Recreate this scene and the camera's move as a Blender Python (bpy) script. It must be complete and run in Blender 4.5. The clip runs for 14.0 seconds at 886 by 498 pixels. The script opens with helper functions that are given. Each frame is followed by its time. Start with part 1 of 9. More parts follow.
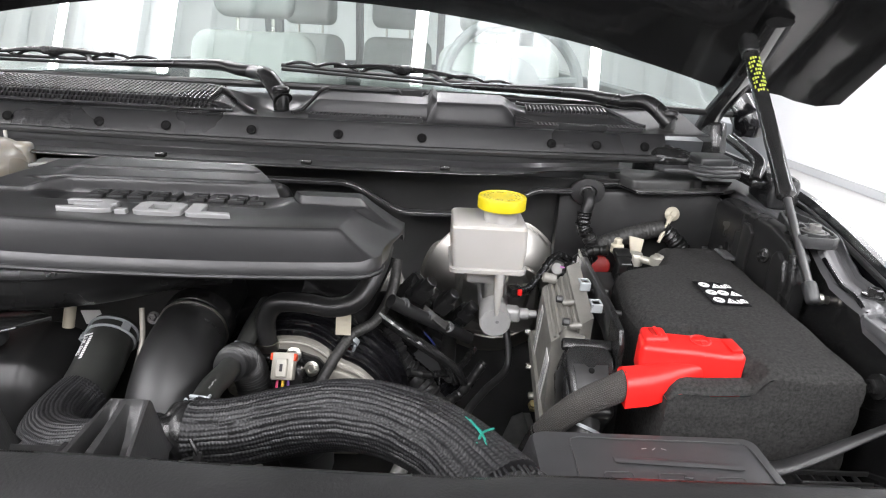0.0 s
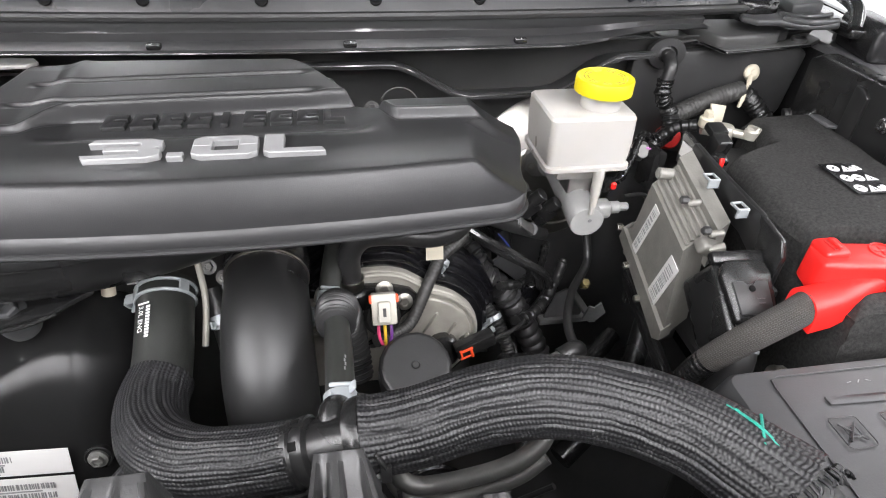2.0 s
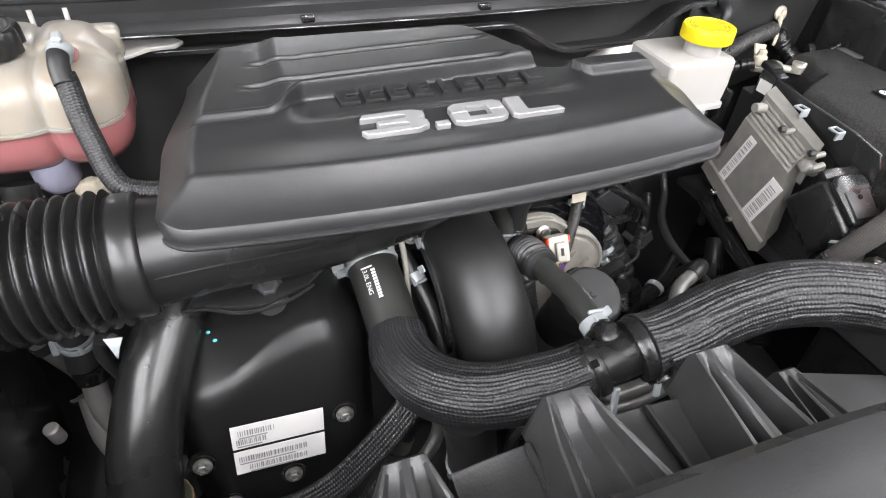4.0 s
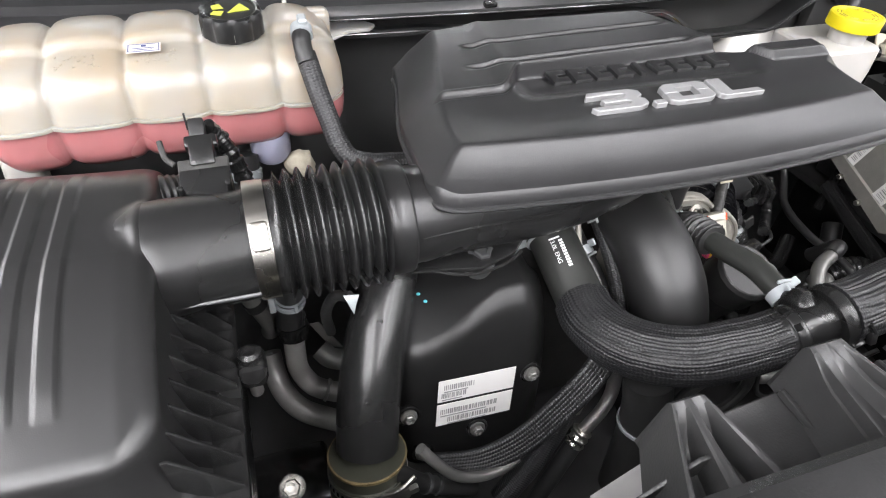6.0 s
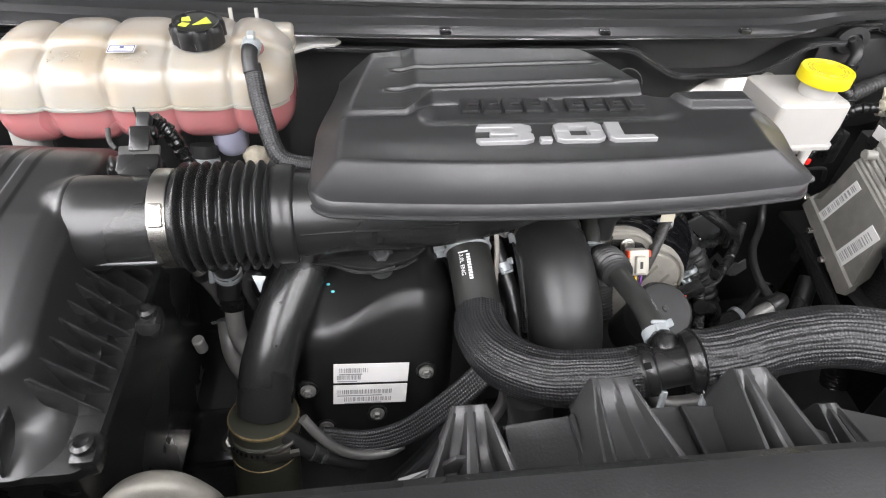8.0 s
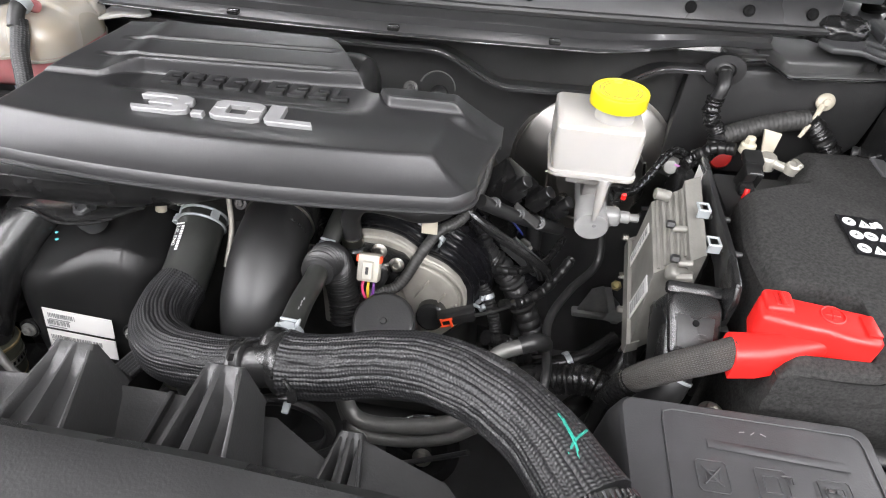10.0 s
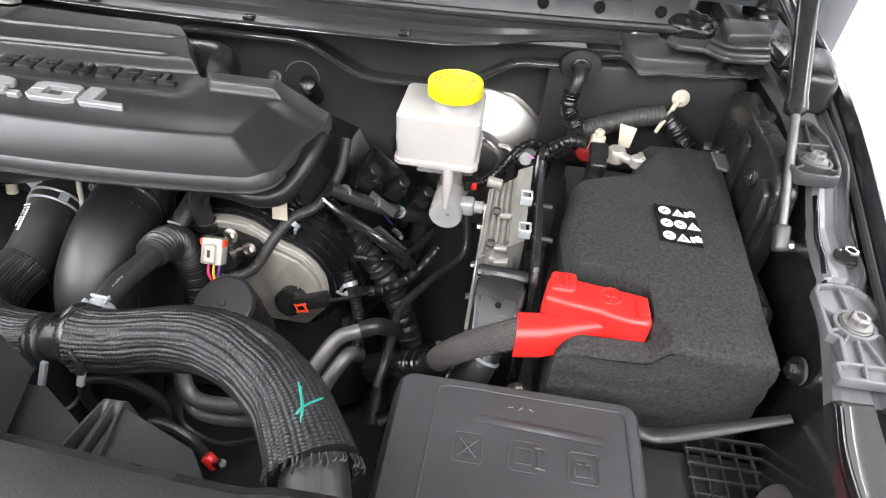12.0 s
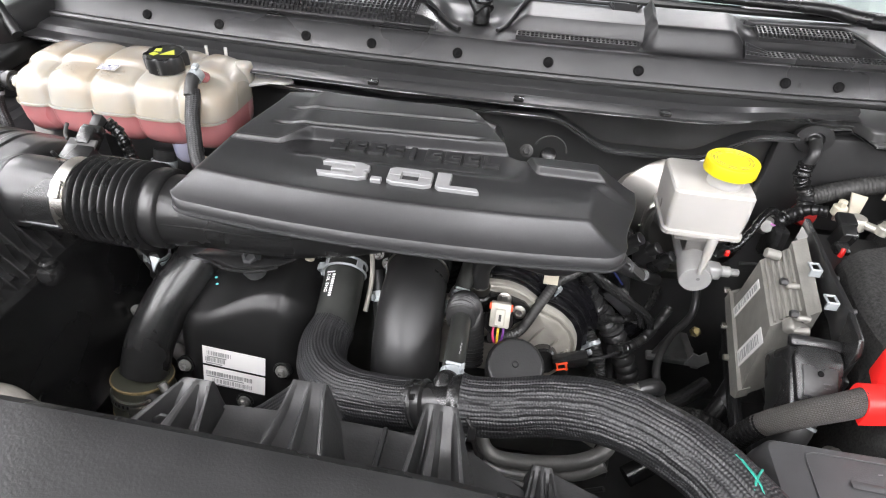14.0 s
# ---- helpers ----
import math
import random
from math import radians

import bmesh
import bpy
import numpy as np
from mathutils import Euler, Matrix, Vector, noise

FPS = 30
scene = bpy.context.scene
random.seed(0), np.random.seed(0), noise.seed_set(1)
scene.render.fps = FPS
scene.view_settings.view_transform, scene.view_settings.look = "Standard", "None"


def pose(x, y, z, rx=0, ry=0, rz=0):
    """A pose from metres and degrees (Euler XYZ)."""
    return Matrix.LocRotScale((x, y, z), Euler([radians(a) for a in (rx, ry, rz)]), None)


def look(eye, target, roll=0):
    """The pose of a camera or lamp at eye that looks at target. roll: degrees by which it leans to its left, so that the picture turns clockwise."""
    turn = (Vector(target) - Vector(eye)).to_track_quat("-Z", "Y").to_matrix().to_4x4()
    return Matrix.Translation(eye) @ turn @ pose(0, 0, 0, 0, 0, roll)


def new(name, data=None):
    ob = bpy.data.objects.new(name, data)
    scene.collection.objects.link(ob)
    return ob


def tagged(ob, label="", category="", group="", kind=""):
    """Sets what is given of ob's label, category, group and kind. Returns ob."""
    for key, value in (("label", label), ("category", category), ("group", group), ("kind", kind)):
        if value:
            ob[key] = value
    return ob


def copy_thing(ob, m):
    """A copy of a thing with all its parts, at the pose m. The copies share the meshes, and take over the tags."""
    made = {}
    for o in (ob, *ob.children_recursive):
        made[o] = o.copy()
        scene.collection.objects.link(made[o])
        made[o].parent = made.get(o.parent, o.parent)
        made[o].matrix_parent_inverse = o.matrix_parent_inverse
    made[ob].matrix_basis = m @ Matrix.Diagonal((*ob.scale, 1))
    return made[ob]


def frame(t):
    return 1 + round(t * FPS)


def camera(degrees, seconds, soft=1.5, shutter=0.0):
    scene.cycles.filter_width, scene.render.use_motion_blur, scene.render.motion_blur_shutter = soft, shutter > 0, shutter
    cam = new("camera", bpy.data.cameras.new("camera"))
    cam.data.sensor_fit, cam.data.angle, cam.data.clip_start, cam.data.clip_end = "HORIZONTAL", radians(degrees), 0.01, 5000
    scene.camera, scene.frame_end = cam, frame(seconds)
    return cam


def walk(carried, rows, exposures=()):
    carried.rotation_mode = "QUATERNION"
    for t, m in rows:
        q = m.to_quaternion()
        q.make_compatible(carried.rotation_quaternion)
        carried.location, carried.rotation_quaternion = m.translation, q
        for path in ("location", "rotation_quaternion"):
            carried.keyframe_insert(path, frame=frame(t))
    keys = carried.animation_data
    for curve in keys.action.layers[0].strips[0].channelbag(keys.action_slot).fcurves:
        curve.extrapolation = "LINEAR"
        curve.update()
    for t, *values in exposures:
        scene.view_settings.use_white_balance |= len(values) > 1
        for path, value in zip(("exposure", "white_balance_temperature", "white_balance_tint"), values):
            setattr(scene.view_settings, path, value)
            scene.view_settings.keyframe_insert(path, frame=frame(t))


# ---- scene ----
cam = camera(75.4, 14.0, soft=1.1)
PATH = [
    (0, (-0.002, 0.014, 1.538), (0.048, 1.89, 0.848), 3.2),
    (0.5, (0.025, 0.083, 1.532), (0.082, 1.913, 0.728), 3.0),
    (1, (-0.022, 0.123, 1.544), (0.061, 1.844, 0.528), 3.1),
    (1.5, (-0.129, 0.147, 1.553), (0.056, 1.786, 0.423), 2.8),
    (2, (-0.178, 0.159, 1.562), (0.12, 1.736, 0.369), 2.5),
    (2.5, (-0.164, 0.179, 1.539), (0.196, 1.713, 0.308), 2.9),
    (3, (-0.222, 0.181, 1.544), (0.177, 1.665, 0.265), 3.1),
    (3.5, (-0.35, 0.173, 1.564), (0.136, 1.615, 0.267), 3.2),
    (4, (-0.448, 0.18, 1.581), (0.137, 1.578, 0.276), 3.8),
    (4.2, (-0.481, 0.186, 1.581), (0.116, 1.576, 0.273), 3.8),
    (6.3, (-0.635, 0.196, 1.584), (-0.137, 1.599, 0.248), 3.6),
    (6.5, (-0.643, 0.194, 1.581), (-0.173, 1.604, 0.243), 3.6),
    (7, (-0.638, 0.183, 1.588), (-0.236, 1.609, 0.244), 3.5),
    (7.5, (-0.584, 0.149, 1.619), (-0.242, 1.586, 0.271), 3.5),
    (8, (-0.462, 0.12, 1.635), (-0.208, 1.576, 0.288), 4.0),
    (8.2, (-0.408, 0.113, 1.636), (-0.197, 1.576, 0.288), 4.1),
    (10.3, (0.024, 0.125, 1.617), (-0.161, 1.618, 0.299), 3.4),
    (10.5, (0.059, 0.128, 1.615), (-0.134, 1.62, 0.297), 3.5),
    (11, (0.118, 0.135, 1.611), (-0.052, 1.634, 0.298), 4.1),
    (11.5, (0.141, 0.13, 1.614), (-0.014, 1.632, 0.302), 4.3),
    (12, (0.139, 0.122, 1.622), (0.002, 1.63, 0.315), 4.6),
    (12.5, (0.088, 0.106, 1.637), (-0.052, 1.616, 0.332), 4.3),
    (13, (-0.004, 0.086, 1.653), (-0.154, 1.601, 0.356), 3.8),
    (13.5, (-0.102, 0.075, 1.667), (-0.26, 1.607, 0.391), 3.7),
    (14, (-0.165, 0.063, 1.67), (-0.367, 1.628, 0.441), 3.4),
]
walk(cam, [(t, look(eye, target, roll)) for t, eye, target, roll in PATH], [(0, -0.41), (0.6, -0.42), (1.3, -0.03), (2.5, 0.03), (4, 0.08), (6.5, 0.0), (8, -0.02), (10.5, 0.09), (13, 0.08), (14, 0.0)])

# ---- world and light: a white hall with rows of ceiling tubes ----
world = bpy.data.worlds.new("hall_light")
scene.world = world
world.use_nodes = True
world.node_tree.nodes["Background"].inputs[0].default_value = (0.93, 0.97, 1.0, 1)
world.node_tree.nodes["Background"].inputs[1].default_value = 0.35
scene.view_settings.exposure = 0.0


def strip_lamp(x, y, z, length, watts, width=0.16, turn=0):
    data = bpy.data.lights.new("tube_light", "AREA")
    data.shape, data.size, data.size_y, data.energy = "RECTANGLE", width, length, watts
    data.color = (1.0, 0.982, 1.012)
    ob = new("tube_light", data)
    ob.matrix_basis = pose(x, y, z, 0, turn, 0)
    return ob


for lx in (-5.6, -4.55, -3.65, -2.73, -1.81, -0.02, 1.27, 3.0):
    strip_lamp(lx, -0.6, 3.72, 11.0, 262, 0.085)
# added up-facing lamps, no tubes themselves: light that the tubes throw up on the white ceiling
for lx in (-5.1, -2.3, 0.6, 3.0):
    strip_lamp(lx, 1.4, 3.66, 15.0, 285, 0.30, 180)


# ---- materials ----
def mat(name, base, rough=0.5, metal=0.0, vary=0.15, scale=40.0, bump=0.0, bump_scale=600.0, wear=0.08, coat=0.0, sub=0.0, sub_col=None, spec=0.5, trans=0.0):
    """Principled surface with colour variation at two scales, uneven gloss and fine relief."""
    m = bpy.data.materials.new(name)
    m.use_nodes = True
    nt = m.node_tree
    b = nt.nodes["Principled BSDF"]
    L = nt.links.new
    co = nt.nodes.new("ShaderNodeTexCoord")
    n1 = nt.nodes.new("ShaderNodeTexNoise")
    n1.inputs["Scale"].default_value, n1.inputs["Detail"].default_value = scale, 6
    n2 = nt.nodes.new("ShaderNodeTexNoise")
    n2.inputs["Scale"].default_value, n2.inputs["Detail"].default_value = scale * 0.14, 4
    L(co.outputs["Object"], n1.inputs["Vector"]), L(co.outputs["Object"], n2.inputs["Vector"])
    mx = nt.nodes.new("ShaderNodeMath")
    mx.operation = "ADD"
    L(n1.outputs["Fac"], mx.inputs[0]), L(n2.outputs["Fac"], mx.inputs[1])
    rp = nt.nodes.new("ShaderNodeMapRange")
    rp.inputs[1].default_value, rp.inputs[2].default_value = 0.6, 1.4
    rp.inputs[3].default_value, rp.inputs[4].default_value = 1 - vary, 1 + vary
    L(mx.outputs[0], rp.inputs[0])
    cm = nt.nodes.new("ShaderNodeMix")
    cm.data_type, cm.blend_type = "RGBA", "MULTIPLY"
    cm.inputs[0].default_value = 1
    cm.inputs[6].default_value = (*base, 1)
    L(rp.outputs[0], cm.inputs[7])
    L(cm.outputs[2], b.inputs["Base Color"])
    rr = nt.nodes.new("ShaderNodeMapRange")
    rr.inputs[1].default_value, rr.inputs[2].default_value = 0.3, 0.7
    rr.inputs[3].default_value, rr.inputs[4].default_value = max(rough - wear, 0.02), min(rough + wear, 1)
    L(n2.outputs["Fac"], rr.inputs[0]), L(rr.outputs[0], b.inputs["Roughness"])
    b.inputs["Metallic"].default_value = metal
    b.inputs["Specular IOR Level"].default_value = spec
    b.inputs["Coat Weight"].default_value = coat
    b.inputs["Coat Roughness"].default_value = 0.08
    b.inputs["Transmission Weight"].default_value = trans
    if sub:
        b.inputs["Subsurface Weight"].default_value = sub
        b.inputs["Subsurface Radius"].default_value = sub_col or (0.03, 0.025, 0.02)
        b.inputs["Subsurface Scale"].default_value = 1.0
    if bump:
        n3 = nt.nodes.new("ShaderNodeTexNoise")
        n3.inputs["Scale"].default_value, n3.inputs["Detail"].default_value = bump_scale, 3
        L(co.outputs["Object"], n3.inputs["Vector"])
        bp = nt.nodes.new("ShaderNodeBump")
        bp.inputs["Strength"].default_value, bp.inputs["Distance"].default_value = bump, 0.001
        L(n3.outputs["Fac"], bp.inputs["Height"]), L(bp.outputs[0], b.inputs["Normal"])
    return m


def braid_mat(name, base, around, along, rough=0.5, depth=0.0026, flecks=0.55):
    """Woven sleeve: cords along the hose crossed by a fine weave, laid out on the hose's own length and girth."""
    m = mat(name, base, rough, vary=0.35, scale=120)
    nt = m.node_tree
    L = nt.links.new
    b = nt.nodes["Principled BSDF"]
    uv = nt.nodes.new("ShaderNodeUVMap")
    sep = nt.nodes.new("ShaderNodeSeparateXYZ")
    L(uv.outputs[0], sep.inputs[0])

    def op(kind, a, c=None):
        n = nt.nodes.new("ShaderNodeMath")
        n.operation = kind
        for i, v in enumerate((a, c)):
            if v is None:
                continue
            if isinstance(v, (int, float)):
                n.inputs[i].default_value = v
            else:
                L(v, n.inputs[i])
        return n.outputs[0]

    nz = nt.nodes.new("ShaderNodeTexNoise")
    nz.inputs["Scale"].default_value = 9
    u = op("ADD", op("MULTIPLY", sep.outputs[0], around), op("MULTIPLY", nz.outputs["Fac"], 2.0))
    v = op("MULTIPLY", sep.outputs[1], along)
    cord = op("ABSOLUTE", op("SINE", u))
    chev = op("ABSOLUTE", op("SINE", op("ADD", v, op("MULTIPLY", op("ABSOLUTE", op("SINE", op("MULTIPLY", u, 0.5))), 3.0))))
    h = op("ADD", op("MULTIPLY", cord, 0.5), op("MULTIPLY", chev, 0.5))
    bp = nt.nodes.new("ShaderNodeBump")
    bp.inputs["Strength"].default_value, bp.inputs["Distance"].default_value = 0.9, depth
    L(h, bp.inputs["Height"]), L(bp.outputs[0], b.inputs["Normal"])
    old = b.inputs["Base Color"].links[0].from_socket
    mm = nt.nodes.new("ShaderNodeMix")
    mm.data_type, mm.blend_type = "RGBA", "MIX"
    L(op("MULTIPLY", op("POWER", op("MULTIPLY", cord, chev), 2.0), flecks), mm.inputs[0])
    L(old, mm.inputs[6])
    mm.inputs[7].default_value = (0.15, 0.15, 0.148, 1)
    L(mm.outputs[2], b.inputs["Base Color"])
    return m


def cord_mat(name, base, fleck, rough=0.42, pitch=0.0046, depth=0.0008, amount=1.0):
    """Biaxial braid: rows of short slanted strands whose lean alternates from row to row; the sleeve's own rows are counted along its u."""
    m = mat(name, base, rough, vary=0.3, scale=90)
    nt = m.node_tree
    L = nt.links.new
    b = nt.nodes["Principled BSDF"]
    uv = nt.nodes.new("ShaderNodeUVMap")
    sep = nt.nodes.new("ShaderNodeSeparateXYZ")
    L(uv.outputs[0], sep.inputs[0])

    def op(kind, a, c=None):
        n = nt.nodes.new("ShaderNodeMath")
        n.operation = kind
        for i, v in enumerate((a, c)):
            if v is None:
                continue
            if isinstance(v, (int, float)):
                n.inputs[i].default_value = v
            else:
                L(v, n.inputs[i])
        return n.outputs[0]

    f = op("FRACT", sep.outputs[0])
    lean = op("SUBTRACT", op("MULTIPLY", op("MODULO", op("FLOOR", sep.outputs[0]), 2.0), 2.0), 1.0)
    along = op("ADD", op("MULTIPLY", sep.outputs[1], 1.0 / pitch), op("MULTIPLY", op("MULTIPLY", op("SUBTRACT", f, 0.5), lean), 0.40))
    strand = op("POWER", op("ABSOLUTE", op("SINE", op("MULTIPLY", along, math.pi))), 2.0)
    crest = op("SINE", op("MULTIPLY", f, math.pi))
    worn = nt.nodes.new("ShaderNodeTexNoise")
    worn.inputs["Scale"].default_value, worn.inputs["Detail"].default_value = 55, 3
    co = nt.nodes.new("ShaderNodeTexCoord")
    L(co.outputs["Object"], worn.inputs["Vector"])
    wr = nt.nodes.new("ShaderNodeMapRange")
    wr.inputs[1].default_value, wr.inputs[2].default_value, wr.inputs[3].default_value, wr.inputs[4].default_value = 0.35, 0.68, 0.25, 1.0
    L(worn.outputs["Fac"], wr.inputs[0])
    bp = nt.nodes.new("ShaderNodeBump")
    bp.inputs["Strength"].default_value, bp.inputs["Distance"].default_value = 1.0, depth
    L(op("MULTIPLY", strand, op("ADD", op("MULTIPLY", crest, 0.7), 0.3)), bp.inputs["Height"]), L(bp.outputs[0], b.inputs["Normal"])
    old = b.inputs["Base Color"].links[0].from_socket
    mm = nt.nodes.new("ShaderNodeMix")
    mm.data_type, mm.blend_type = "RGBA", "MIX"
    L(op("MULTIPLY", op("MULTIPLY", op("POWER", strand, 2.0), op("POWER", crest, 1.5)), op("MULTIPLY", wr.outputs[0], amount)), mm.inputs[0])
    L(old, mm.inputs[6])
    mm.inputs[7].default_value = (*fleck, 1)
    L(mm.outputs[2], b.inputs["Base Color"])
    return m


COVER = mat("satin_black_cover_plastic", (0.0195, 0.0195, 0.020), 0.335, vary=0.14, scale=60, bump=0.08, bump_scale=1400, wear=0.02, spec=0.52)
PLASTIC = mat("black_moulded_plastic", (0.013, 0.013, 0.013), 0.27, vary=0.2, scale=60, bump=0.03, bump_scale=900, wear=0.03)
MATTE = mat("matt_black_plastic", (0.023, 0.023, 0.023), 0.42, vary=0.25, scale=50, bump=0.2, bump_scale=700)
COWLP = mat("weathered_black_cowl_plastic", (0.019, 0.019, 0.0195), 0.34, vary=0.25, scale=30, bump=0.07, bump_scale=1100, wear=0.10)
PAINT = mat("gloss_black_body_paint", (0.006, 0.006, 0.007), 0.16, vary=0.1, scale=20, coat=0.8, wear=0.05)
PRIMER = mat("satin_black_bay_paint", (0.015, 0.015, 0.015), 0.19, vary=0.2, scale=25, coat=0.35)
RUBBER = mat("black_rubber", (0.019, 0.019, 0.019), 0.36, vary=0.2, scale=70, bump=0.1, bump_scale=500)
HOSE = mat("grey_black_hose_rubber", (0.021, 0.022, 0.020), 0.42, vary=0.2, scale=70, bump=0.1, bump_scale=500)
FELT = mat("charcoal_felt_wrap", (0.043, 0.0424, 0.0414), 0.95, vary=0.72, scale=2600, bump=1.0, bump_scale=1500, spec=0.06)
_nt = FELT.node_tree
_co, _wv, _bp = _nt.nodes.new("ShaderNodeTexCoord"), _nt.nodes.new("ShaderNodeTexWave"), _nt.nodes.new("ShaderNodeBump")
_wv.bands_direction = "Y"
for _k, _v in (("Scale", 210), ("Distortion", 5.0), ("Detail", 4.0), ("Detail Scale", 9.0)):
    _wv.inputs[_k].default_value = _v
_bp.inputs["Strength"].default_value, _bp.inputs["Distance"].default_value = 0.60, 0.0006
_b = _nt.nodes["Principled BSDF"]
_nt.links.new(_co.outputs["Object"], _wv.inputs["Vector"])
_nt.links.new(_wv.outputs["Fac"], _bp.inputs["Height"])
_nt.links.new(_b.inputs["Normal"].links[0].from_socket, _bp.inputs["Normal"])
_nt.links.new(_bp.outputs[0], _b.inputs["Normal"])
SLEEVE = cord_mat("black_braided_sleeve", (0.008, 0.008, 0.009), (0.042, 0.042, 0.041), 0.47, 0.0028, 0.00028)
SLEEVE3 = cord_mat("dark_cable_braid", (0.005, 0.005, 0.006), (0.015, 0.015, 0.015), 0.50, 0.0030, 0.0003)
SLEEVE2 = cord_mat("fine_black_braided_sleeve", (0.011, 0.011, 0.012), (0.085, 0.085, 0.085), 0.45, 0.0026, 0.0003)
CLOTH = braid_mat("brown_black_woven_cable_sleeve", (0.034, 0.029, 0.024), 1900.0, 1500.0, 0.8, 0.0014)
DUSTY = mat("dusty_charcoal_loom_plastic", (0.029, 0.0285, 0.027), 0.55, vary=0.35, scale=60, bump=0.2, bump_scale=400)
BAY = mat("dusty_black_bay_metal", (0.056, 0.056, 0.0555), 0.36, vary=0.4, scale=14, bump=0.1, bump_scale=300)
SCUTTLE = mat("grey_black_channel_paint", (0.025, 0.025, 0.0254), 0.30, vary=0.2, scale=16, coat=0.25, wear=0.05)
BRKT = mat("grey_glass_filled_plastic", (0.046, 0.047, 0.048), 0.38, vary=0.15, scale=60, bump=0.15, bump_scale=700)
# black rail paint; the bright ceiling's reflection is put into the pale base
RAILP = mat("rail_paint_with_reflection", (0.100, 0.100, 0.103), 0.42, vary=0.25, scale=14, coat=0.35, wear=0.08)
ROD = mat("ground_grey_rod_steel", (0.13, 0.13, 0.13), 0.32, 0.9, vary=0.1, scale=40)
SIGHT = mat("scuffed_matt_shield_plastic", (0.017, 0.017, 0.0172), 0.40, vary=0.3, scale=24, bump=0.22, bump_scale=500, spec=0.40, wear=0.12)
BRACE = mat("dusty_grey_bracket_plastic", (0.031, 0.031, 0.031), 0.42, vary=0.3, scale=40, bump=0.15, bump_scale=500, wear=0.14)
FBOX = mat("scuffed_satin_fuse_box_plastic", (0.037, 0.037, 0.0385), 0.36, vary=0.3, scale=26, bump=0.12, bump_scale=700, wear=0.14)
SHELL = mat("black_heat_shield_plastic", (0.009, 0.009, 0.009), 0.30, vary=0.2, scale=30, bump=0.06, bump_scale=900, spec=0.28, wear=0.05)
PIPEP = mat("satin_black_pipe_plastic", (0.012, 0.012, 0.012), 0.40, vary=0.15, scale=50, bump=0.04, bump_scale=900, wear=0.03)
OLIVE = mat("dark_olive_hose_rubber", (0.030, 0.031, 0.022), 0.48, vary=0.2, scale=60, bump=0.1, bump_scale=400)
LAMPB = mat("pale_grey_filled_plastic", (0.105, 0.106, 0.109), 0.42, vary=0.12, scale=60, bump=0.12, bump_scale=700)
BRASSY = mat("brassy_braid_edge", (0.20, 0.15, 0.075), 0.5, 0.4, vary=0.5, scale=900)
STICK = mat("glossy_black_sticker", (0.012, 0.012, 0.013), 0.24, vary=0.15, scale=60)
HOODP = mat("black_painted_bonnet_inner", (0.009, 0.009, 0.009), 0.20, vary=0.15, scale=14, coat=0.4, wear=0.05)
TAPE = mat("shiny_black_tape", (0.010, 0.010, 0.010), 0.25, vary=0.2, scale=60, bump=1.0, bump_scale=110)
ALU = mat("cast_aluminium", (0.52, 0.51, 0.49), 0.42, 1.0, vary=0.2, scale=70, bump=0.35, bump_scale=420)
ALUM = mat("pale_cast_cylinder", (0.42, 0.42, 0.41), 0.45, 0.25, vary=0.12, scale=60, bump=0.2, bump_scale=500)
MODM = mat("beige_grey_cast_module", (0.200, 0.194, 0.176), 0.48, 0.35, vary=0.2, scale=60, bump=0.3, bump_scale=500)
PIPEM = mat("pale_dusty_pipe_metal", (0.27, 0.262, 0.25), 0.45, 0.35, vary=0.25, scale=45, bump=0.15, bump_scale=300)
DULL = mat("dull_grey_pipe_metal", (0.17, 0.168, 0.16), 0.42, 0.5, vary=0.25, scale=50, bump=0.15, bump_scale=300)
ALUP = mat("grey_cast_housing", (0.345, 0.328, 0.288), 0.46, 0.30, vary=0.2, scale=60, bump=0.3, bump_scale=500)
STEEL = mat("zinc_plated_steel", (0.50, 0.48, 0.44), 0.30, 1.0, vary=0.12, scale=60)
PLATED = mat("yellow_grey_plated_booster_steel", (0.48, 0.467, 0.437), 0.34, 1.0, vary=0.08, scale=30, bump=0.03, bump_scale=400, wear=0.03)
SILVER = mat("silver_letter_plastic", (0.30, 0.30, 0.30), 0.36, 0.3, vary=0.08, scale=60)
WHITEP = mat("milky_reservoir_plastic", (0.425, 0.412, 0.388), 0.34, vary=0.05, scale=24, sub=0.35, sub_col=(0.02, 0.018, 0.014))
LIDP = mat("satin_black_moulded_lid", (0.0150, 0.0150, 0.0150), 0.30, vary=0.12, scale=18, bump=0.04, bump_scale=1400, wear=0.05)
FLECK = mat("grey_print_flecks", (0.30, 0.27, 0.22), 0.5)
BOTTLE = mat("cream_translucent_bottle", (0.300, 0.279, 0.240), 0.28, vary=0.08, scale=16, sub=0.6, sub_col=(0.03, 0.022, 0.014), coat=0.30)
_nt = BOTTLE.node_tree
_b = _nt.nodes["Principled BSDF"]
_co, _nz, _rp, _mx = _nt.nodes.new("ShaderNodeTexCoord"), _nt.nodes.new("ShaderNodeTexNoise"), _nt.nodes.new("ShaderNodeMapRange"), _nt.nodes.new("ShaderNodeMix")
_nz.inputs["Scale"].default_value, _nz.inputs["Detail"].default_value = 13, 3
_rp.inputs[1].default_value, _rp.inputs[2].default_value, _rp.inputs[4].default_value = 0.46, 0.78, 0.50
_mx.data_type = "RGBA"
_mx.inputs[7].default_value = (0.31, 0.235, 0.145, 1)
_nt.links.new(_co.outputs["Object"], _nz.inputs["Vector"])
_nt.links.new(_nz.outputs["Fac"], _rp.inputs[0])
_nt.links.new(_rp.outputs[0], _mx.inputs[0])
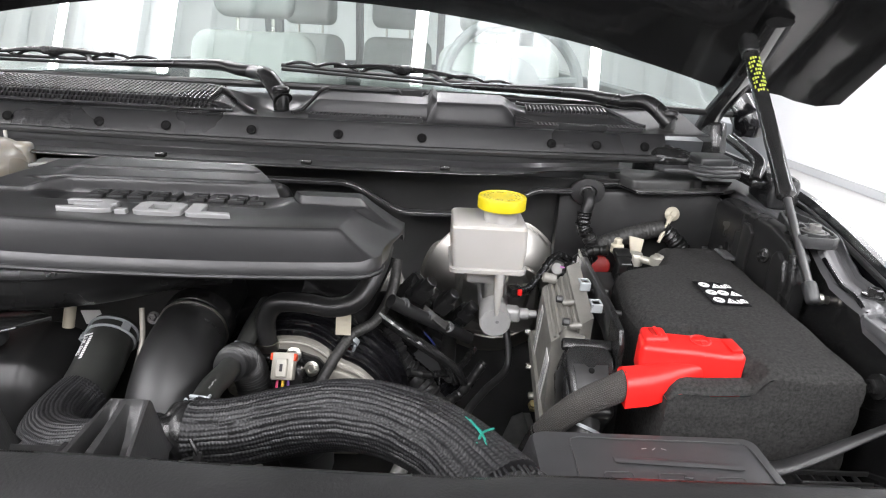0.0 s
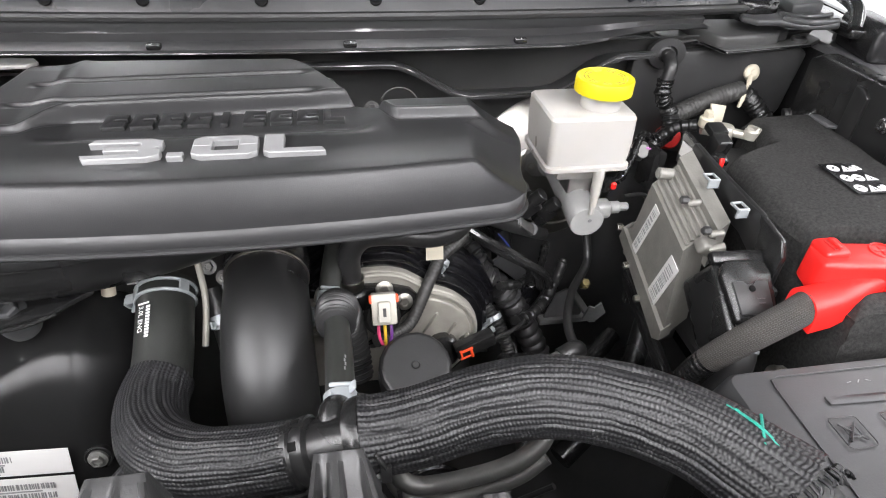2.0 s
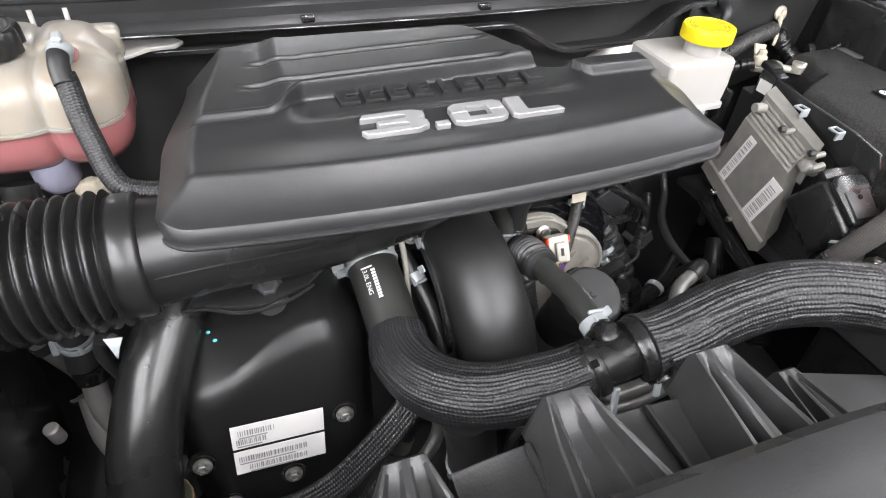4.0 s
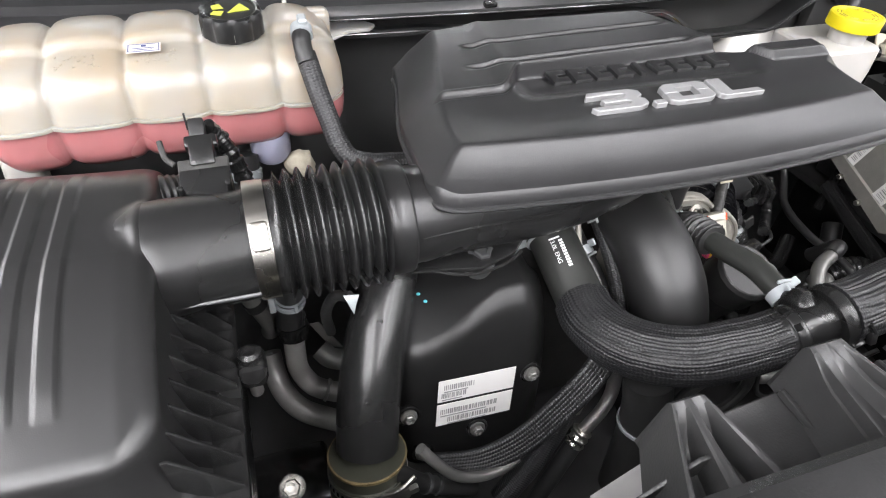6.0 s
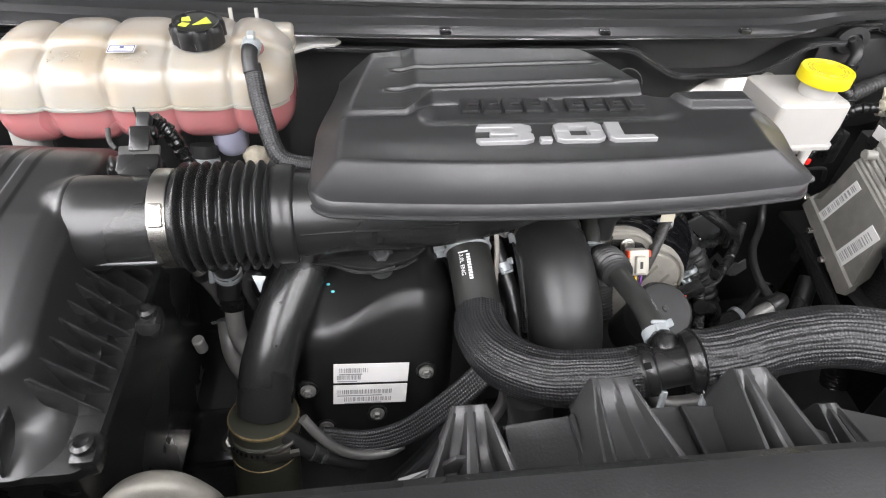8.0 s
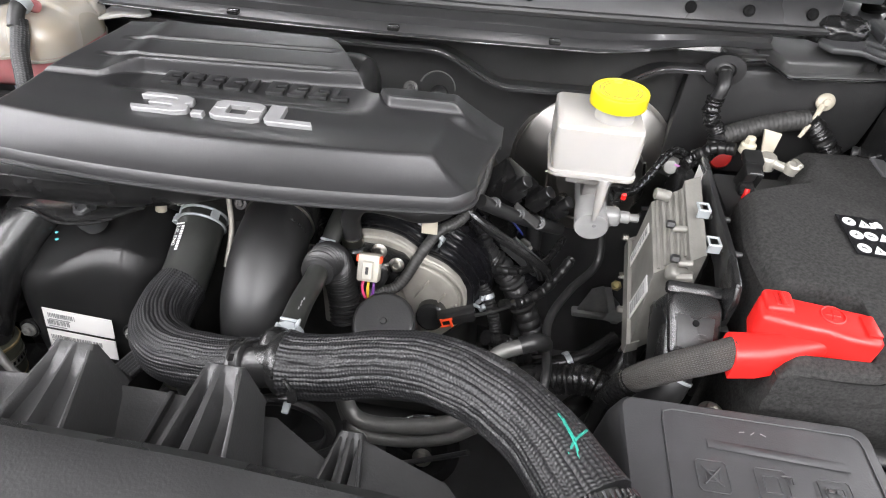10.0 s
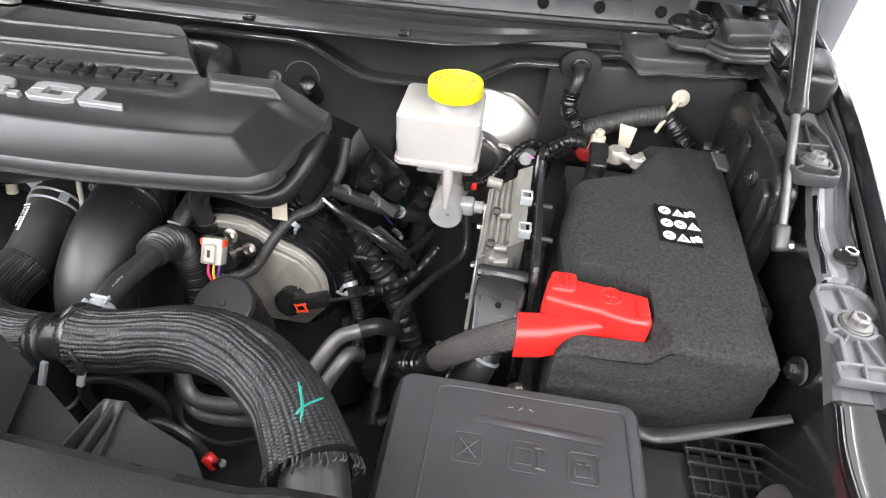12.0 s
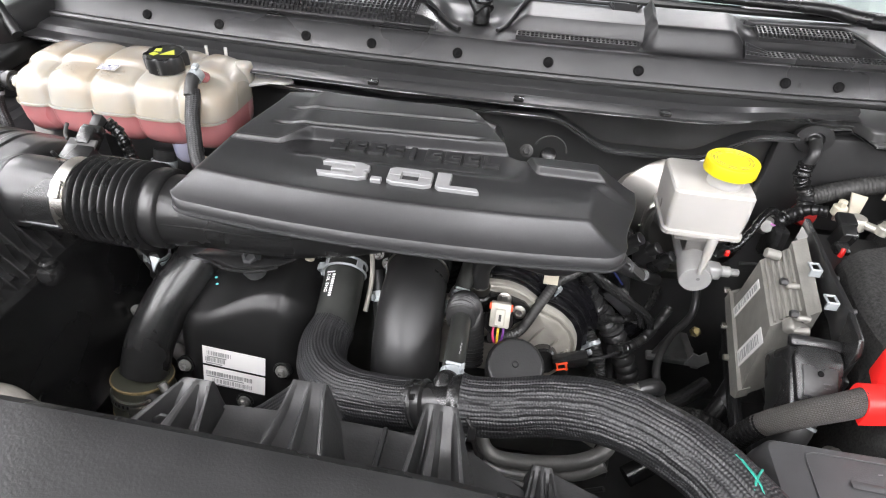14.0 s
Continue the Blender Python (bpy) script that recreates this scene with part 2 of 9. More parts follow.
_nt.links.new(_b.inputs["Base Color"].links[0].from_socket, _mx.inputs[6])
_nt.links.new(_mx.outputs[2], _b.inputs["Base Color"])
COOLANT = mat("pink_coolant_behind_bottle_wall", (0.38, 0.150, 0.152), 0.28, vary=0.16, scale=14, sub=0.3, sub_col=(0.03, 0.008, 0.008), coat=0.4)
YELLOW = mat("yellow_cap_plastic", (0.68, 0.56, 0.012), 0.40, vary=0.06, scale=50)
YELLOWD = mat("worn_yellow_print", (0.36, 0.31, 0.05), 0.5, vary=0.3, scale=200)
RED = mat("red_terminal_plastic", (0.80, 0.018, 0.015), 0.38, vary=0.06, scale=40, bump=0.06, bump_scale=900, sub=0.05)
REDM = mat("moulded_red_mark", (0.55, 0.012, 0.010), 0.4, vary=0.06)
REDD = mat("dark_red_plastic", (0.35, 0.012, 0.010), 0.45, vary=0.15)
GREYC = mat("light_grey_connector_plastic", (0.42, 0.40, 0.345), 0.45, vary=0.1, scale=80)
IVORY = mat("ivory_plastic", (0.46, 0.42, 0.33), 0.5, vary=0.1, scale=60)
CLAMP = mat("white_coated_spring_clamp", (0.36, 0.385, 0.395), 0.32, 0.3, vary=0.15, scale=90)
LABEL = mat("white_label_paper", (0.60, 0.59, 0.575), 0.6, vary=0.04, scale=30)
HOLE = mat("dark_recess_plastic", (0.006, 0.006, 0.006), 0.75, vary=0.1, spec=0.08)
INK = mat("black_print_and_gap_shade", (0.02, 0.02, 0.02), 0.6, vary=0.1)
GREYINK = mat("grey_print", (0.22, 0.22, 0.22), 0.6, vary=0.2, scale=300)
WHITEINK = mat("white_print", (0.78, 0.78, 0.76), 0.6, vary=0.1, scale=200)
BLUEINK = mat("dark_blue_print", (0.03, 0.04, 0.14), 0.6)
GREEN = mat("teal_paint_mark", (0.012, 0.22, 0.165), 0.6, vary=0.3, scale=300)
CYAN = mat("light_blue_paint_dot", (0.10, 0.50, 0.55), 0.5, vary=0.1)
LIME = mat("yellow_green_print", (0.48, 0.52, 0.06), 0.5, vary=0.1)
ORANGE = mat("orange_red_clip", (0.75, 0.06, 0.01), 0.4, vary=0.1)
CEILW = mat("pale_grey_ceiling_paint", (0.84, 0.85, 0.86), 0.8, vary=0.03, scale=2)
HALLS = mat("dark_unseen_hall_wall", (0.10, 0.10, 0.105), 0.9, vary=0.15, scale=3)
WALLW = mat("white_hall_paint", (0.86, 0.87, 0.88), 0.8, vary=0.03, scale=2, bump=0.05, bump_scale=60)
FLOORG = mat("light_grey_hall_floor", (0.70, 0.69, 0.67), 0.35, vary=0.06, scale=3)
SKIRT = mat("grey_skirting", (0.50, 0.51, 0.52), 0.6, vary=0.05)
SEATC = mat("grey_seat_cloth", (0.30, 0.31, 0.305), 0.85, vary=0.2, scale=80)
DASHP = mat("dark_dash_plastic", (0.085, 0.09, 0.095), 0.5, vary=0.15)


def glass_mat(name, tint):
    m = bpy.data.materials.new(name)
    m.use_nodes = True
    b = m.node_tree.nodes["Principled BSDF"]
    b.inputs["Base Color"].default_value = (*tint, 1)
    b.inputs["Roughness"].default_value = 0.0
    b.inputs["Transmission Weight"].default_value = 1.0
    b.inputs["IOR"].default_value = 1.5
    return m


GLASS = glass_mat("green_tinted_windscreen_glass", (0.66, 0.75, 0.71))


# ---- building blocks ----
def ident():
    return Matrix.Identity(4)


def placed(bm, m):
    bmesh.ops.transform(bm, matrix=m, verts=bm.verts)
    return bm


def fuse(*bms):
    out = bms[0]
    for other in bms[1:]:
        me = bpy.data.meshes.new("tmp")
        other.to_mesh(me)
        out.from_mesh(me)
        other.free()
        bpy.data.meshes.remove(me)
    return out


def box(sx, sy, sz, bevel=0.003, seg=2, m=None, taper=(1, 1)):
    """A box on its centre, with rounded edges; taper shrinks the upper face."""
    bm = bmesh.new()
    bmesh.ops.create_cube(bm, size=1)
    for v in bm.verts:
        k = taper if v.co.z > 0 else (1, 1)
        v.co = Vector((v.co.x * sx * k[0], v.co.y * sy * k[1], v.co.z * sz))
    if bevel:
        bmesh.ops.bevel(bm, geom=bm.edges[:], offset=bevel, segments=seg, profile=0.5, affect="EDGES")
    return placed(bm, m) if m else bm


def lathe(profile, seg=32, m=None, wob=None):
    """A turned shape from (radius, height) pairs; wob(angle, i) scales the radius."""
    bm = bmesh.new()
    rings = []
    for i, (r, z) in enumerate(profile):
        if r < 1e-6:
            rings.append([bm.verts.new((0, 0, z))])
        else:
            rings.append([bm.verts.new((r * (wob(a, i) if wob else 1) * math.cos(a), r * (wob(a, i) if wob else 1) * math.sin(a), z))
                          for a in (2 * math.pi * k / seg for k in range(seg))])
    for a, b in zip(rings, rings[1:]):
        for k in range(seg):
            q = [a[k % len(a)], a[(k + 1) % len(a)], b[(k + 1) % len(b)], b[k % len(b)]]
            q = [v for n, v in enumerate(q) if v not in q[:n]]
            if len(q) > 2:
                bm.faces.new(q)
    for ring, flip in ((rings[0], True), (rings[-1], False)):
        if len(ring) > 2:
            bm.faces.new(ring[::-1] if flip else ring)
    bmesh.ops.recalc_face_normals(bm, faces=bm.faces)
    return placed(bm, m) if m else bm


def cyl(r, h, bevel=0.001, seg=24, m=None):
    b = min(bevel, r * 0.5, h * 0.45)
    return lathe([(r - b, -h / 2), (r, -h / 2 + b), (r, h / 2 - b), (r - b, h / 2)], seg, m)


def spline(pts, n=8):
    pts = [Vector(p) for p in pts]
    ext = [2 * pts[0] - pts[1]] + pts + [2 * pts[-1] - pts[-2]]
    out = []
    for i in range(1, len(ext) - 2):
        p0, p1, p2, p3 = ext[i - 1:i + 3]
        for k in range(n):
            t = k / n
            out.append((0.5 * (2 * p1 + (p2 - p0) * t + (2 * p0 - 5 * p1 + 4 * p2 - p3) * t * t + (3 * p1 - p0 - 3 * p2 + p3) * t ** 3), i - 1 + t))
    out.append((pts[-1].copy(), len(pts) - 1.0))
    return out


def tube(pts, r, seg=16, n=8, squash=1.0, ripple=None):
    """A round bar or hose through the points; r may be one radius or one for each point. ripple(length) adds to the radius."""
    line = spline(pts, n)
    bm = bmesh.new()
    uvl = bm.loops.layers.uv.new("UVMap")
    radius = (lambda s: r) if isinstance(r, (int, float)) else (lambda s: r[min(int(s), len(r) - 2)] + (r[min(int(s), len(r) - 2) + 1] - r[min(int(s), len(r) - 2)]) * (s - min(int(s), len(r) - 2)))
    tang = [(line[min(i + 1, len(line) - 1)][0] - line[max(i - 1, 0)][0]).normalized() for i in range(len(line))]
    up = Vector((0, 0, 1)) if abs(tang[0].z) < 0.9 else Vector((0, 1, 0))
    nrm = (up - tang[0] * up.dot(tang[0])).normalized()
    rings, lens, dist = [], [], 0.0
    rbase = r if isinstance(r, (int, float)) else max(r)
    for i, (p, s) in enumerate(line):
        if i:
            dist += (p - line[i - 1][0]).length
            nrm = (nrm - tang[i] * nrm.dot(tang[i])).normalized()
        side = tang[i].cross(nrm)
        rad = radius(s) + (ripple(dist) if ripple else 0)
        rings.append([bm.verts.new(p + (nrm * math.cos(a) * squash + side * math.sin(a)) * rad) for a in (2 * math.pi * k / seg for k in range(seg))])
        lens.append(dist)
    for i in range(len(rings) - 1):
        for k in range(seg):
            f = bm.faces.new((rings[i][k], rings[i][(k + 1) % seg], rings[i + 1][(k + 1) % seg], rings[i + 1][k]))
            for lp, (uu, vv) in zip(f.loops, ((k, i), (k + 1, i), (k + 1, i + 1), (k, i + 1))):
                lp[uvl].uv = (uu / seg * 2 * math.pi * rbase, lens[vv])
    bm.faces.new(rings[0][::-1])
    bm.faces.new(rings[-1])
    bmesh.ops.recalc_face_normals(bm, faces=bm.faces)
    return bm


def braided(pts, r, rows=44, amp=0.00055, fold=0.0, per=4, step=0.0022, seed=0.0):
    """A hose sleeve whose lengthwise cords stand proud and wander a little; fold adds slack creases. u counts the cords, v is the length."""
    dense = spline(pts, 40)
    total, grid = 0.0, [(0.0, *dense[0])]
    for (p, _), (q, sq) in zip(dense, dense[1:]):
        total += (q - p).length
        grid.append((total, q, sq))
    count, line, j = max(int(total / step), 8), [], 0
    for k in range(count + 1):
        d = total * k / count
        while j < len(grid) - 2 and grid[j + 1][0] < d:
            j += 1
        (d0, p0, s0), (d1, p1, s1) = grid[j], grid[j + 1]
        w = (d - d0) / max(d1 - d0, 1e-9)
        line.append((p0.lerp(p1, w), s0 + (s1 - s0) * w, d))
    rad = [r] * len(pts) if isinstance(r, (int, float)) else list(r)
    tang = [(line[min(i + 1, count)][0] - line[max(i - 1, 0)][0]).normalized() for i in range(count + 1)]
    up = Vector((0, 0, 1)) if abs(tang[0].z) < 0.9 else Vector((0, 1, 0))
    nrm = (up - tang[0] * up.dot(tang[0])).normalized()
    seg = rows * per
    bm = bmesh.new()
    uvl = bm.loops.layers.uv.new("UVMap")
    rings = []
    for i, (p, sp, d) in enumerate(line):
        nrm = (nrm - tang[i] * nrm.dot(tang[i])).normalized()
        side = tang[i].cross(nrm)
        a = min(int(sp), len(rad) - 2)
        base = rad[a] + (rad[a + 1] - rad[a]) * (sp - a)
        ring = []
        for k in range(seg):
            w = 2 * math.pi * k / seg
            sway = 0.05 * noise.noise(Vector((math.cos(w) * 1.3 + seed, math.sin(w) * 1.3, d * 38))) + 0.02 * noise.noise(Vector((math.cos(w) * 4, math.sin(w) * 4 + seed, d * 110)))
            ridge = amp * abs(math.sin(math.pi * k / per)) + fold * noise.noise(Vector((math.cos(w) * 5.5, math.sin(w) * 5.5, d * 14 + seed)))
            ring.append(bm.verts.new(p + (nrm * math.cos(w + sway) + side * math.sin(w + sway)) * (base + ridge)))
        rings.append(ring)
    for i in range(count):
        for k in range(seg):
            f = bm.faces.new((rings[i][k], rings[i][(k + 1) % seg], rings[i + 1][(k + 1) % seg], rings[i + 1][k]))
            for lp, (uu, vv) in zip(f.loops, ((k, i), (k + 1, i), (k + 1, i + 1), (k, i + 1))):
                lp[uvl].uv = (uu / per, line[vv][2])
    bm.faces.new(rings[0][::-1])
    bm.faces.new(rings[-1])
    bmesh.ops.recalc_face_normals(bm, faces=bm.faces)
    return bm


def prism(poly, h, bevel=0.0, m=None, seg=2):
    """An extruded outline in x and y, from z = 0 to h."""
    bm = bmesh.new()
    vs = [bm.verts.new((x, y, 0)) for x, y in poly]
    f = bm.faces.new(vs)
    g = bmesh.ops.extrude_face_region(bm, geom=[f])
    bmesh.ops.translate(bm, vec=(0, 0, h), verts=[v for v in g["geom"] if isinstance(v, bmesh.types.BMVert)])
    bmesh.ops.recalc_face_normals(bm, faces=bm.faces)
    if bevel:
        bmesh.ops.bevel(bm, geom=bm.edges[:], offset=bevel, segments=seg, profile=0.5, affect="EDGES")
    return placed(bm, m) if m else bm


def sheet(fn, nu, nv, thick=0.0):
    """A grid surface fn(u, v) for u, v in 0..1, with thickness downwards along its normals."""
    bm = bmesh.new()
    g = [[bm.verts.new(fn(i / nu, j / nv)) for j in range(nv + 1)] for i in range(nu + 1)]
    for i in range(nu):
        for j in range(nv):
            bm.faces.new((g[i][j], g[i + 1][j], g[i + 1][j + 1], g[i][j + 1]))
    if thick:
        bm.normal_update()
        low = [[bm.verts.new(v.co - v.normal * thick) for v in row] for row in g]
        for i in range(nu):
            for j in range(nv):
                bm.faces.new((low[i][j], low[i][j + 1], low[i + 1][j + 1], low[i + 1][j]))
        for i in range(nu):
            bm.faces.new((g[i][0], low[i][0], low[i + 1][0], g[i + 1][0]))
            bm.faces.new((g[i + 1][nv], low[i + 1][nv], low[i][nv], g[i][nv]))
        for j in range(nv):
            bm.faces.new((g[0][j + 1], low[0][j + 1], low[0][j], g[0][j]))
            bm.faces.new((g[nu][j], low[nu][j], low[nu][j + 1], g[nu][j + 1]))
    return bm


def aim(p, q, spin=0):
    """The pose at p whose z axis points at q."""
    d = Vector(q) - Vector(p)
    return Matrix.Translation(p) @ d.to_track_quat("Z", "Y").to_matrix().to_4x4() @ pose(0, 0, 0, 0, 0, spin)


def axes(o, ex, ey):
    """The pose at o with its x along ex and its y near ey."""
    ex = Vector(ex).normalized()
    ez = ex.cross(Vector(ey)).normalized()
    ey = ez.cross(ex)
    m = Matrix((ex, ey, ez)).transposed().to_4x4()
    m.translation = o
    return m


def finish(name, bm, material, angle=35):
    me = bpy.data.meshes.new(name)
    bm.to_mesh(me)
    bm.free()
    me.materials.append(material)
    me.shade_smooth()
    me.set_sharp_from_angle(angle=radians(angle))
    return new(name, me)


def thing(name, label, category, at=(0, 0, 0), group="", kind=""):
    ob = new(name)
    ob.empty_display_size = 0.02
    ob.location = at
    return tagged(ob, label, category, group, kind)


def part(name, bm, material, parent, label="", angle=35):
    ob = finish(name, bm, material, angle)
    ob.parent = parent
    ob.matrix_parent_inverse = Matrix.Translation(-parent.location) if parent.type == "EMPTY" else ident()
    if label:
        ob["label"] = label
    return ob


def solo(name, bm, material, label, category, group="", kind="", angle=35):
    return tagged(finish(name, bm, material, angle), label, category, group, kind)


def lettering(name, words, size, m, material, parent, label=""):
    """Printed words as thin raised letters."""
    cu = bpy.data.curves.new(name, "FONT")
    cu.body, cu.size, cu.extrude, cu.align_x, cu.align_y = words, size, 0.00015, "CENTER", "CENTER"
    tmp = bpy.data.objects.new(name, cu)
    me = bpy.data.meshes.new_from_object(tmp)
    bm = bmesh.new()
    bm.from_mesh(me)
    bpy.data.objects.remove(tmp)
    return part(name, placed(bm, m), material, parent, label)


def hexbolt(p, q, r=0.006, parent=None, material=None, flange=1.5, name="bolt"):
    """A flanged hexagon bolt at p whose head faces q."""
    m = aim(p, q)
    bm = fuse(lathe([(r * flange, -0.001), (r * flange, 0.0012), (r * 1.05, 0.002)], 18, m),
              lathe([(r, 0.0015), (r, r * 0.9), (r * 0.85, r * 1.05), (r * 0.55, r * 1.05), (r * 0.5, r * 0.75), (0, r * 0.7)], 6, m))
    return part(name, bm, material or STEEL, parent) if parent else bm


def smooth(a, b, x):
    t = min(max((x - a) / (b - a), 0.0), 1.0)
    return t * t * (3 - 2 * t)


# ---- the hall ----
def slab(name, sx, sy, sz, at, material, label):
    return solo(name, box(sx, sy, sz, 0, m=Matrix.Translation(at)), material, label, "building", kind="structure")


slab("floor", 14.0, 22.0, 0.2, (-1.0, 3.0, -0.1), FLOORG, "pale grey polished hall floor under the truck")
slab("wall_east", 0.2, 22.0, 4.0, (5.42, 3.0, 2.0), WALLW, "white painted hall wall beside the truck")
slab("wall_west", 0.2, 22.0, 4.0, (-7.9, 3.0, 2.0), WALLW, "white painted hall wall")
slab("wall_north", 14.0, 0.2, 4.0, (-1.0, 13.9, 2.0), WALLW, "white painted hall wall behind the truck")
# unseen wall, coloured dark so that forward-facing surfaces reflect less light
slab("wall_south", 14.0, 0.2, 4.0, (-1.0, -7.9, 2.0), HALLS, "unseen dark grey hall wall, added to dim front reflections")
solo("ceiling", fuse(box(14.0, 22.0, 0.2, 0, m=Matrix.Translation((-1.0, 3.0, 4.1))), *[box(0.05, 21.8, 0.10, 0, m=Matrix.Translation((-7.7 + 0.29 * k, 3.0, 3.952))) for k in range(45)]), CEILW, "grey hall ceiling with rows of light tubes", "building", kind="structure")
slab("baseboard", 0.03, 22.0, 0.10, (5.3, 3.0, 0.055), SKIRT, "grey skirting board along the white wall")


# ---- the truck's body round the engine bay ----
body = thing("truck_body", "gloss black pickup truck front body with open engine bay", "truck", (-0.21, 0.9, 0))
MID = -0.21


def bow(x):
    return 0.10 * (x - MID) ** 2


def run(profile, x0, x1, n=48, thick=0.002, wave=None):
    """A strip swept across the truck along x; its section is a list of (y, z)."""
    k = len(profile) - 1

    def at(u, v):
        s = v * k
        i = min(int(s), k - 1)
        (ya, za), (yb, zb) = profile[i], profile[i + 1]
        x = x0 + (x1 - x0) * u
        dy, dz = wave(x, s / k) if wave else (0, 0)
        return Vector((x, ya + (yb - ya) * (s - i) + bow(x) + dy, za + (zb - za) * (s - i) + dz))
    return sheet(at, n, k, thick)


def crest(x):
    """How far the firewall flange dips behind the engine and over the brake booster."""
    return -0.040 * smooth(-0.13, -0.03, x) + 0.040 * smooth(0.07, 0.16, x) - 0.004 * smooth(-0.42, -0.36, x) + 0.006 * smooth(-0.34, -0.25, x)


part("firewall", run([(0.862, 0.72), (0.862, 1.20), (0.845, 1.335), (0.83, 1.352)], -0.98, 0.46, 40), BAY, body, "satin black steel firewall")
part("firewall_flange", run([(0.838, 1.330), (0.806, 1.340), (0.798, 1.342), (0.798, 1.336)], -0.95, 0.20, 80, 0.002, lambda x, v: (0, crest(x))), SCUTTLE, body)
part("flange_edge", tube([(x, 0.7975 + bow(x), 1.3395 + crest(x)) for x in np.linspace(-0.95, 0.20, 70)], 0.0015, 8, 2), PRIMER, body, "gloss black rolled flange edge")
part("ledge_edge", tube([(x, 0.7645 + bow(x) + 0.062 * smooth(0.06, 0.22, x), 1.368) for x in np.linspace(-0.98, 0.265, 60)], 0.0012, 8, 2), PRIMER, body)
part("plenum_channel", run([(0.800, 1.362), (0.768, 1.3655), (0.764, 1.368), (0.768, 1.3705), (0.792, 1.372), (0.800, 1.378), (0.822, 1.383), (0.828, 1.388)], -0.98, 0.27, 60, 0.002,
     lambda x, v: (0.062 * smooth(0.06, 0.22, x) * (1 - v), 0)), SCUTTLE, body, "black painted cowl channel with stepped ledge", 20)
part("weatherstrip", tube([(x, 0.826 + bow(x), 1.386) for x in np.linspace(-0.95, 0.34, 14)], 0.006, 10, 4), RUBBER, body, "black rubber weather strip")
cowl_strip = part("cowl_strip", run([(0.829, 1.379), (0.828, 1.384), (0.846, 1.415), (0.851, 1.419), (0.86, 1.419)], -0.98, 0.345, 60, 0.003), COWLP, body, "grey-black plastic cowl front strip")
for bx in (-0.73, -0.612, -0.478, -0.382, -0.261, -0.138, -0.019, 0.17, 0.238, 0.312):
    y = 0.838 + bow(bx)
    part("push_pin", lathe([(0.0070, 0.0002), (0.0066, 0.0008), (0.0058, 0.0004), (0.0035, 0.0002), (0.0025, 0.0006), (0, 0.0006)], 20, aim((bx, y - 0.0015, 1.402), (bx, y - 0.4, 1.634))), HOLE, cowl_strip)
for bx in (-0.62, -0.363, -0.17, 0.015, 0.20):
    part("ledge_clip", box(0.014, 0.010, 0.006, 0.002, 2, Matrix.Translation((bx, 0.772 + bow(bx) + 0.060 * smooth(0.06, 0.22, bx), 1.3735))), PRIMER, body)


def cowl_height(x, y):
    """Upper cowl panel: a shelf with raised boxes and a dip round the wiper spindle."""
    yy = y - bow(x)
    base = 1.419 + 0.018 * smooth(0.86, 0.99, yy)
    left = 0.013 * smooth(0.862, 0.885, yy) * (1 - smooth(-0.33, -0.27, x)) * (1 - smooth(0.945, 0.97, yy))
    midl = 0.020 * smooth(0.885, 0.90, yy) * smooth(-0.205, -0.175, x) * (1 - smooth(-0.005, 0.0, x)) * (1 - smooth(0.945, 0.965, yy))
    hump = 0.028 * smooth(0.862, 0.885, yy) * smooth(-0.015, 0.0, x) * (1 - smooth(0.098, 0.132, x)) * (1 - smooth(0.935, 0.965, yy))
    right = 0.012 * smooth(0.895, 0.91, yy) * smooth(0.10, 0.13, x) * (1 - smooth(0.26, 0.32, x)) * (1 - smooth(0.95, 0.97, yy))
    dip = -0.012 * math.exp(-(((x + 0.240) / 0.022) ** 2 + ((yy - 0.925) / 0.022) ** 2))
    return base + left + midl + hump + right + dip


cowl = part("cowl_panel", sheet(lambda u, v: Vector((-0.98 + 1.40 * u, 0.857 + 0.15 * v + bow(-0.98 + 1.40 * u), cowl_height(-0.98 + 1.40 * u, 0.857 + 0.15 * v + bow(-0.98 + 1.40 * u)))), 200, 50, 0.003), COWLP, body, "weathered black plastic cowl panel")


def grille(x0, x1, y0, y1, step, skew=0.0):
    """An open lattice of small bars lying on the cowl."""
    bm = bmesh.new()
    def strip(a, b, c, d, w):
        ax, ay = a
        pts = []
        for k in range(7):
            t = k / 6
            x, y = a[0] + (b[0] - a[0]) * t, a[1] + (b[1] - a[1]) * t
            pts.append((x, y + bow(x)))
        for (xa, ya), (xb, yb) in zip(pts, pts[1:]):
            vs = []
            for (x, y) in ((xa, ya), (xb, yb)):
                for (sx, sy) in c:
                    for h in (0.000, 0.0055):
                        vs.append(bm.verts.new((x + sx * w, y + sy * w, cowl_height(x, y) + h)))
            for q in ((1, 3, 7, 5), (0, 1, 5, 4), (2, 6, 7, 3), (0, 2, 3, 1), (4, 5, 7, 6)):
                bm.faces.new([vs[i] for i in q])
    n = int((x1 - x0) / step)
    for i in range(n + 1):
        x = x0 + i * step
        strip((x, y0), (x, y1), ((-1, 0), (1, 0)), None, step * 0.17)
    k = max(int((y1 - y0) / step), 1)
    for j in range(k + 1):
        y = y0 + j * (y1 - y0) / k
        strip((x0, y), (x1, y), ((0, -1), (0, 1)), None, step * 0.17)
    bmesh.ops.recalc_face_normals(bm, faces=bm.faces)
    return bm


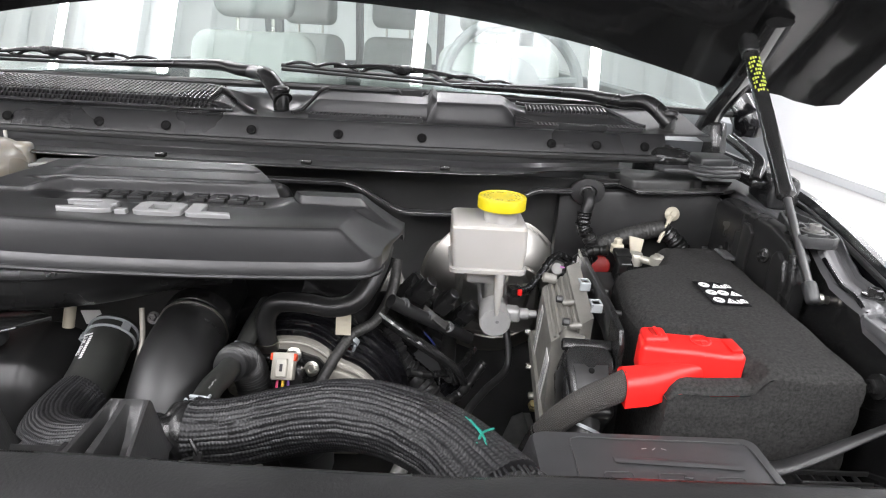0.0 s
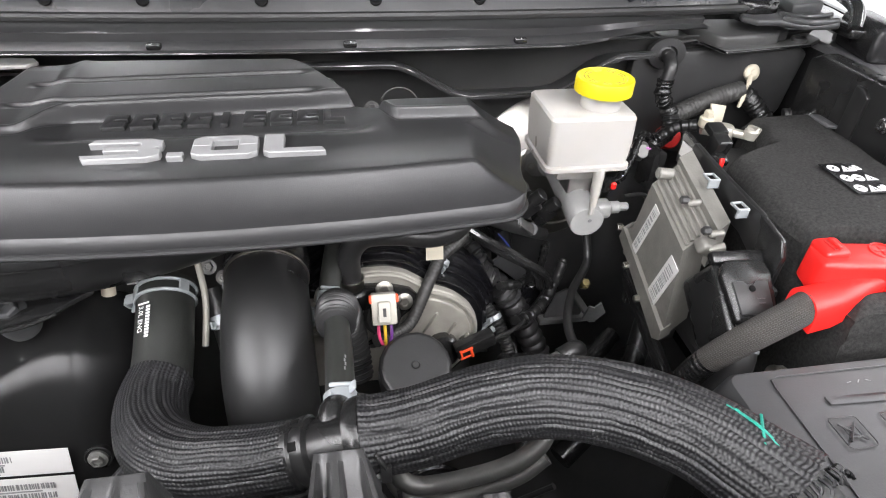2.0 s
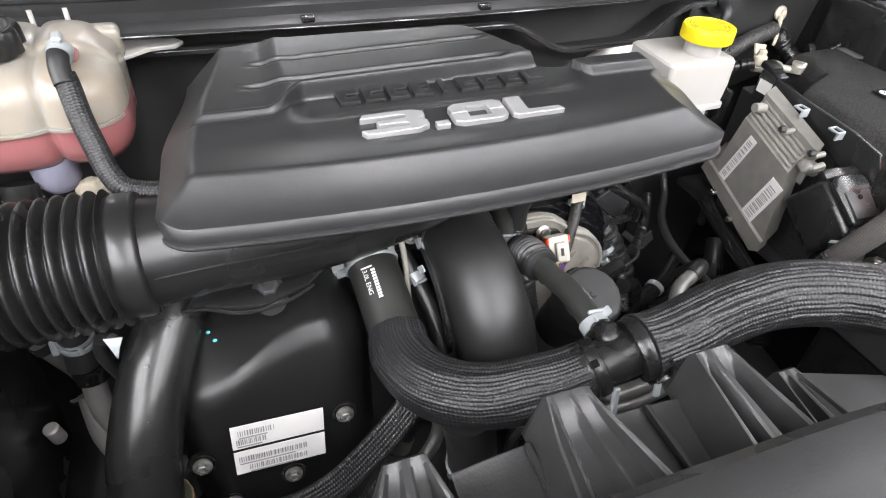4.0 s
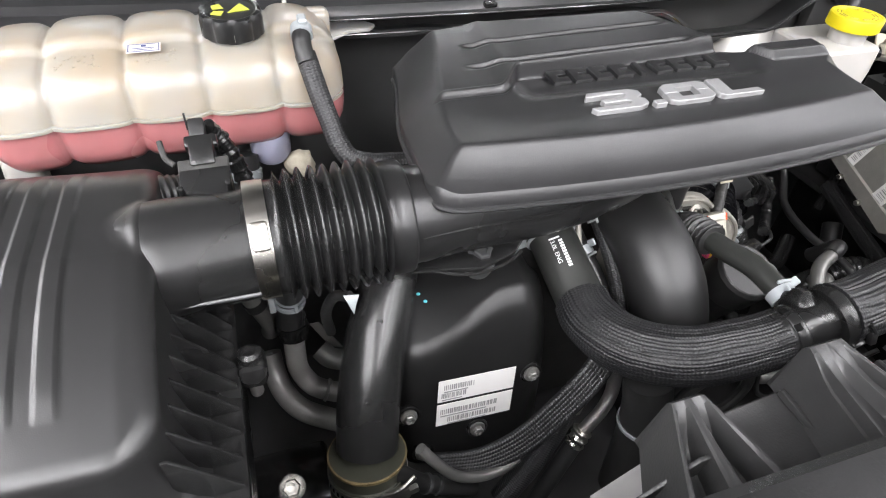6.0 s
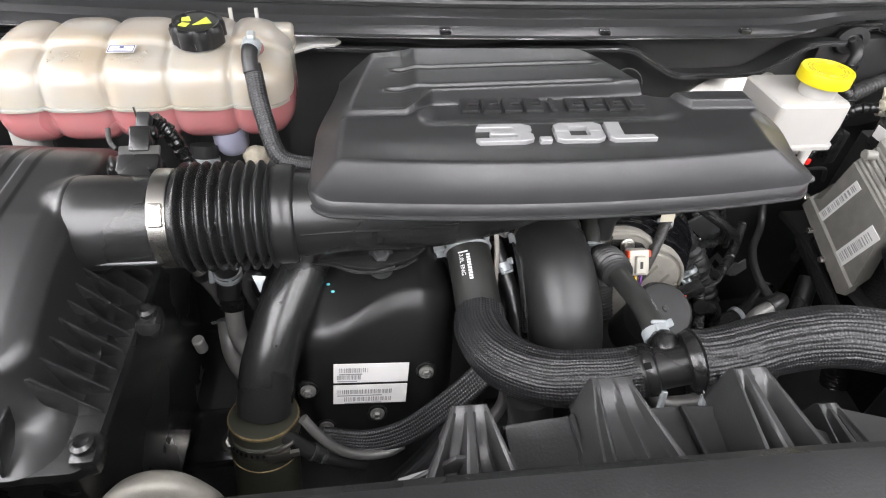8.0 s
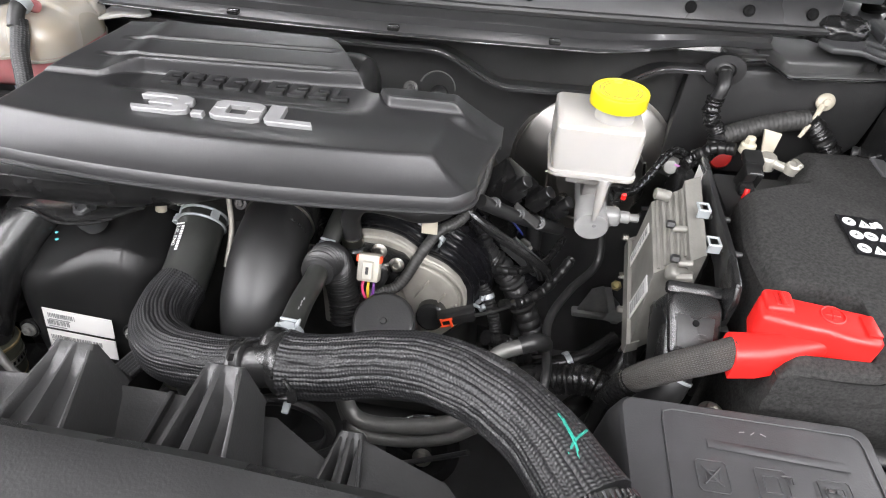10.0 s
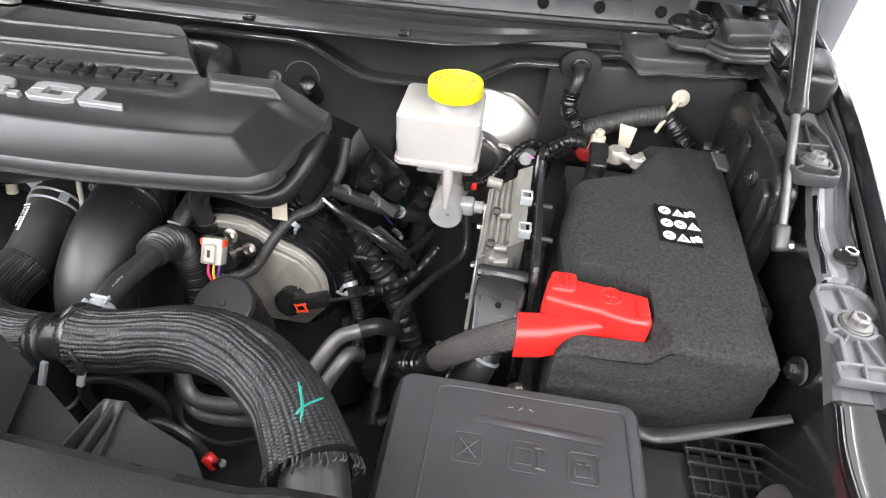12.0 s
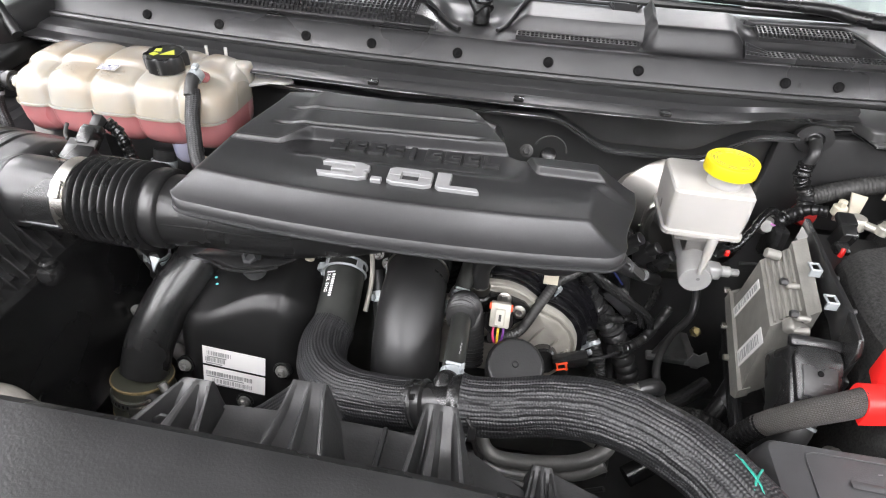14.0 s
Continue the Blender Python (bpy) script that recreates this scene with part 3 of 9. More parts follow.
for gx0, gx1, gy0, gy1, st in ((-0.95, -0.330, 0.866, 0.945, 0.0066), (-0.185, -0.02, 0.866, 0.882, 0.006), (0.118, 0.315, 0.866, 0.884, 0.006), (0.14, 0.27, 0.905, 0.93, 0.006)):
    # black sheet stands in for the shade seen through the lattice openings
    gb = part("grille_gap_shade", sheet(lambda u, v: Vector((gx0 + (gx1 - gx0) * u, gy0 + (gy1 - gy0) * v + bow(gx0 + (gx1 - gx0) * u), cowl_height(gx0 + (gx1 - gx0) * u, gy0 + (gy1 - gy0) * v + bow(gx0 + (gx1 - gx0) * u)) + 0.0015)), 60, 10, 0.0005), INK, cowl)
    part("grille", grille(gx0, gx1, gy0, gy1, st), COWLP, cowl, "open black plastic air grille lattice")

def cowl_rim(pts, r=0.0032):
    """A raised moulded rim that follows the cowl's surface."""
    path = []
    for (xa, ya), (xb, yb) in zip(pts, pts[1:]):
        for k in range(10):
            x, y = xa + (xb - xa) * k / 10, ya + (yb - ya) * k / 10
            path.append((x, y + bow(x), cowl_height(x, y + bow(x)) + 0.0035))
    return tube(path, r, 10, 2)


def cowl_cup(x, y, w, d, drop):
    """A small drain cup let into the rim."""
    b, z = bow(x), cowl_height(x, y + bow(x)) + 0.004
    y += b
    return fuse(tube([(x - w, y, z), (x - w + 0.006, y - d * 0.5, z - drop * 0.5), (x - w + 0.008, y - d, z - drop), (x + w - 0.008, y - d, z - drop), (x + w - 0.006, y - d * 0.5, z - drop * 0.5), (x + w, y, z)], 0.0026, 10, 6),
                sheet(lambda u, v: Vector((x - w + 0.006 + (2 * w - 0.012) * u, y - d * v, z - drop * v)), 4, 4, 0.002))


part("cowl_rim", cowl_rim([(-0.95, 0.952), (-0.60, 0.952), (-0.365, 0.952), (-0.325, 0.930), (-0.290, 0.895), (-0.262, 0.870)]), COWLP, cowl)
part("cowl_rim", cowl_rim([(-0.95, 0.864), (-0.60, 0.864), (-0.262, 0.866)], 0.0022), COWLP, cowl)
part("drain_cup", cowl_cup(-0.470, 0.950, 0.024, 0.014, 0.011), COWLP, cowl)
part("cowl_rim", cowl_rim([(-0.213, 0.880), (-0.190, 0.915), (-0.170, 0.948), (-0.02, 0.948)], 0.0028), COWLP, cowl)
part("drain_cup", cowl_cup(-0.040, 0.946, 0.022, 0.014, 0.011), COWLP, cowl)
part("cowl_rim", cowl_rim([(0.125, 0.935), (0.26, 0.940), (0.30, 0.915), (0.33, 0.886)], 0.0028), COWLP, cowl)

# windscreen, pillars, cabin
wind = lambda u, v: Vector((-1.0 + 1.58 * u, 0.995 + 0.86 * v + 0.16 * (-1.0 + 1.58 * u - MID) ** 2 * (1 - 0.3 * v), 1.452 + 0.50 * v - 0.03 * (-1.0 + 1.58 * u - MID) ** 2))
ws = part("windscreen", sheet(wind, 40, 12, 0.005), GLASS, body, "green-tinted curved windscreen glass")
ws.visible_shadow = False
part("windscreen_seal", tube([wind(u, -0.005) + Vector((0, 0, 0.002)) for u in np.linspace(0, 1, 15)], 0.006, 8, 3), RUBBER, body)
for s in (-1, 1):
    px = MID + s * 0.80
    part("pillar", tube([(px - s * 0.005, 1.07, 1.40), (px - s * 0.02, 1.12, 1.47), (px - s * 0.06, 1.6, 1.76), (px - s * 0.1, 1.95, 1.96)], [0.035, 0.035, 0.04, 0.045], 12, 6), PAINT, body)
part("roof", sheet(lambda u, v: Vector((-0.96 + 1.5 * u, 1.85 + 1.6 * v, 1.955 + 0.05 * math.sin(math.pi * u) * math.sin(0.4 + 2.2 * v))), 12, 12, 0.04), PAINT, body)
part("dashboard", sheet(lambda u, v: Vector((-0.95 + 1.48 * u, 1.06 + 0.62 * v, 1.385 + 0.02 * math.sin(math.pi * v) + 0.03 * smooth(0.58, 0.65, u) * (1 - smooth(0.85, 0.92, u)) * smooth(0.5, 0.8, v) - 0.25 * smooth(0.93, 1.0, v))), 40, 30, 0.02), DASHP, body, "dark moulded dashboard behind the windscreen")
part("cabin_wall", fuse(box(1.5, 0.05, 0.75, 0.02, 2, Matrix.Translation((MID, 3.35, 1.02))), box(0.10, 0.05, 0.6, 0.02, 2, Matrix.Translation((MID - 0.68, 3.35, 1.65))),
     box(0.10, 0.05, 0.6, 0.02, 2, Matrix.Translation((MID + 0.68, 3.35, 1.65))), box(0.04, 0.05, 0.6, 0.01, 2, Matrix.Translation((MID + 0.22, 3.35, 1.65))), box(0.04, 0.05, 0.6, 0.01, 2, Matrix.Translation((MID - 0.22, 3.35, 1.65)))), DASHP, body, "rear cabin wall with window posts")
for s in (-1, 1):
    part("cabin_side", box(0.06, 2.3, 0.55, 0.02, 2, Matrix.Translation((MID + s * 0.86, 2.3, 1.13))), DASHP, body)


def seat(x, y, w=0.50):
    st = thing("seat", "dark grey cloth truck seat with headrest", "seat", (x, y, 0.8), "cab seats")
    part("backrest", box(w, 0.16, 0.66, 0.06, 4, pose(x, y, 1.20, -12), (0.82, 0.8)), SEATC, st)
    part("cushion", box(w, 0.5, 0.16, 0.05, 3, Matrix.Translation((x, y - 0.3, 0.86))), SEATC, st)
    part("headrest", box(0.27, 0.10, 0.19, 0.045, 4, pose(x, y + 0.09, 1.66, -8)), SEATC, st)
    for d in (-0.06, 0.06):
        part("headrest_post", tube([(x + d, y + 0.07, 1.5), (x + d, y + 0.09, 1.6)], 0.006, 8, 2), STEEL, st)


seat(MID - 0.42, 2.05)
seat(MID + 0.42, 2.05)
seat(MID, 3.1, 0.42)
seat(MID - 0.45, 3.1, 0.42)
seat(MID + 0.45, 3.1, 0.42)
cw = Vector((MID + 0.42, 1.70, 1.42))
wm = axes(cw, (1, 0, 0), (0, 0.42, 0.9))
wheel = part("steering_wheel", tube([wm @ Vector((0.19 * math.cos(a), 0.19 * math.sin(a), 0)) for a in np.linspace(0, 2 * math.pi, 25)], 0.016, 10, 2), DASHP, body, "dark steering wheel rim")
part("hub", lathe([(0.075, -0.02), (0.075, 0.02), (0.05, 0.035), (0, 0.04)], 24, wm), DASHP, wheel)
for a in (0.1, math.pi - 0.1, -math.pi / 2):
    part("spoke", tube([wm @ Vector((0.06 * math.cos(a), 0.06 * math.sin(a), 0)), wm @ Vector((0.185 * math.cos(a), 0.185 * math.sin(a), 0))], 0.016, 8, 2), DASHP, wheel)
mirror = thing("rear_view_mirror", "dark interior rear view mirror on windscreen", "mirror", (-0.43, 1.6, 1.66))
part("housing", box(0.24, 0.04, 0.075, 0.02, 3, pose(-0.43, 1.62, 1.66, -10)), DASHP, mirror)
part("stalk", tube([(-0.43, 1.64, 1.69), (-0.43, 1.72, 1.80)], 0.01, 8, 2), DASHP, mirror)


# fenders: rounded outer panel, inner rail with holes and studs
def far_skin(u, v):
    """The far fender: a rolled top edge that falls away to the side."""
    y = -0.15 + 1.6 * u
    top = 1.310 + 0.062 * smooth(0.1, 0.95, y)
    prof = ((0.722, -0.014), (0.735, -0.004), (0.748, -0.001), (0.757, -0.008), (0.764, -0.025), (0.776, -0.12), (0.80, -0.35), (0.80, -0.95))
    k = v * (len(prof) - 1)
    i = min(int(k), len(prof) - 2)
    a, b = prof[i], prof[i + 1]
    d, h = a[0] + (b[0] - a[0]) * (k - i), a[1] + (b[1] - a[1]) * (k - i)
    return Vector((MID - (d - 0.05 * (1 - smooth(-0.15, 0.5, y)) + 0.022 * smooth(0.72, 1.05, y)), y, top + h))


def far_rail(u, v):
    prof = ((0.700, 0.72), (0.702, 1.248), (0.704, 1.258), (0.706, 1.259), (0.708, 1.262), (0.715, 1.264), (0.735, 1.262))
    k = v * (len(prof) - 1)
    i = min(int(k), len(prof) - 2)
    a, b = prof[i], prof[i + 1]
    return Vector((MID - (a[0] + (b[0] - a[0]) * (k - i)), -0.1 + 1.22 * u, a[1] + (b[1] - a[1]) * (k - i)))


part("fender", sheet(far_skin, 40, 28, 0.0025), PAINT, body, "gloss black painted front fender")
part("fender_rail", sheet(far_rail, 30, 24, 0.002), RAILP, body, "satin black painted inner fender rail")


def edge_out(y):
    """Outer edge of the near fender in plan: it closes in towards the front."""
    return 0.563 - 0.176 * (0.987 - min(y, 0.987)) + 0.02 * max(0.0, y - 0.987)


def edge_in(y):
    return 0.376 + 0.047 * smooth(0.30, 0.52, y) + 0.020 * smooth(0.50, 0.64, y) + 0.016 * smooth(0.64, 0.80, y)


def rail_z(y):
    return 1.301 + 0.014 * smooth(0.500, 0.512, y) + 0.006 * smooth(0.582, 0.590, y) + 0.020 * smooth(0.590, 0.650, y)


def strip_of(y, profile, v):
    k = v * (len(profile) - 1)
    i = min(int(k), len(profile) - 2)
    a, b = profile[i], profile[i + 1]
    return Vector((a[0] + (b[0] - a[0]) * (k - i), y, a[1] + (b[1] - a[1]) * (k - i)))


def rail_section(y):
    xi, zr, xo = edge_in(y), rail_z(y), edge_out(y)
    xg = min(max(0.470 + 0.165 * (y - 0.591), xi + 0.020), xo - 0.034)
    return ((xi - 0.008, 0.72), (xi - 0.005, zr - 0.030), (xi - 0.004, zr - 0.008), (xi - 0.001, zr - 0.001), (xi + 0.004, zr + 0.001), (xi + 0.010, zr), (xg - 0.005, zr + 0.001), (xg - 0.001, zr - 0.003), (xg + 0.002, zr - 0.003), (xg + 0.006, zr + 0.004), (xo - 0.029, zr + 0.006), (xo - 0.026, zr - 0.004), (xo - 0.020, zr - 0.004))


def near_rail(u, v, y0=0.392, y1=1.15):
    y = y0 + (y1 - y0) * (1 - u)
    return strip_of(y, rail_section(y)[2:], v)


def near_wall(u, v):
    y = -0.1 + 1.25 * (1 - u)
    return strip_of(y, rail_section(y)[:3], v)


def near_skin(u, v):
    y = -0.15 + 1.6 * (1 - u)
    xo, zt = edge_out(y), 1.318 + 0.046 * smooth(0.35, 0.80, y)
    return strip_of(y, ((xo - 0.022, zt - 0.022), (xo - 0.019, zt - 0.008), (xo - 0.015, zt - 0.001), (xo - 0.008, zt), (xo - 0.003, zt - 0.003), (xo + 0.001, zt - 0.012), (xo + 0.006, zt - 0.035), (xo + 0.020, zt - 0.15), (xo + 0.045, zt - 0.42), (xo + 0.045, 0.38)), v)


part("fender_rail", sheet(near_rail, 90, 60, 0.002), RAILP, body, "black inner fender rail with ceiling reflection in its colour", 45)
# shaded wall and front end take the darker black of the same body paint
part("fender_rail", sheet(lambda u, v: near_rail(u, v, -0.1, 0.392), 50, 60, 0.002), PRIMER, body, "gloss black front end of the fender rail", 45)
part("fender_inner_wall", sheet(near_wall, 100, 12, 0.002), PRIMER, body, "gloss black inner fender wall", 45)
part("fender", sheet(near_skin, 60, 54, 0.0025), PAINT, body, "gloss black painted front fender", 45)
part("rail_lip", tube([(edge_in(y) + 0.001, y, rail_z(y) + 0.0015) for y in (0.505, 0.53, 0.56, 0.59, 0.610)], 0.0026, 14, 6), PAINT, body, "rolled gloss black rail lip")
part("rail_lip", tube([(edge_in(y) + 0.001, y, rail_z(y) + 0.001) for y in (0.10, 0.20, 0.28, 0.34, 0.384)], 0.0034, 14, 6), PAINT, body, "rolled gloss black rail lip")
part("fender_gasket", tube([(edge_out(y) - 0.0235, y, 1.312 + 0.040 * smooth(0.35, 0.80, y)) for y in np.linspace(0.1, 1.1, 16)], 0.0035, 8, 3), RUBBER, body)
part("hinge_block", box(0.042, 0.105, 0.046, 0.010, 4, pose(0.488, 0.812, 1.362, 0, 0, -14), (0.9, 0.92)), COWLP, body, "grey-black foam hinge block")
part("bay_floor", box(1.7, 1.35, 0.02, 0.004, 1, Matrix.Translation((MID, 0.25, 0.72))), BAY, body, "dark lower tray of the bay")
part("front_panel", box(1.66, 0.02, 1.0, 0.004, 1, Matrix.Translation((MID, -0.14, 0.80))), MATTE, body)

for s in (-1, 1):
    part("body_side", box(0.05, 2.1, 0.95, 0.02, 2, Matrix.Translation((MID + s * 0.80, 2.45, 0.83))), PAINT, body)
    for wy in (0.35, 3.4):
        tyre = part("tyre", lathe([(0.20, -0.12), (0.32, -0.13), (0.35, -0.10), (0.355, 0.0), (0.35, 0.10), (0.32, 0.13), (0.20, 0.12)], 40, pose(MID + s * 0.64, wy, 0.355, 0, 90, 0)), RUBBER, body)
# hinge pillar and cowl end on the driver's side
part("cowl_end", fuse(prism([(0.322, 0.842), (0.345, 0.900), (0.365, 0.932), (0.388, 0.939), (0.400, 0.900), (0.452, 0.905), (0.452, 0.869), (0.434, 0.806), (0.382, 0.801), (0.365, 0.823), (0.332, 0.823)], 0.008, 0.003, Matrix.Translation((0, 0, 1.372)), 3), prism([(0.392, 0.845), (0.448, 0.860), (0.452, 0.905), (0.398, 0.905)], 0.014, 0.004, Matrix.Translation((0, 0, 1.378)), 3),
     tube([(0.368, 0.826, 1.381), (0.384, 0.806, 1.381), (0.410, 0.807, 1.381), (0.432, 0.812, 1.381)], 0.004, 10, 5), tube([(0.375, 0.845, 1.382), (0.392, 0.824, 1.383), (0.420, 0.828, 1.383), (0.440, 0.834, 1.383)], 0.003, 10, 5)), BRKT, body, "folded grey-black cowl end seal")
part("end_plate", fuse(prism([(0.448, 0.80), (0.470, 0.79), (0.500, 0.90), (0.500, 0.98), (0.455, 0.98)], 0.012, 0.003, Matrix.Translation((0, 0, 1.362))), tube([(0.452, 0.800, 1.372), (0.468, 0.830, 1.392), (0.474, 0.880, 1.402), (0.478, 0.94, 1.41)], 0.009, 12, 6)), PRIMER, body)
part("cowl_brace", fuse(prism([(0.236, 0.872), (0.243, 0.866), (0.256, 0.850), (0.278, 0.858), (0.284, 0.852), (0.293, 0.817), (0.300, 0.813), (0.399, 0.829), (0.429, 0.836), (0.456, 0.853), (0.456, 0.905), (0.236, 0.905)], 0.006, 0.0015, Matrix.Translation((0, 0, 1.341))), prism([(0.275, 0.868), (0.289, 0.828), (0.296, 0.823), (0.378, 0.834), (0.388, 0.846), (0.403, 0.849), (0.403, 0.905), (0.275, 0.905)], 0.016, 0.004, Matrix.Translation((0, 0, 1.344)), 3), lathe([(0.010, 0.0), (0.010, 0.004), (0.007, 0.005), (0.004, 0.002), (0, 0.002)], 18, Matrix.Translation((0.418, 0.846, 1.347)))), BAY, body, "black pressed steel cowl brace")
part("brace_edge", tube([(0.256, 0.8495, 1.344), (0.278, 0.857, 1.344), (0.284, 0.851, 1.344), (0.293, 0.816, 1.344), (0.300, 0.812, 1.344), (0.35, 0.8205, 1.344), (0.399, 0.828, 1.344), (0.429, 0.835, 1.344)], 0.0013, 8, 3), PAINT, body)
wad = bmesh.new()
bmesh.ops.create_icosphere(wad, subdivisions=4, radius=1.0)
for v in wad.verts:
    k = 1 + 0.18 * math.sin(5 * v.co.x + 7 * v.co.z + 3 * noise.noise(v.co * 2)) * noise.noise(v.co * 1.7 + Vector((3, 1, 2))) + 0.08 * noise.noise(v.co * 5)
    v.co = Vector((0.350 + v.co.x * 0.036 * k, 0.872 + v.co.y * 0.026 * k, 1.384 + v.co.z * 0.020 * k))
part("taped_seal_end", wad, TAPE, body, "crumpled black taped seal end", 60)
part("cowl_side", fuse(box(0.16, 0.30, 0.10, 0.02, 3, Matrix.Translation((-1.005, 0.93, 1.325))), box(0.10, 0.12, 0.05, 0.012, 3, pose(-0.955, 0.845, 1.385, 10, 0, -15)), box(0.05, 0.16, 0.03, 0.008, 3, pose(-0.93, 0.80, 1.350, 0, 12, 8)), tube([(-0.90, 0.80, 1.375), (-0.935, 0.82, 1.41), (-0.985, 0.85, 1.43), (-1.03, 0.92, 1.44)], 0.008, 12, 6)), RUBBER, body, "black cowl end with folded seal")
part("side_rail", fuse(box(0.10, 0.34, 0.02, 0.006, 2, pose(-0.985, 0.66, 1.262, 0, 0, 0)), box(0.03, 0.30, 0.06, 0.008, 2, pose(-0.925, 0.70, 1.235, 0, 0, 4))), RAILP, body, "satin black inner side rail")
part("firewall_pad", prism([(0.19, 1.19), (0.19, 1.325), (0.24, 1.335), (0.42, 1.342), (0.44, 1.33), (0.43, 1.25), (0.40, 1.21), (0.33, 1.19)], 0.02, 0.005, Matrix(((1, 0, 0, 0), (0, 0, 1, 0.845), (0, 1, 0, 0), (0, 0, 0, 1)))), MATTE, body, "moulded black insulation panel")

# ---- bonnet ----
hood = thing("bonnet", "raised gloss black bonnet with ribbed inner panel", "car bonnet", (MID, 1.02, 1.5))
HA = radians(42)


def hood_at(x, s, off):
    """A point of the raised bonnet: s along it from the rear edge, off along its normal."""
    edge = 1.585 - 0.20 * (x + 0.24) ** 2
    y = 1.03 - s * math.cos(HA) + math.sin(HA) * off
    return Vector((x, y, edge + s * math.sin(HA) + math.cos(HA) * off))


def corner(u):
    return 0.11 * (1 - math.sqrt(max(0.0, 1 - smooth(0.80, 1.0, abs(2 * u - 1)) ** 2)))


part("outer_skin", sheet(lambda u, v: hood_at(MID - 0.83 + 1.66 * u, corner(u) + (1.28 - 2 * corner(u)) * v, 0.035 - 0.085 * smooth(0.86, 1.0, abs(2 * u - 1)) ** 1.5), 90, 24, 0.002), PAINT, hood)


def inner(u, v):
    x = MID - 0.825 + 1.65 * u
    a = abs(2 * u - 1)
    rib = 0.028 * (smooth(0.10, 0.14, v) * (1 - smooth(0.93, 0.97, v))) * (1 - smooth(0.74, 0.80, a)) * (smooth(0.05, 0.10, a) + 0.0)
    rib += 0.020 * smooth(0.16, 0.22, v) * smooth(0.83, 0.86, a) * (1 - smooth(0.92, 0.95, a))
    return hood_at(x, corner(u) + (1.275 - 2 * corner(u)) * v, 0.004 + rib - 0.052 * smooth(0.92, 1.0, a))


part("inner_panel", sheet(lambda u, v: inner(1 - u, v), 110, 60, 0.002), HOODP, hood, "black painted pressed inner panel")
hinge = part("hinge", fuse(tube([(0.50, 1.12, 1.36), (0.505, 1.08, 1.43), (0.50, 0.99, 1.50), (0.49, 0.90, 1.585)], 0.022, 10, 6, 0.5), box(0.03, 0.10, 0.06, 0.008, 2, pose(0.505, 1.08, 1.38, -20))), PRIMER, hood, "black steel bonnet hinge arm")
part("hinge", fuse(tube([(-0.92, 1.12, 1.36), (-0.925, 1.08, 1.43), (-0.92, 0.99, 1.50), (-0.91, 0.90, 1.585)], 0.022, 10, 6, 0.5), box(0.03, 0.10, 0.06, 0.008, 2, pose(-0.925, 1.08, 1.38, -20))), PRIMER, hood)
part("bump_stop", lathe([(0.012, 0), (0.012, 0.012), (0.008, 0.018), (0, 0.018)], 14, aim(hood_at(0.56, 0.28, 0.02), hood_at(0.56, 0.28, -0.4))), RUBBER, hood)

# gas strut
strut = thing("gas_strut", "black gas strut with grey rod holding the bonnet", "gas strut", (0.41, 0.567, 1.30))
SA, SB, SC = Vector((0.4095, 0.5687, 1.300)), Vector((0.4137, 0.6600, 1.383)), Vector((0.4222, 0.842, 1.549))
part("rod", tube([SA, SB], 0.0045, 14, 2), ROD, strut, "bare grey steel rod")
part("cylinder", lathe([(0.0, 0), (0.006, 0), (0.0105, 0.004), (0.0105, 0.012), (0.0095, 0.016), (0.0095, (SC - SB).length - 0.004), (0.006, (SC - SB).length)], 20, aim(SB, SC)), PRIMER, strut, "black strut cylinder")
sk = part("ball_socket", box(0.013, 0.013, 0.026, 0.004, 3, aim(SA, SB) @ Matrix.Translation((0, 0, 0.004))), BRKT, strut)
part("ball_stud", lathe([(0.0, -0.006), (0.005, -0.004), (0.0065, 0.004), (0.0045, 0.008), (0.0045, 0.013), (0.0085, 0.015), (0.0085, 0.018), (0, 0.018)], 16, aim(SA + Vector((0.006, 0, -0.003)), SA + Vector((0.3, 0, -0.03)))), STEEL, strut)
part("top_socket", box(0.020, 0.020, 0.036, 0.005, 3, aim(SC, SC + (SC - SB))), PLASTIC, strut)
nrm = Vector((-0.25, -0.9, 0.25)).normalized()
sd = (SC - SB).normalized()
nrm = (nrm - sd * nrm.dot(sd)).normalized()
for k in range(9):
    p = SC - sd * (0.030 + 0.007 * k) + nrm * 0.0097
    part("print_bar", fuse(*[box(0.0020, 0.0044 if (k * 5 + q) % 3 else 0.0028, 0.0004, 0, m=axes(p - nrm * 0.0097 + (nrm * math.cos(f) + sd.cross(nrm) * math.sin(f)) * 0.0097, sd.cross(nrm) * math.cos(f) - nrm * math.sin(f), sd)) for q, f in enumerate((-0.75, -0.45, -0.15, 0.15, 0.45, 0.75)) if (k + q) % 4]), LIME, strut)


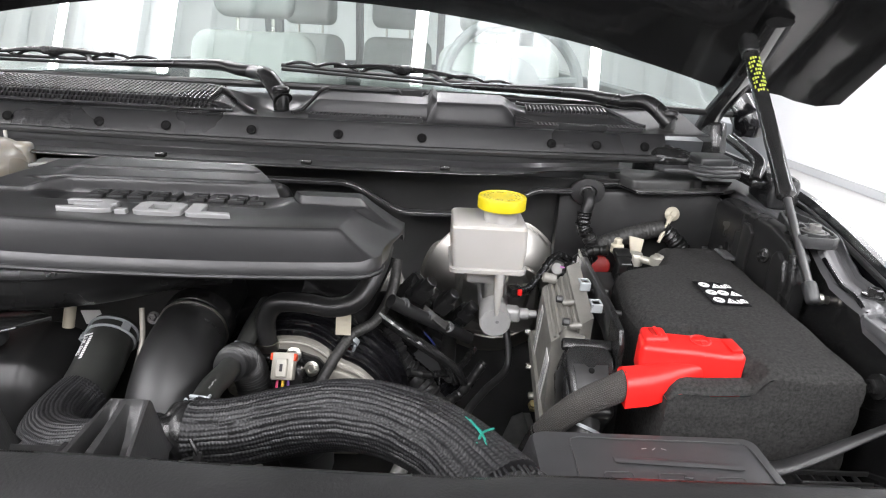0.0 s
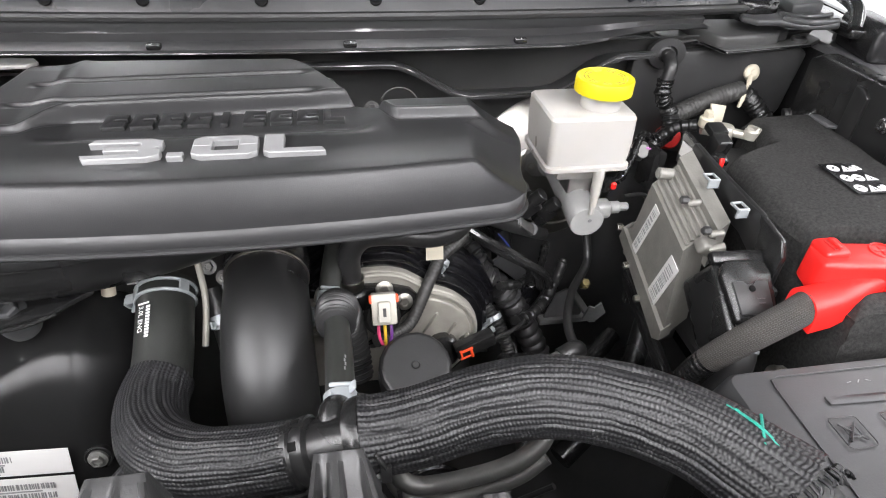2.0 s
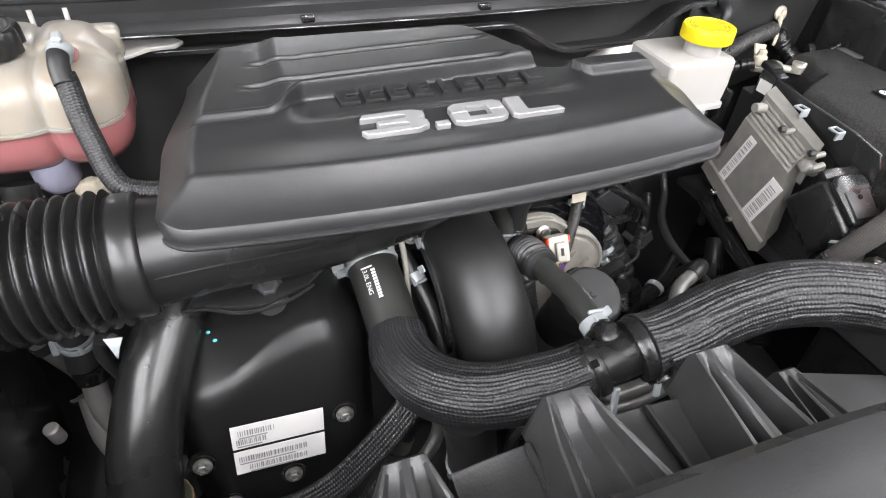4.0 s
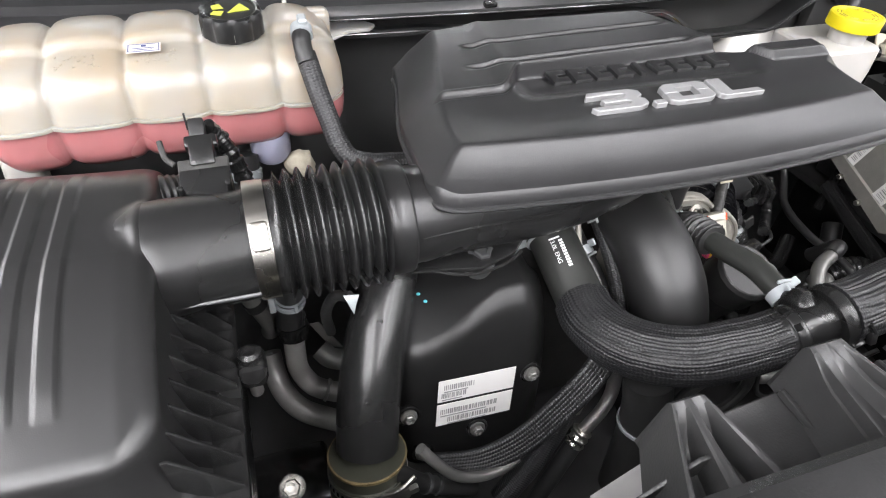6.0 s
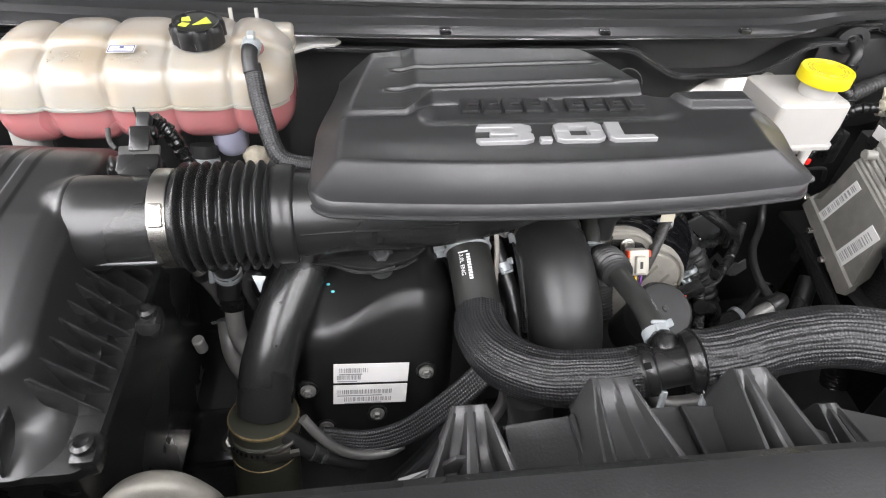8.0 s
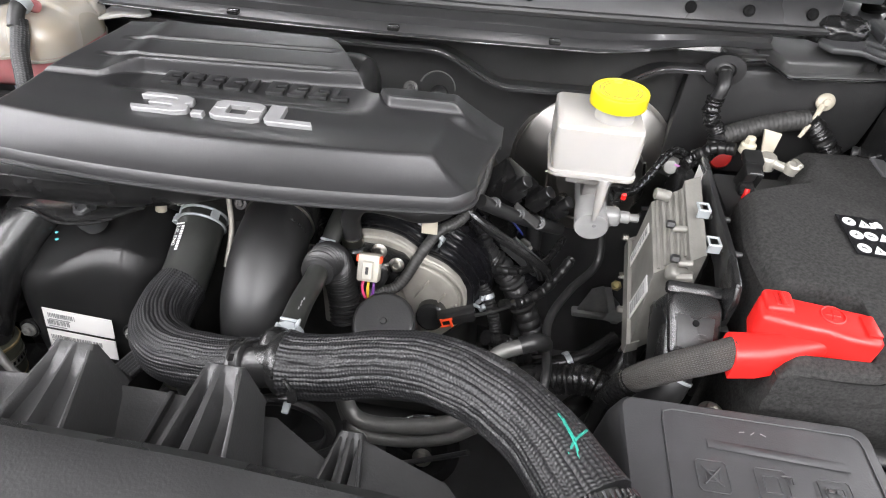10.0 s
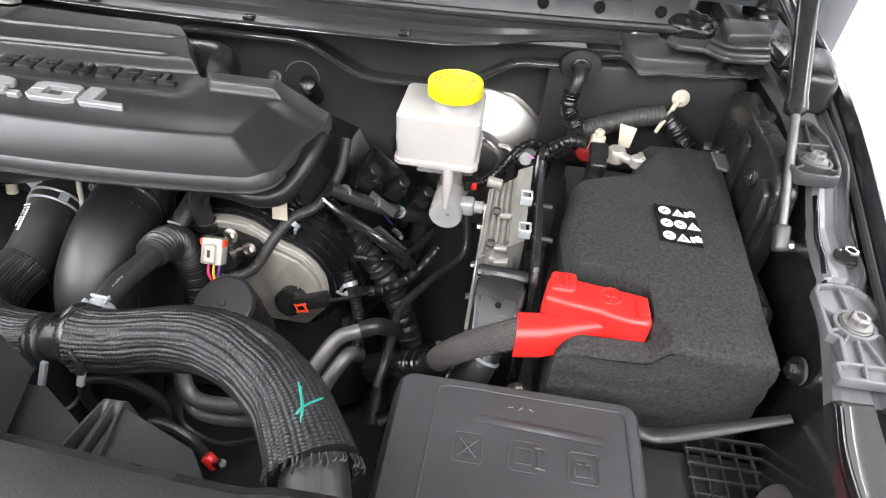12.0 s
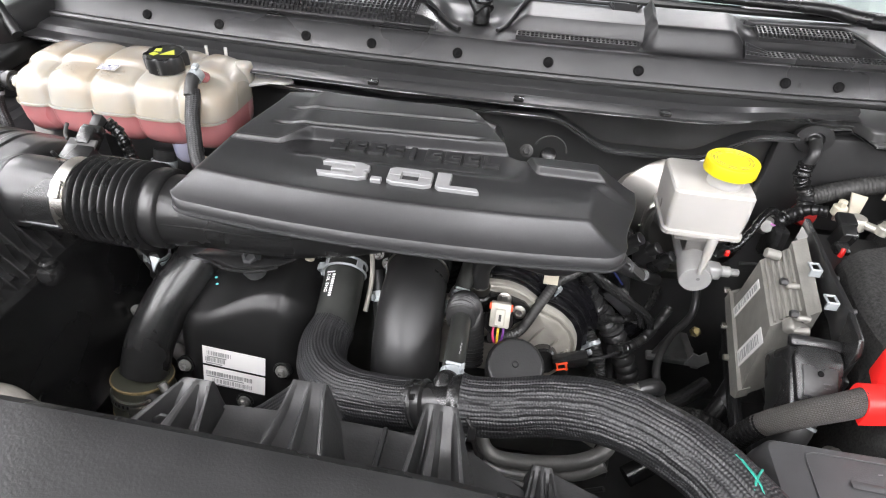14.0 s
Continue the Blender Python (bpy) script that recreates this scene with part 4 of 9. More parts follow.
# ---- wipers ----
def wiper(nut, knee, along, hook, b0, b1, label):
    """A sprung arm from its spindle to a hook at the middle of a framed blade."""
    w = thing("wiper", label, "wiper", nut, "wipers")
    nut, knee, hook, b0, b1 = (Vector(p) for p in (nut, knee, hook, b0, b1))
    along = [Vector(p) for p in along]
    up = Vector((0, -0.35, 0.94))
    part("spindle_nut", lathe([(0.012, -0.02), (0.012, 0), (0.0105, 0.006), (0.008, 0.010), (0, 0.011)], 18, Matrix.Translation(nut)), PLASTIC, w)
    part("arm_head", fuse(tube([nut + Vector((0.004, -0.004, -0.004)), nut * 0.55 + knee * 0.45 + Vector((0, 0, 0.014)), knee], [0.016, 0.0145, 0.0135], 16, 8, 0.8), lathe([(0.0135, 0.0), (0.0140, 0.003), (0.012, 0.007), (0.007, 0.009), (0, 0.0095)], 20, Matrix.Translation(nut + Vector((0, 0, 0.008))))), PLASTIC, w, "glossy black arm head")
    part("arm", tube([knee + Vector((0.012, 0, 0.001)), knee.lerp(along[0], 0.3)] + along, [0.0145, 0.0145, 0.0130, 0.0085, 0.0050], 14, 8, 0.7), PLASTIC, w, "glossy black wiper arm")
    mid = b0.lerp(b1, 0.5)
    part("hook_arm", tube([along[-2], along[-1], along[-1].lerp(hook, 0.5), hook, hook.lerp(mid, 0.5) + up * 0.003], [0.0045, 0.0042, 0.0038, 0.0036, 0.0036], 10, 6, 0.7), BRKT, w, "worn grey steel wiper hook")
    bl = part("blade", fuse(tube([b0, b0.lerp(b1, 0.5), b1], 0.0030, 8, 10), tube([b0 - up * 0.007, b0.lerp(b1, 0.5) - up * 0.007, b1 - up * 0.007], 0.0042, 8, 10, 0.7)), RUBBER, w, "black rubber wiper blade")
    part("blade_spine", tube([b0.lerp(b1, 0.22) + up * 0.006, b0.lerp(b1, 0.36) + up * 0.012, mid + up * 0.014, b0.lerp(b1, 0.64) + up * 0.012, b0.lerp(b1, 0.78) + up * 0.006], [0.0028, 0.0048, 0.0060, 0.0048, 0.0028], 10, 8, 0.8), PLASTIC, bl, "black blade spine")
    for k, (a, c) in enumerate(((0.02, 0.16), (0.14, 0.32), (0.33, 0.50), (0.50, 0.67), (0.68, 0.86), (0.84, 0.98))):
        h = 0.008 if k in (0, 5) else 0.011
        part("blade_bracket", tube([b0.lerp(b1, a) + up * 0.002, b0.lerp(b1, a * 0.75 + c * 0.25) + up * h * 0.8, b0.lerp(b1, (a + c) / 2) + up * h, b0.lerp(b1, a * 0.25 + c * 0.75) + up * h * 0.8, b0.lerp(b1, c) + up * 0.002], 0.0026, 8, 5), PLASTIC, bl)
    part("pivot_block", box(0.030, 0.012, 0.014, 0.003, 2, Matrix.Translation(mid + up * 0.012)), PLASTIC, bl)
    return w


wiper((-0.240, 0.925, 1.440), (-0.300, 0.985, 1.470), [(-0.365, 1.005, 1.477), (-0.482, 1.000, 1.474), (-0.562, 1.005, 1.470)], (-0.603, 1.048, 1.488), (-0.455, 1.018, 1.476), (-0.842, 1.062, 1.470), "black wiper parked along the windscreen base")
wiper((0.366, 0.930, 1.434), (0.304, 0.985, 1.455), [(0.232, 1.000, 1.463), (0.071, 0.990, 1.466), (0.024, 0.985, 1.466)], (-0.034, 1.020, 1.489), (0.138, 1.014, 1.466), (-0.260, 1.013, 1.482), "black wiper with long framed blade parked on windscreen")

# ---- engine cover ----
cover = thing("engine_cover", "satin black plastic engine cover with silver lettering", "engine cover", (-0.28, 0.6, 1.3))


def cover_front(x):
    return 0.502 - 0.017 * (1 - ((x + 0.278) / 0.233) ** 2)


def cover_rear(x):
    return 0.722 - 0.096 * smooth(-0.232, -0.150, x) - 0.006 * smooth(-0.42, -0.47, x)


def plateau_edge(x):
    """Where the raised rear part of the cover begins: it swings back round the lettered recess."""
    return 0.596 + 0.004 * smooth(-0.485, -0.512, x) + 0.031 * smooth(-0.425, -0.392, x) + 0.014 * smooth(-0.40, -0.17, x) - 0.043 * smooth(-0.164, -0.136, x)


def soft_min(p, q, k):
    h = max(k - abs(p - q), 0.0) / k
    return min(p, q) - h * h * k * 0.25


def cover_top(x, y, dl, dr, df, db):
    """Height of the cover; dl, dr, df, db are the distances from its left, right, front and rear rims."""
    back = y - plateau_edge(x)
    z = 1.3620 + 0.0024 * (1 - smooth(0.0, 0.042, df - 0.031)) + 0.0055 * smooth(0.535, 0.61, y) + 0.0078 * min(max(back, 0.0), 0.10) / 0.10
    z += (0.0026 + 0.0042 * smooth(-0.430, -0.405, x)) * smooth(-0.0006, 0.0036, back) - 0.0012 * math.exp(-((back + 0.002) / 0.0012) ** 2) + 0.0007 * math.exp(-((back - 0.0042) / 0.0016) ** 2)
    rec = smooth(-0.416, -0.392, x) * (1 - smooth(-0.180, -0.147, x)) * smooth(0.576, 0.598, y) * (1 - smooth(-0.001, 0.0036, back))
    z -= 0.0078 * rec
    for gy, g0, g1 in ((0.6775 + 0.06 * (x + 0.33), -0.450, -0.200), (0.6415 + 0.055 * (x + 0.33), -0.454, -0.192)):
        g = y - gy
        z -= 0.0032 * (smooth(-0.0085, -0.001, g) if g < 0 else 1 - smooth(0.0, 0.0024, g)) * smooth(g0, g0 + 0.020, x) * (1 - smooth(g1 - 0.020, g1, x))
    z = soft_min(z, 1.3425 + 0.36 * df + 11.0 * df * df, 0.0025)
    z = soft_min(z, 1.3400 + 0.92 * dl, 0.004)
    z = soft_min(z, 1.3420 + (0.28 * dr + 7.0 * dr * dr) * (1 + 0.5 * smooth(0.585, 0.600, y)), 0.003)
    return soft_min(z, 1.360 + 2.2 * db, 0.006)


CR = 0.024


def cover_pt(i, j, nu, nv):
    u, v = min(max((i - 1) / (nu - 2), 0), 1), min(max((j - 1) / (nv - 2), 0), 1)
    x0 = -0.512 + 0.466 * u
    yf, yr = cover_front(x0), cover_rear(x0)
    y = yf + (yr - yf) * v
    side = min(x0 + 0.512, -0.046 - x0)
    a, b = (CR - side) / CR, (CR - (y - yf)) / CR
    if a > 0 and b > 0:
        a, b = a * math.sqrt(1 - b * b / 2), b * math.sqrt(1 - a * a / 2)
        x0 = -0.512 + CR * (1 - a) if u < 0.5 else -0.046 - CR * (1 - a)
        y = cover_front(x0) + CR * (1 - b)
    dl, dr, df = x0 + 0.512, -0.046 - x0, y - cover_front(x0)
    lean = 0.022 * smooth(0.59, 0.72, y) + 0.004 * smooth(0.50, 0.60, y)
    x = x0 + lean * (1 - smooth(0.0, 0.30, u)) + 0.016 * smooth(0.53, 0.61, y) * smooth(0.80, 1.0, u)
    z = cover_top(x0, y, dl, dr, df, yr - y)
    if i in (0, nu) or j in (0, nv):
        z = 1.3265 + (0.012 * smooth(0.550, 0.570, y) * (1 - smooth(0.595, 0.612, y)) if i == nu else 0.0)
    return Vector((x, y, z))


shell = part("shell", sheet(lambda u, v: cover_pt(round(u * 400), round(v * 260), 400, 260), 400, 260, 0.003), COVER, cover, "", 85)
rimpts = [cover_pt(0, k, 260, 150) for k in range(148, 22, -12)] + [cover_pt(0, k, 260, 150) for k in range(22, 1, -4)] + [cover_pt(k, 0, 260, 150) for k in list(range(2, 16, 4)) + list(range(16, 246, 14)) + list(range(246, 260, 4))] + [cover_pt(260, k, 260, 150) for k in range(4, 40, 6)]
part("rim", tube([p + Vector((0, 0, 0.0015)) for p in rimpts], 0.0026, 8, 2), COVER, shell)


def on_cover(x, y, lift=0.0):
    dl, dr = x + 0.512, -0.046 - x
    return cover_top(x, y, dl, dr, y - cover_front(x), cover_rear(x) - y) + lift


# displacement figures as raised silver blocks
GLYPH = {
    "3": [[(0.05, 1), (0.82, 1), (1, 0.86), (1, 0.60), (0.90, 0.5), (1, 0.40), (1, 0.14), (0.82, 0), (0, 0), (-0.06, 0.22), (0.66, 0.22), (0.70, 0.26), (0.70, 0.34), (0.66, 0.39), (0.22, 0.39), (0.22, 0.61), (0.66, 0.61), (0.70, 0.66), (0.70, 0.74), (0.66, 0.78), (-0.02, 0.78)]],
    ".": [[(0, 0), (1, 0), (1, 0.9), (0, 0.9)]],
    "0": [[(0.14, 0), (0.86, 0), (1, 0.14), (1, 0.5), (0.70, 0.5), (0.70, 0.26), (0.30, 0.26), (0.30, 0.5), (0, 0.5), (0, 0.14)], [(0.14, 1), (0, 0.86), (0, 0.5), (0.30, 0.5), (0.30, 0.74), (0.70, 0.74), (0.70, 0.5), (1, 0.5), (1, 0.86), (0.86, 1)]],
    "L": [[(0, 0.14), (0.10, 0), (1.05, 0), (0.98, 0.24), (0.34, 0.24), (0.34, 1), (0, 1)]],
}
for ch, gx, gw, gh in (("3", -0.361, 0.050, 0.0265), (".", -0.306, 0.011, 0.007), ("0", -0.290, 0.046, 0.0265), ("L", -0.240, 0.043, 0.0265)):
    for poly in GLYPH[ch]:
        zb = on_cover(gx + gw / 2, 0.550, 0)
        slope = math.atan2(on_cover(gx + gw / 2, 0.575) - on_cover(gx + gw / 2, 0.548), 0.027)
        m = Matrix.Translation((gx, 0.546, zb - 0.002)) @ Matrix.Rotation(slope, 4, "X")
        part("figure", prism([(px * gw, py * gh) for px, py in poly], 0.0065, 0.0005, m, 1), SILVER, shell, "raised silver figure")
# raised trade mark in the recess, as plain notched blocks
for k in range(9):
    gx = -0.368 + k * 0.0213
    gw = 0.0175 if k != 4 else 0.006
    gx += 0.004 if k == 4 else 0
    zb = on_cover(gx + gw / 2, 0.610, 0)
    m = Matrix.Translation((gx, 0.6075, zb - 0.0010)) @ Matrix.Rotation(0.06, 4, "X")
    poly = [(0, 0), (gw, 0), (gw, 0.009), (gw * 0.45, 0.009), (gw * 0.45, 0.013), (gw, 0.013), (gw, 0.021), (0, 0.021)]
    if k in (4, 8):
        poly = [(0, 0), (gw, 0), (gw, 0.021 if k == 4 else 0.007), (0.006, 0.021 if k == 4 else 0.007), (0.006, 0.021), (0, 0.021)]
        poly = [p for n, p in enumerate(poly) if p not in poly[:n]]
    part("emblem_block", prism(poly, 0.0046, 0.0009, m, 2), COVER, shell)

# ---- air intake ----
airbox = thing("air_filter_box", "black plastic air filter box with ribbed lid", "air filter", (-0.83, 0.5, 0.95))


def loft(rings, closed=True):
    bm = bmesh.new()
    vs = [[bm.verts.new(p) for p in r] for r in rings]
    n = len(vs[0])
    for a, b in zip(vs, vs[1:]):
        for k in range(n if closed else n - 1):
            bm.faces.new((a[k], a[(k + 1) % n], b[(k + 1) % n], b[k]))
    if closed:
        bm.faces.new(vs[0][::-1])
        bm.faces.new(vs[-1])
    bmesh.ops.recalc_face_normals(bm, faces=bm.faces)
    return bm


def rrect(x0, x1, y0, y1, z, r, n=5):
    out = []
    for cx, cy, a0 in ((x1 - r, y1 - r, 0), (x0 + r, y1 - r, 90), (x0 + r, y0 + r, 180), (x1 - r, y0 + r, 270)):
        for k in range(n + 1):
            a = radians(a0 + 90 * k / n)
            out.append((cx + r * math.cos(a), cy + r * math.sin(a), z))
    return out


LX0, LX1, LY0, LY1, LR = -0.978, -0.699, 0.378, 0.660, 0.030
ROLL = 0.010


def soft_max(p, q, k):
    h = max(k - abs(p - q), 0.0) / k
    return max(p, q) + h * h * k * 0.25


def lid_top(x, y):
    """Height of the lid's crown: domed, sinking to its front and outlet edges, with shallow raised bands."""
    r = min(max((y - LY0) / 0.13, 0.0), 1.0)
    z = 1.2985 + 0.049 * (r - 0.27 * r ** 3) + 0.008 * smooth(0.0, 0.16, LX1 - x)
    z -= 0.040 * smooth(0.570, 0.680, y) ** 1.4
    z -= 0.003 * (1 - smooth(0.0, 0.02, LX1 - x))
    span = smooth(0.405, 0.425, y) * (1 - smooth(0.605, 0.632, y))
    w = (-0.745 - x) / 0.0212
    if 0 < w < 10:
        f = w - math.floor(w)
        band = smooth(0.0, 0.07, f) * (1 - smooth(0.5, 0.57, f))
        z += 0.0016 * band * span
    neck = 1.300 + math.sqrt(max(0.0426 ** 2 - (y - 0.535) ** 2, 0.0)) - 0.45 * max(0.0, -0.706 - x) - 0.0004
    if abs(y - 0.535) < 0.0426:
        z = soft_max(z, neck, 0.004)
    return z


def lid_axis(lo, hi):
    arc = [ROLL * (1 - math.cos(math.pi / 2 * k / 7)) for k in range(7)]
    n = int((hi - lo - 2 * ROLL) / 0.0013)
    return [lo + d for d in arc] + [lo + ROLL + (hi - lo - 2 * ROLL) * k / n for k in range(n + 1)] + [hi - d for d in reversed(arc)]


def lid_pt(x, y):
    a = max(LX0 + LR - x, x - LX1 + LR, 0.0) / LR
    b = max(LY0 + LR - y, y - LY1 + LR, 0.0) / LR
    if a > 0 and b > 0:
        a, b = a * math.sqrt(1 - b * b / 2), b * math.sqrt(1 - a * a / 2)
        x = LX0 + LR - a * LR if x < (LX0 + LX1) / 2 else LX1 - LR + a * LR
        y = LY0 + LR - b * LR if y < (LY0 + LY1) / 2 else LY1 - LR + b * LR
        d = LR * (1 - math.hypot(a, b))
    else:
        d = LR * (1 - max(a, b))
    d = min(max(d, 0.0), ROLL)
    drop = ROLL - math.sqrt(max(ROLL ** 2 - (ROLL - d) ** 2, 0.0))
    return Vector((x, y, lid_top(x, y) - drop))


xs, ys = lid_axis(LX0, LX1), lid_axis(LY0, LY1)
top = sheet(lambda u, v: lid_pt(xs[round(u * (len(xs) - 1))], ys[round(v * (len(ys) - 1))]), len(xs) - 1, len(ys) - 1)
rim = [e for e in top.edges if e.is_boundary]
for spread, ahead, z in ((0.001, 0.0025, 1.278), (0.003, 0.007, 1.256), (0.004, 0.010, 1.246), (0.007, 0.024, 1.240)):
    out = bmesh.ops.extrude_edge_only(top, edges=rim)["geom"]
    for v in (g for g in out if isinstance(g, bmesh.types.BMVert)):
        v.co = Vector((v.co.x + math.copysign(spread, v.co.x + 0.839), v.co.y + (spread if v.co.y > 0.516 else -ahead), z))
    rim = [g for g in out if isinstance(g, bmesh.types.BMEdge)]
bmesh.ops.recalc_face_normals(top, faces=top.faces)
part("lid", top, LIDP, airbox, "", 60)
part("box_flange", loft([rrect(-0.99, -0.664, 0.336, 0.675, 1.240, 0.012), rrect(-0.99, -0.664, 0.336, 0.675, 1.230, 0.012)]), PLASTIC, airbox)
part("lower_box", loft([rrect(-0.985, -0.672, 0.345, 0.668, 1.230, 0.015), rrect(-0.975, -0.69, 0.37, 0.66, 0.98, 0.02)]), PLASTIC, airbox)
side_fin = fuse(prism([(-0.702, 1.288), (-0.6985, 1.288), (-0.666, 1.244), (-0.666, 1.240), (-0.702, 1.240)], 0.0022, 0.0004, Matrix(((1, 0, 0, 0), (0, 0, 1, 0), (0, 1, 0, 0), (0, 0, 0, 1)))))
for k in range(9):
    fin = side_fin.copy()
    part("side_fin", placed(fin, Matrix.Translation((0, 0.382 + 0.0185 * k, 0))), PLASTIC, airbox)
front_fin = prism([(0.376, 1.270), (0.3575, 1.269), (0.337, 1.246), (0.337, 1.239), (0.376, 1.239)], 0.0022, 0.0004, Matrix(((0, 0, 1, 0), (1, 0, 0, 0), (0, 1, 0, 0), (0, 0, 0, 1))))
for k in range(15):
    part("front_fin", placed(front_fin.copy(), Matrix.Translation((-0.718 - 0.0170 * k, 0, 0))), PLASTIC, airbox)
for p in ((-0.668, 0.352, 1.236), (-0.655, 0.475, 1.236), (-0.655, 0.60, 1.236)):
    part("clip", fuse(box(0.02, 0.026, 0.022, 0.006, 2, Matrix.Translation(p)), lathe([(0.008, 0), (0.008, 0.006), (0.005, 0.008), (0.004, 0.004), (0, 0.004)], 14, Matrix.Translation((p[0], p[1], p[2] + 0.010)))), PLASTIC, airbox)
IC = Vector((-0.53, 0.535, 1.303))
part("outlet", tube([(-0.760, 0.535, 1.280), (-0.725, 0.535, 1.292), (-0.700, 0.535, 1.2985), (-0.680, 0.535, 1.300), (-0.635, 0.535, 1.301)], [0.028, 0.0395, 0.0430, 0.0418, 0.040], 48, 8), PLASTIC, airbox, "moulded round outlet neck")
# the light on the rib's top edge is put into its pale colour
part("outlet_rib", box(0.058, 0.0022, 0.010, 0.0006, 1, pose(-0.667, 0.4965, 1.2865, 40, -3, -4)), LAMPB, airbox, "moulded rib under the neck, its lit edge painted pale")

duct = thing("intake_bellows", "black corrugated rubber intake duct", "intake duct", (-0.58, 0.535, 1.3))
prof = []
for k in range(121):
    t = k / 120
    w = 0.5 + 0.5 * math.cos(2 * math.pi * t * 8)
    prof.append((0.0405 + 0.0085 * w ** 0.8 if 0.0 < t < 1 else 0.043, t * 0.074))
part("bellows", lathe([(0.036, -0.022), (0.042, -0.022), (0.0425, -0.004)] + prof + [(0.0435, 0.076), (0.0445, 0.078), (0.0445, 0.091), (0.0435, 0.093), (0.036, 0.094)], 48, aim((-0.618, 0.535, 1.303), (-0.3, 0.535, 1.303))), PLASTIC, duct, "", 80)
cb = part("clamp_band", lathe([(0.0430, -0.007), (0.0440, -0.007), (0.0440, 0.007), (0.0430, 0.007)], 48, aim((-0.632, 0.535, 1.303), (-0.3, 0.535, 1.303))), STEEL, duct, "bright steel band clamp")
part("clamp_lug", box(0.012, 0.006, 0.02, 0.002, 2, pose(-0.632, 0.502, 1.333, -45)), STEEL, cb)

pipe = thing("intake_pipe", "long black plastic intake pipe below engine cover", "pipe", (-0.4, 0.53, 1.29))
part("tube", tube([(-0.535, 0.536, 1.302), (-0.48, 0.540, 1.299), (-0.40, 0.542, 1.297), (-0.33, 0.552, 1.300), (-0.27, 0.570, 1.306), (-0.22, 0.60, 1.30)], [0.040, 0.0375, 0.036, 0.033, 0.030, 0.028], 28, 8), PLASTIC, pipe)
part("seam", tube([(-0.52, 0.499, 1.308), (-0.48, 0.503, 1.306), (-0.40, 0.5065, 1.304), (-0.33, 0.5195, 1.306)], 0.0013, 6, 6), PLASTIC, pipe)

# ---- coolant bottle ----
bottle = thing("coolant_bottle", "lobed translucent bottle half full of pink coolant", "coolant bottle", (-0.69, 0.735, 1.28))


UP = [(-1, 0), (-0.985, 0.30), (-0.95, 0.50), (-0.88, 0.64), (-0.76, 0.735), (-0.60, 0.785), (-0.44, 0.815), (-0.33, 0.835), (-0.285, 0.86), (-0.26, 0.92), (-0.22, 0.965), (-0.12, 0.985), (0.1, 1.0), (0.4, 1.0), (0.66, 0.97), (0.84, 0.87), (0.95, 0.66), (1.0, 0.35), (1.0, 0)]
DOWN = [(-1, 0), (-0.985, 0.25), (-0.96, 0.5), (-0.90, 0.74), (-0.78, 0.90), (-0.55, 0.98), (0, 1.0), (0.6, 0.98), (0.85, 0.85), (0.97, 0.5), (1, 0)]


def bottle_ring(u, up):
    x = -0.838 + 0.302 * u
    f = (u * 5) % 1.0 if u < 1 else 1.0
    lobe = (1 - abs(2 * f - 1) ** 3.2) ** 0.42 if 0 < f < 1 else 0.0
    end = min(u, 1 - u) * 0.302
    cap = math.sqrt(max(0.0, 1 - (1 - min(end / 0.032, 1)) ** 2))
    g = (0.835 + 0.165 * lobe) * (0.50 + 0.50 * cap)
    hy = 0.059 * g
    top, bot, seam = 0.056 * g * (1 - 0.12 * smooth(0.80, 1, u)) * (0.93 + 0.07 * smooth(0, 0.3, u)), 0.046 * g, 1.331 + 0.004 * (u - 0.5)
    tops = UP if up else DOWN
    out = []
    for a, h in tops:
        out.append(Vector((x, 0.738 + a * hy + (0.006 * h if up else 0.0), seam + (h * top if up else -h * bot))))
    return out


def half(up):
    us = [0.0, 0.003, 0.008, 0.016, 0.03, 0.05] + list(np.linspace(0.07, 0.93, 130)) + [0.95, 0.97, 0.984, 0.992, 0.997, 1.0]
    bm = loft([bottle_ring(u, up) for u in us], False)
    for e in (0, -1):
        ring = bottle_ring(us[e], up)
        bm.faces.new([bm.verts.new(p) for p in ring])
    bmesh.ops.remove_doubles(bm, verts=bm.verts, dist=1e-5)
    bmesh.ops.recalc_face_normals(bm, faces=bm.faces)
    return bm


part("upper_shell", half(True), BOTTLE, bottle, "cream translucent plastic upper half", 60)
part("lower_shell", half(False), COOLANT, bottle, "lower half showing pink coolant", 60)
part("seam", loft([[Vector((p.x, 0.738 + (p.y - 0.738) * 1.05, 1.3295)) for p in (bottle_ring(u, True)[0] for u in np.linspace(0.01, 0.99, 80))] + [Vector((p.x, 0.738 + (p.y - 0.738) * 1.05, 1.3295)) for p in (bottle_ring(u, True)[-1] for u in np.linspace(0.99, 0.01, 80))],
                   [Vector((p.x, 0.738 + (p.y - 0.738) * 1.05, 1.3325)) for p in (bottle_ring(u, True)[0] for u in np.linspace(0.01, 0.99, 80))] + [Vector((p.x, 0.738 + (p.y - 0.738) * 1.05, 1.3325)) for p in (bottle_ring(u, True)[-1] for u in np.linspace(0.99, 0.01, 80))]]), BOTTLE, bottle)
capm = pose(-0.626, 0.733, 1.380, 5, 0, 0)
part("neck", cyl(0.024, 0.02, 0.002, 28, capm), BOTTLE, bottle)
bc = part("cap", lathe([(0.025, 0.000), (0.0275, 0.002), (0.0275, 0.016), (0.0260, 0.0200), (0.0225, 0.0208), (0.0205, 0.0198), (0, 0.0198)], 80, capm, lambda a, i: 1 - (0.13 * (0.5 + 0.5 * math.cos(8 * a)) ** 2 if 1 <= i <= 3 else 0)), PLASTIC, bottle, "black eight-lobed pressure cap")
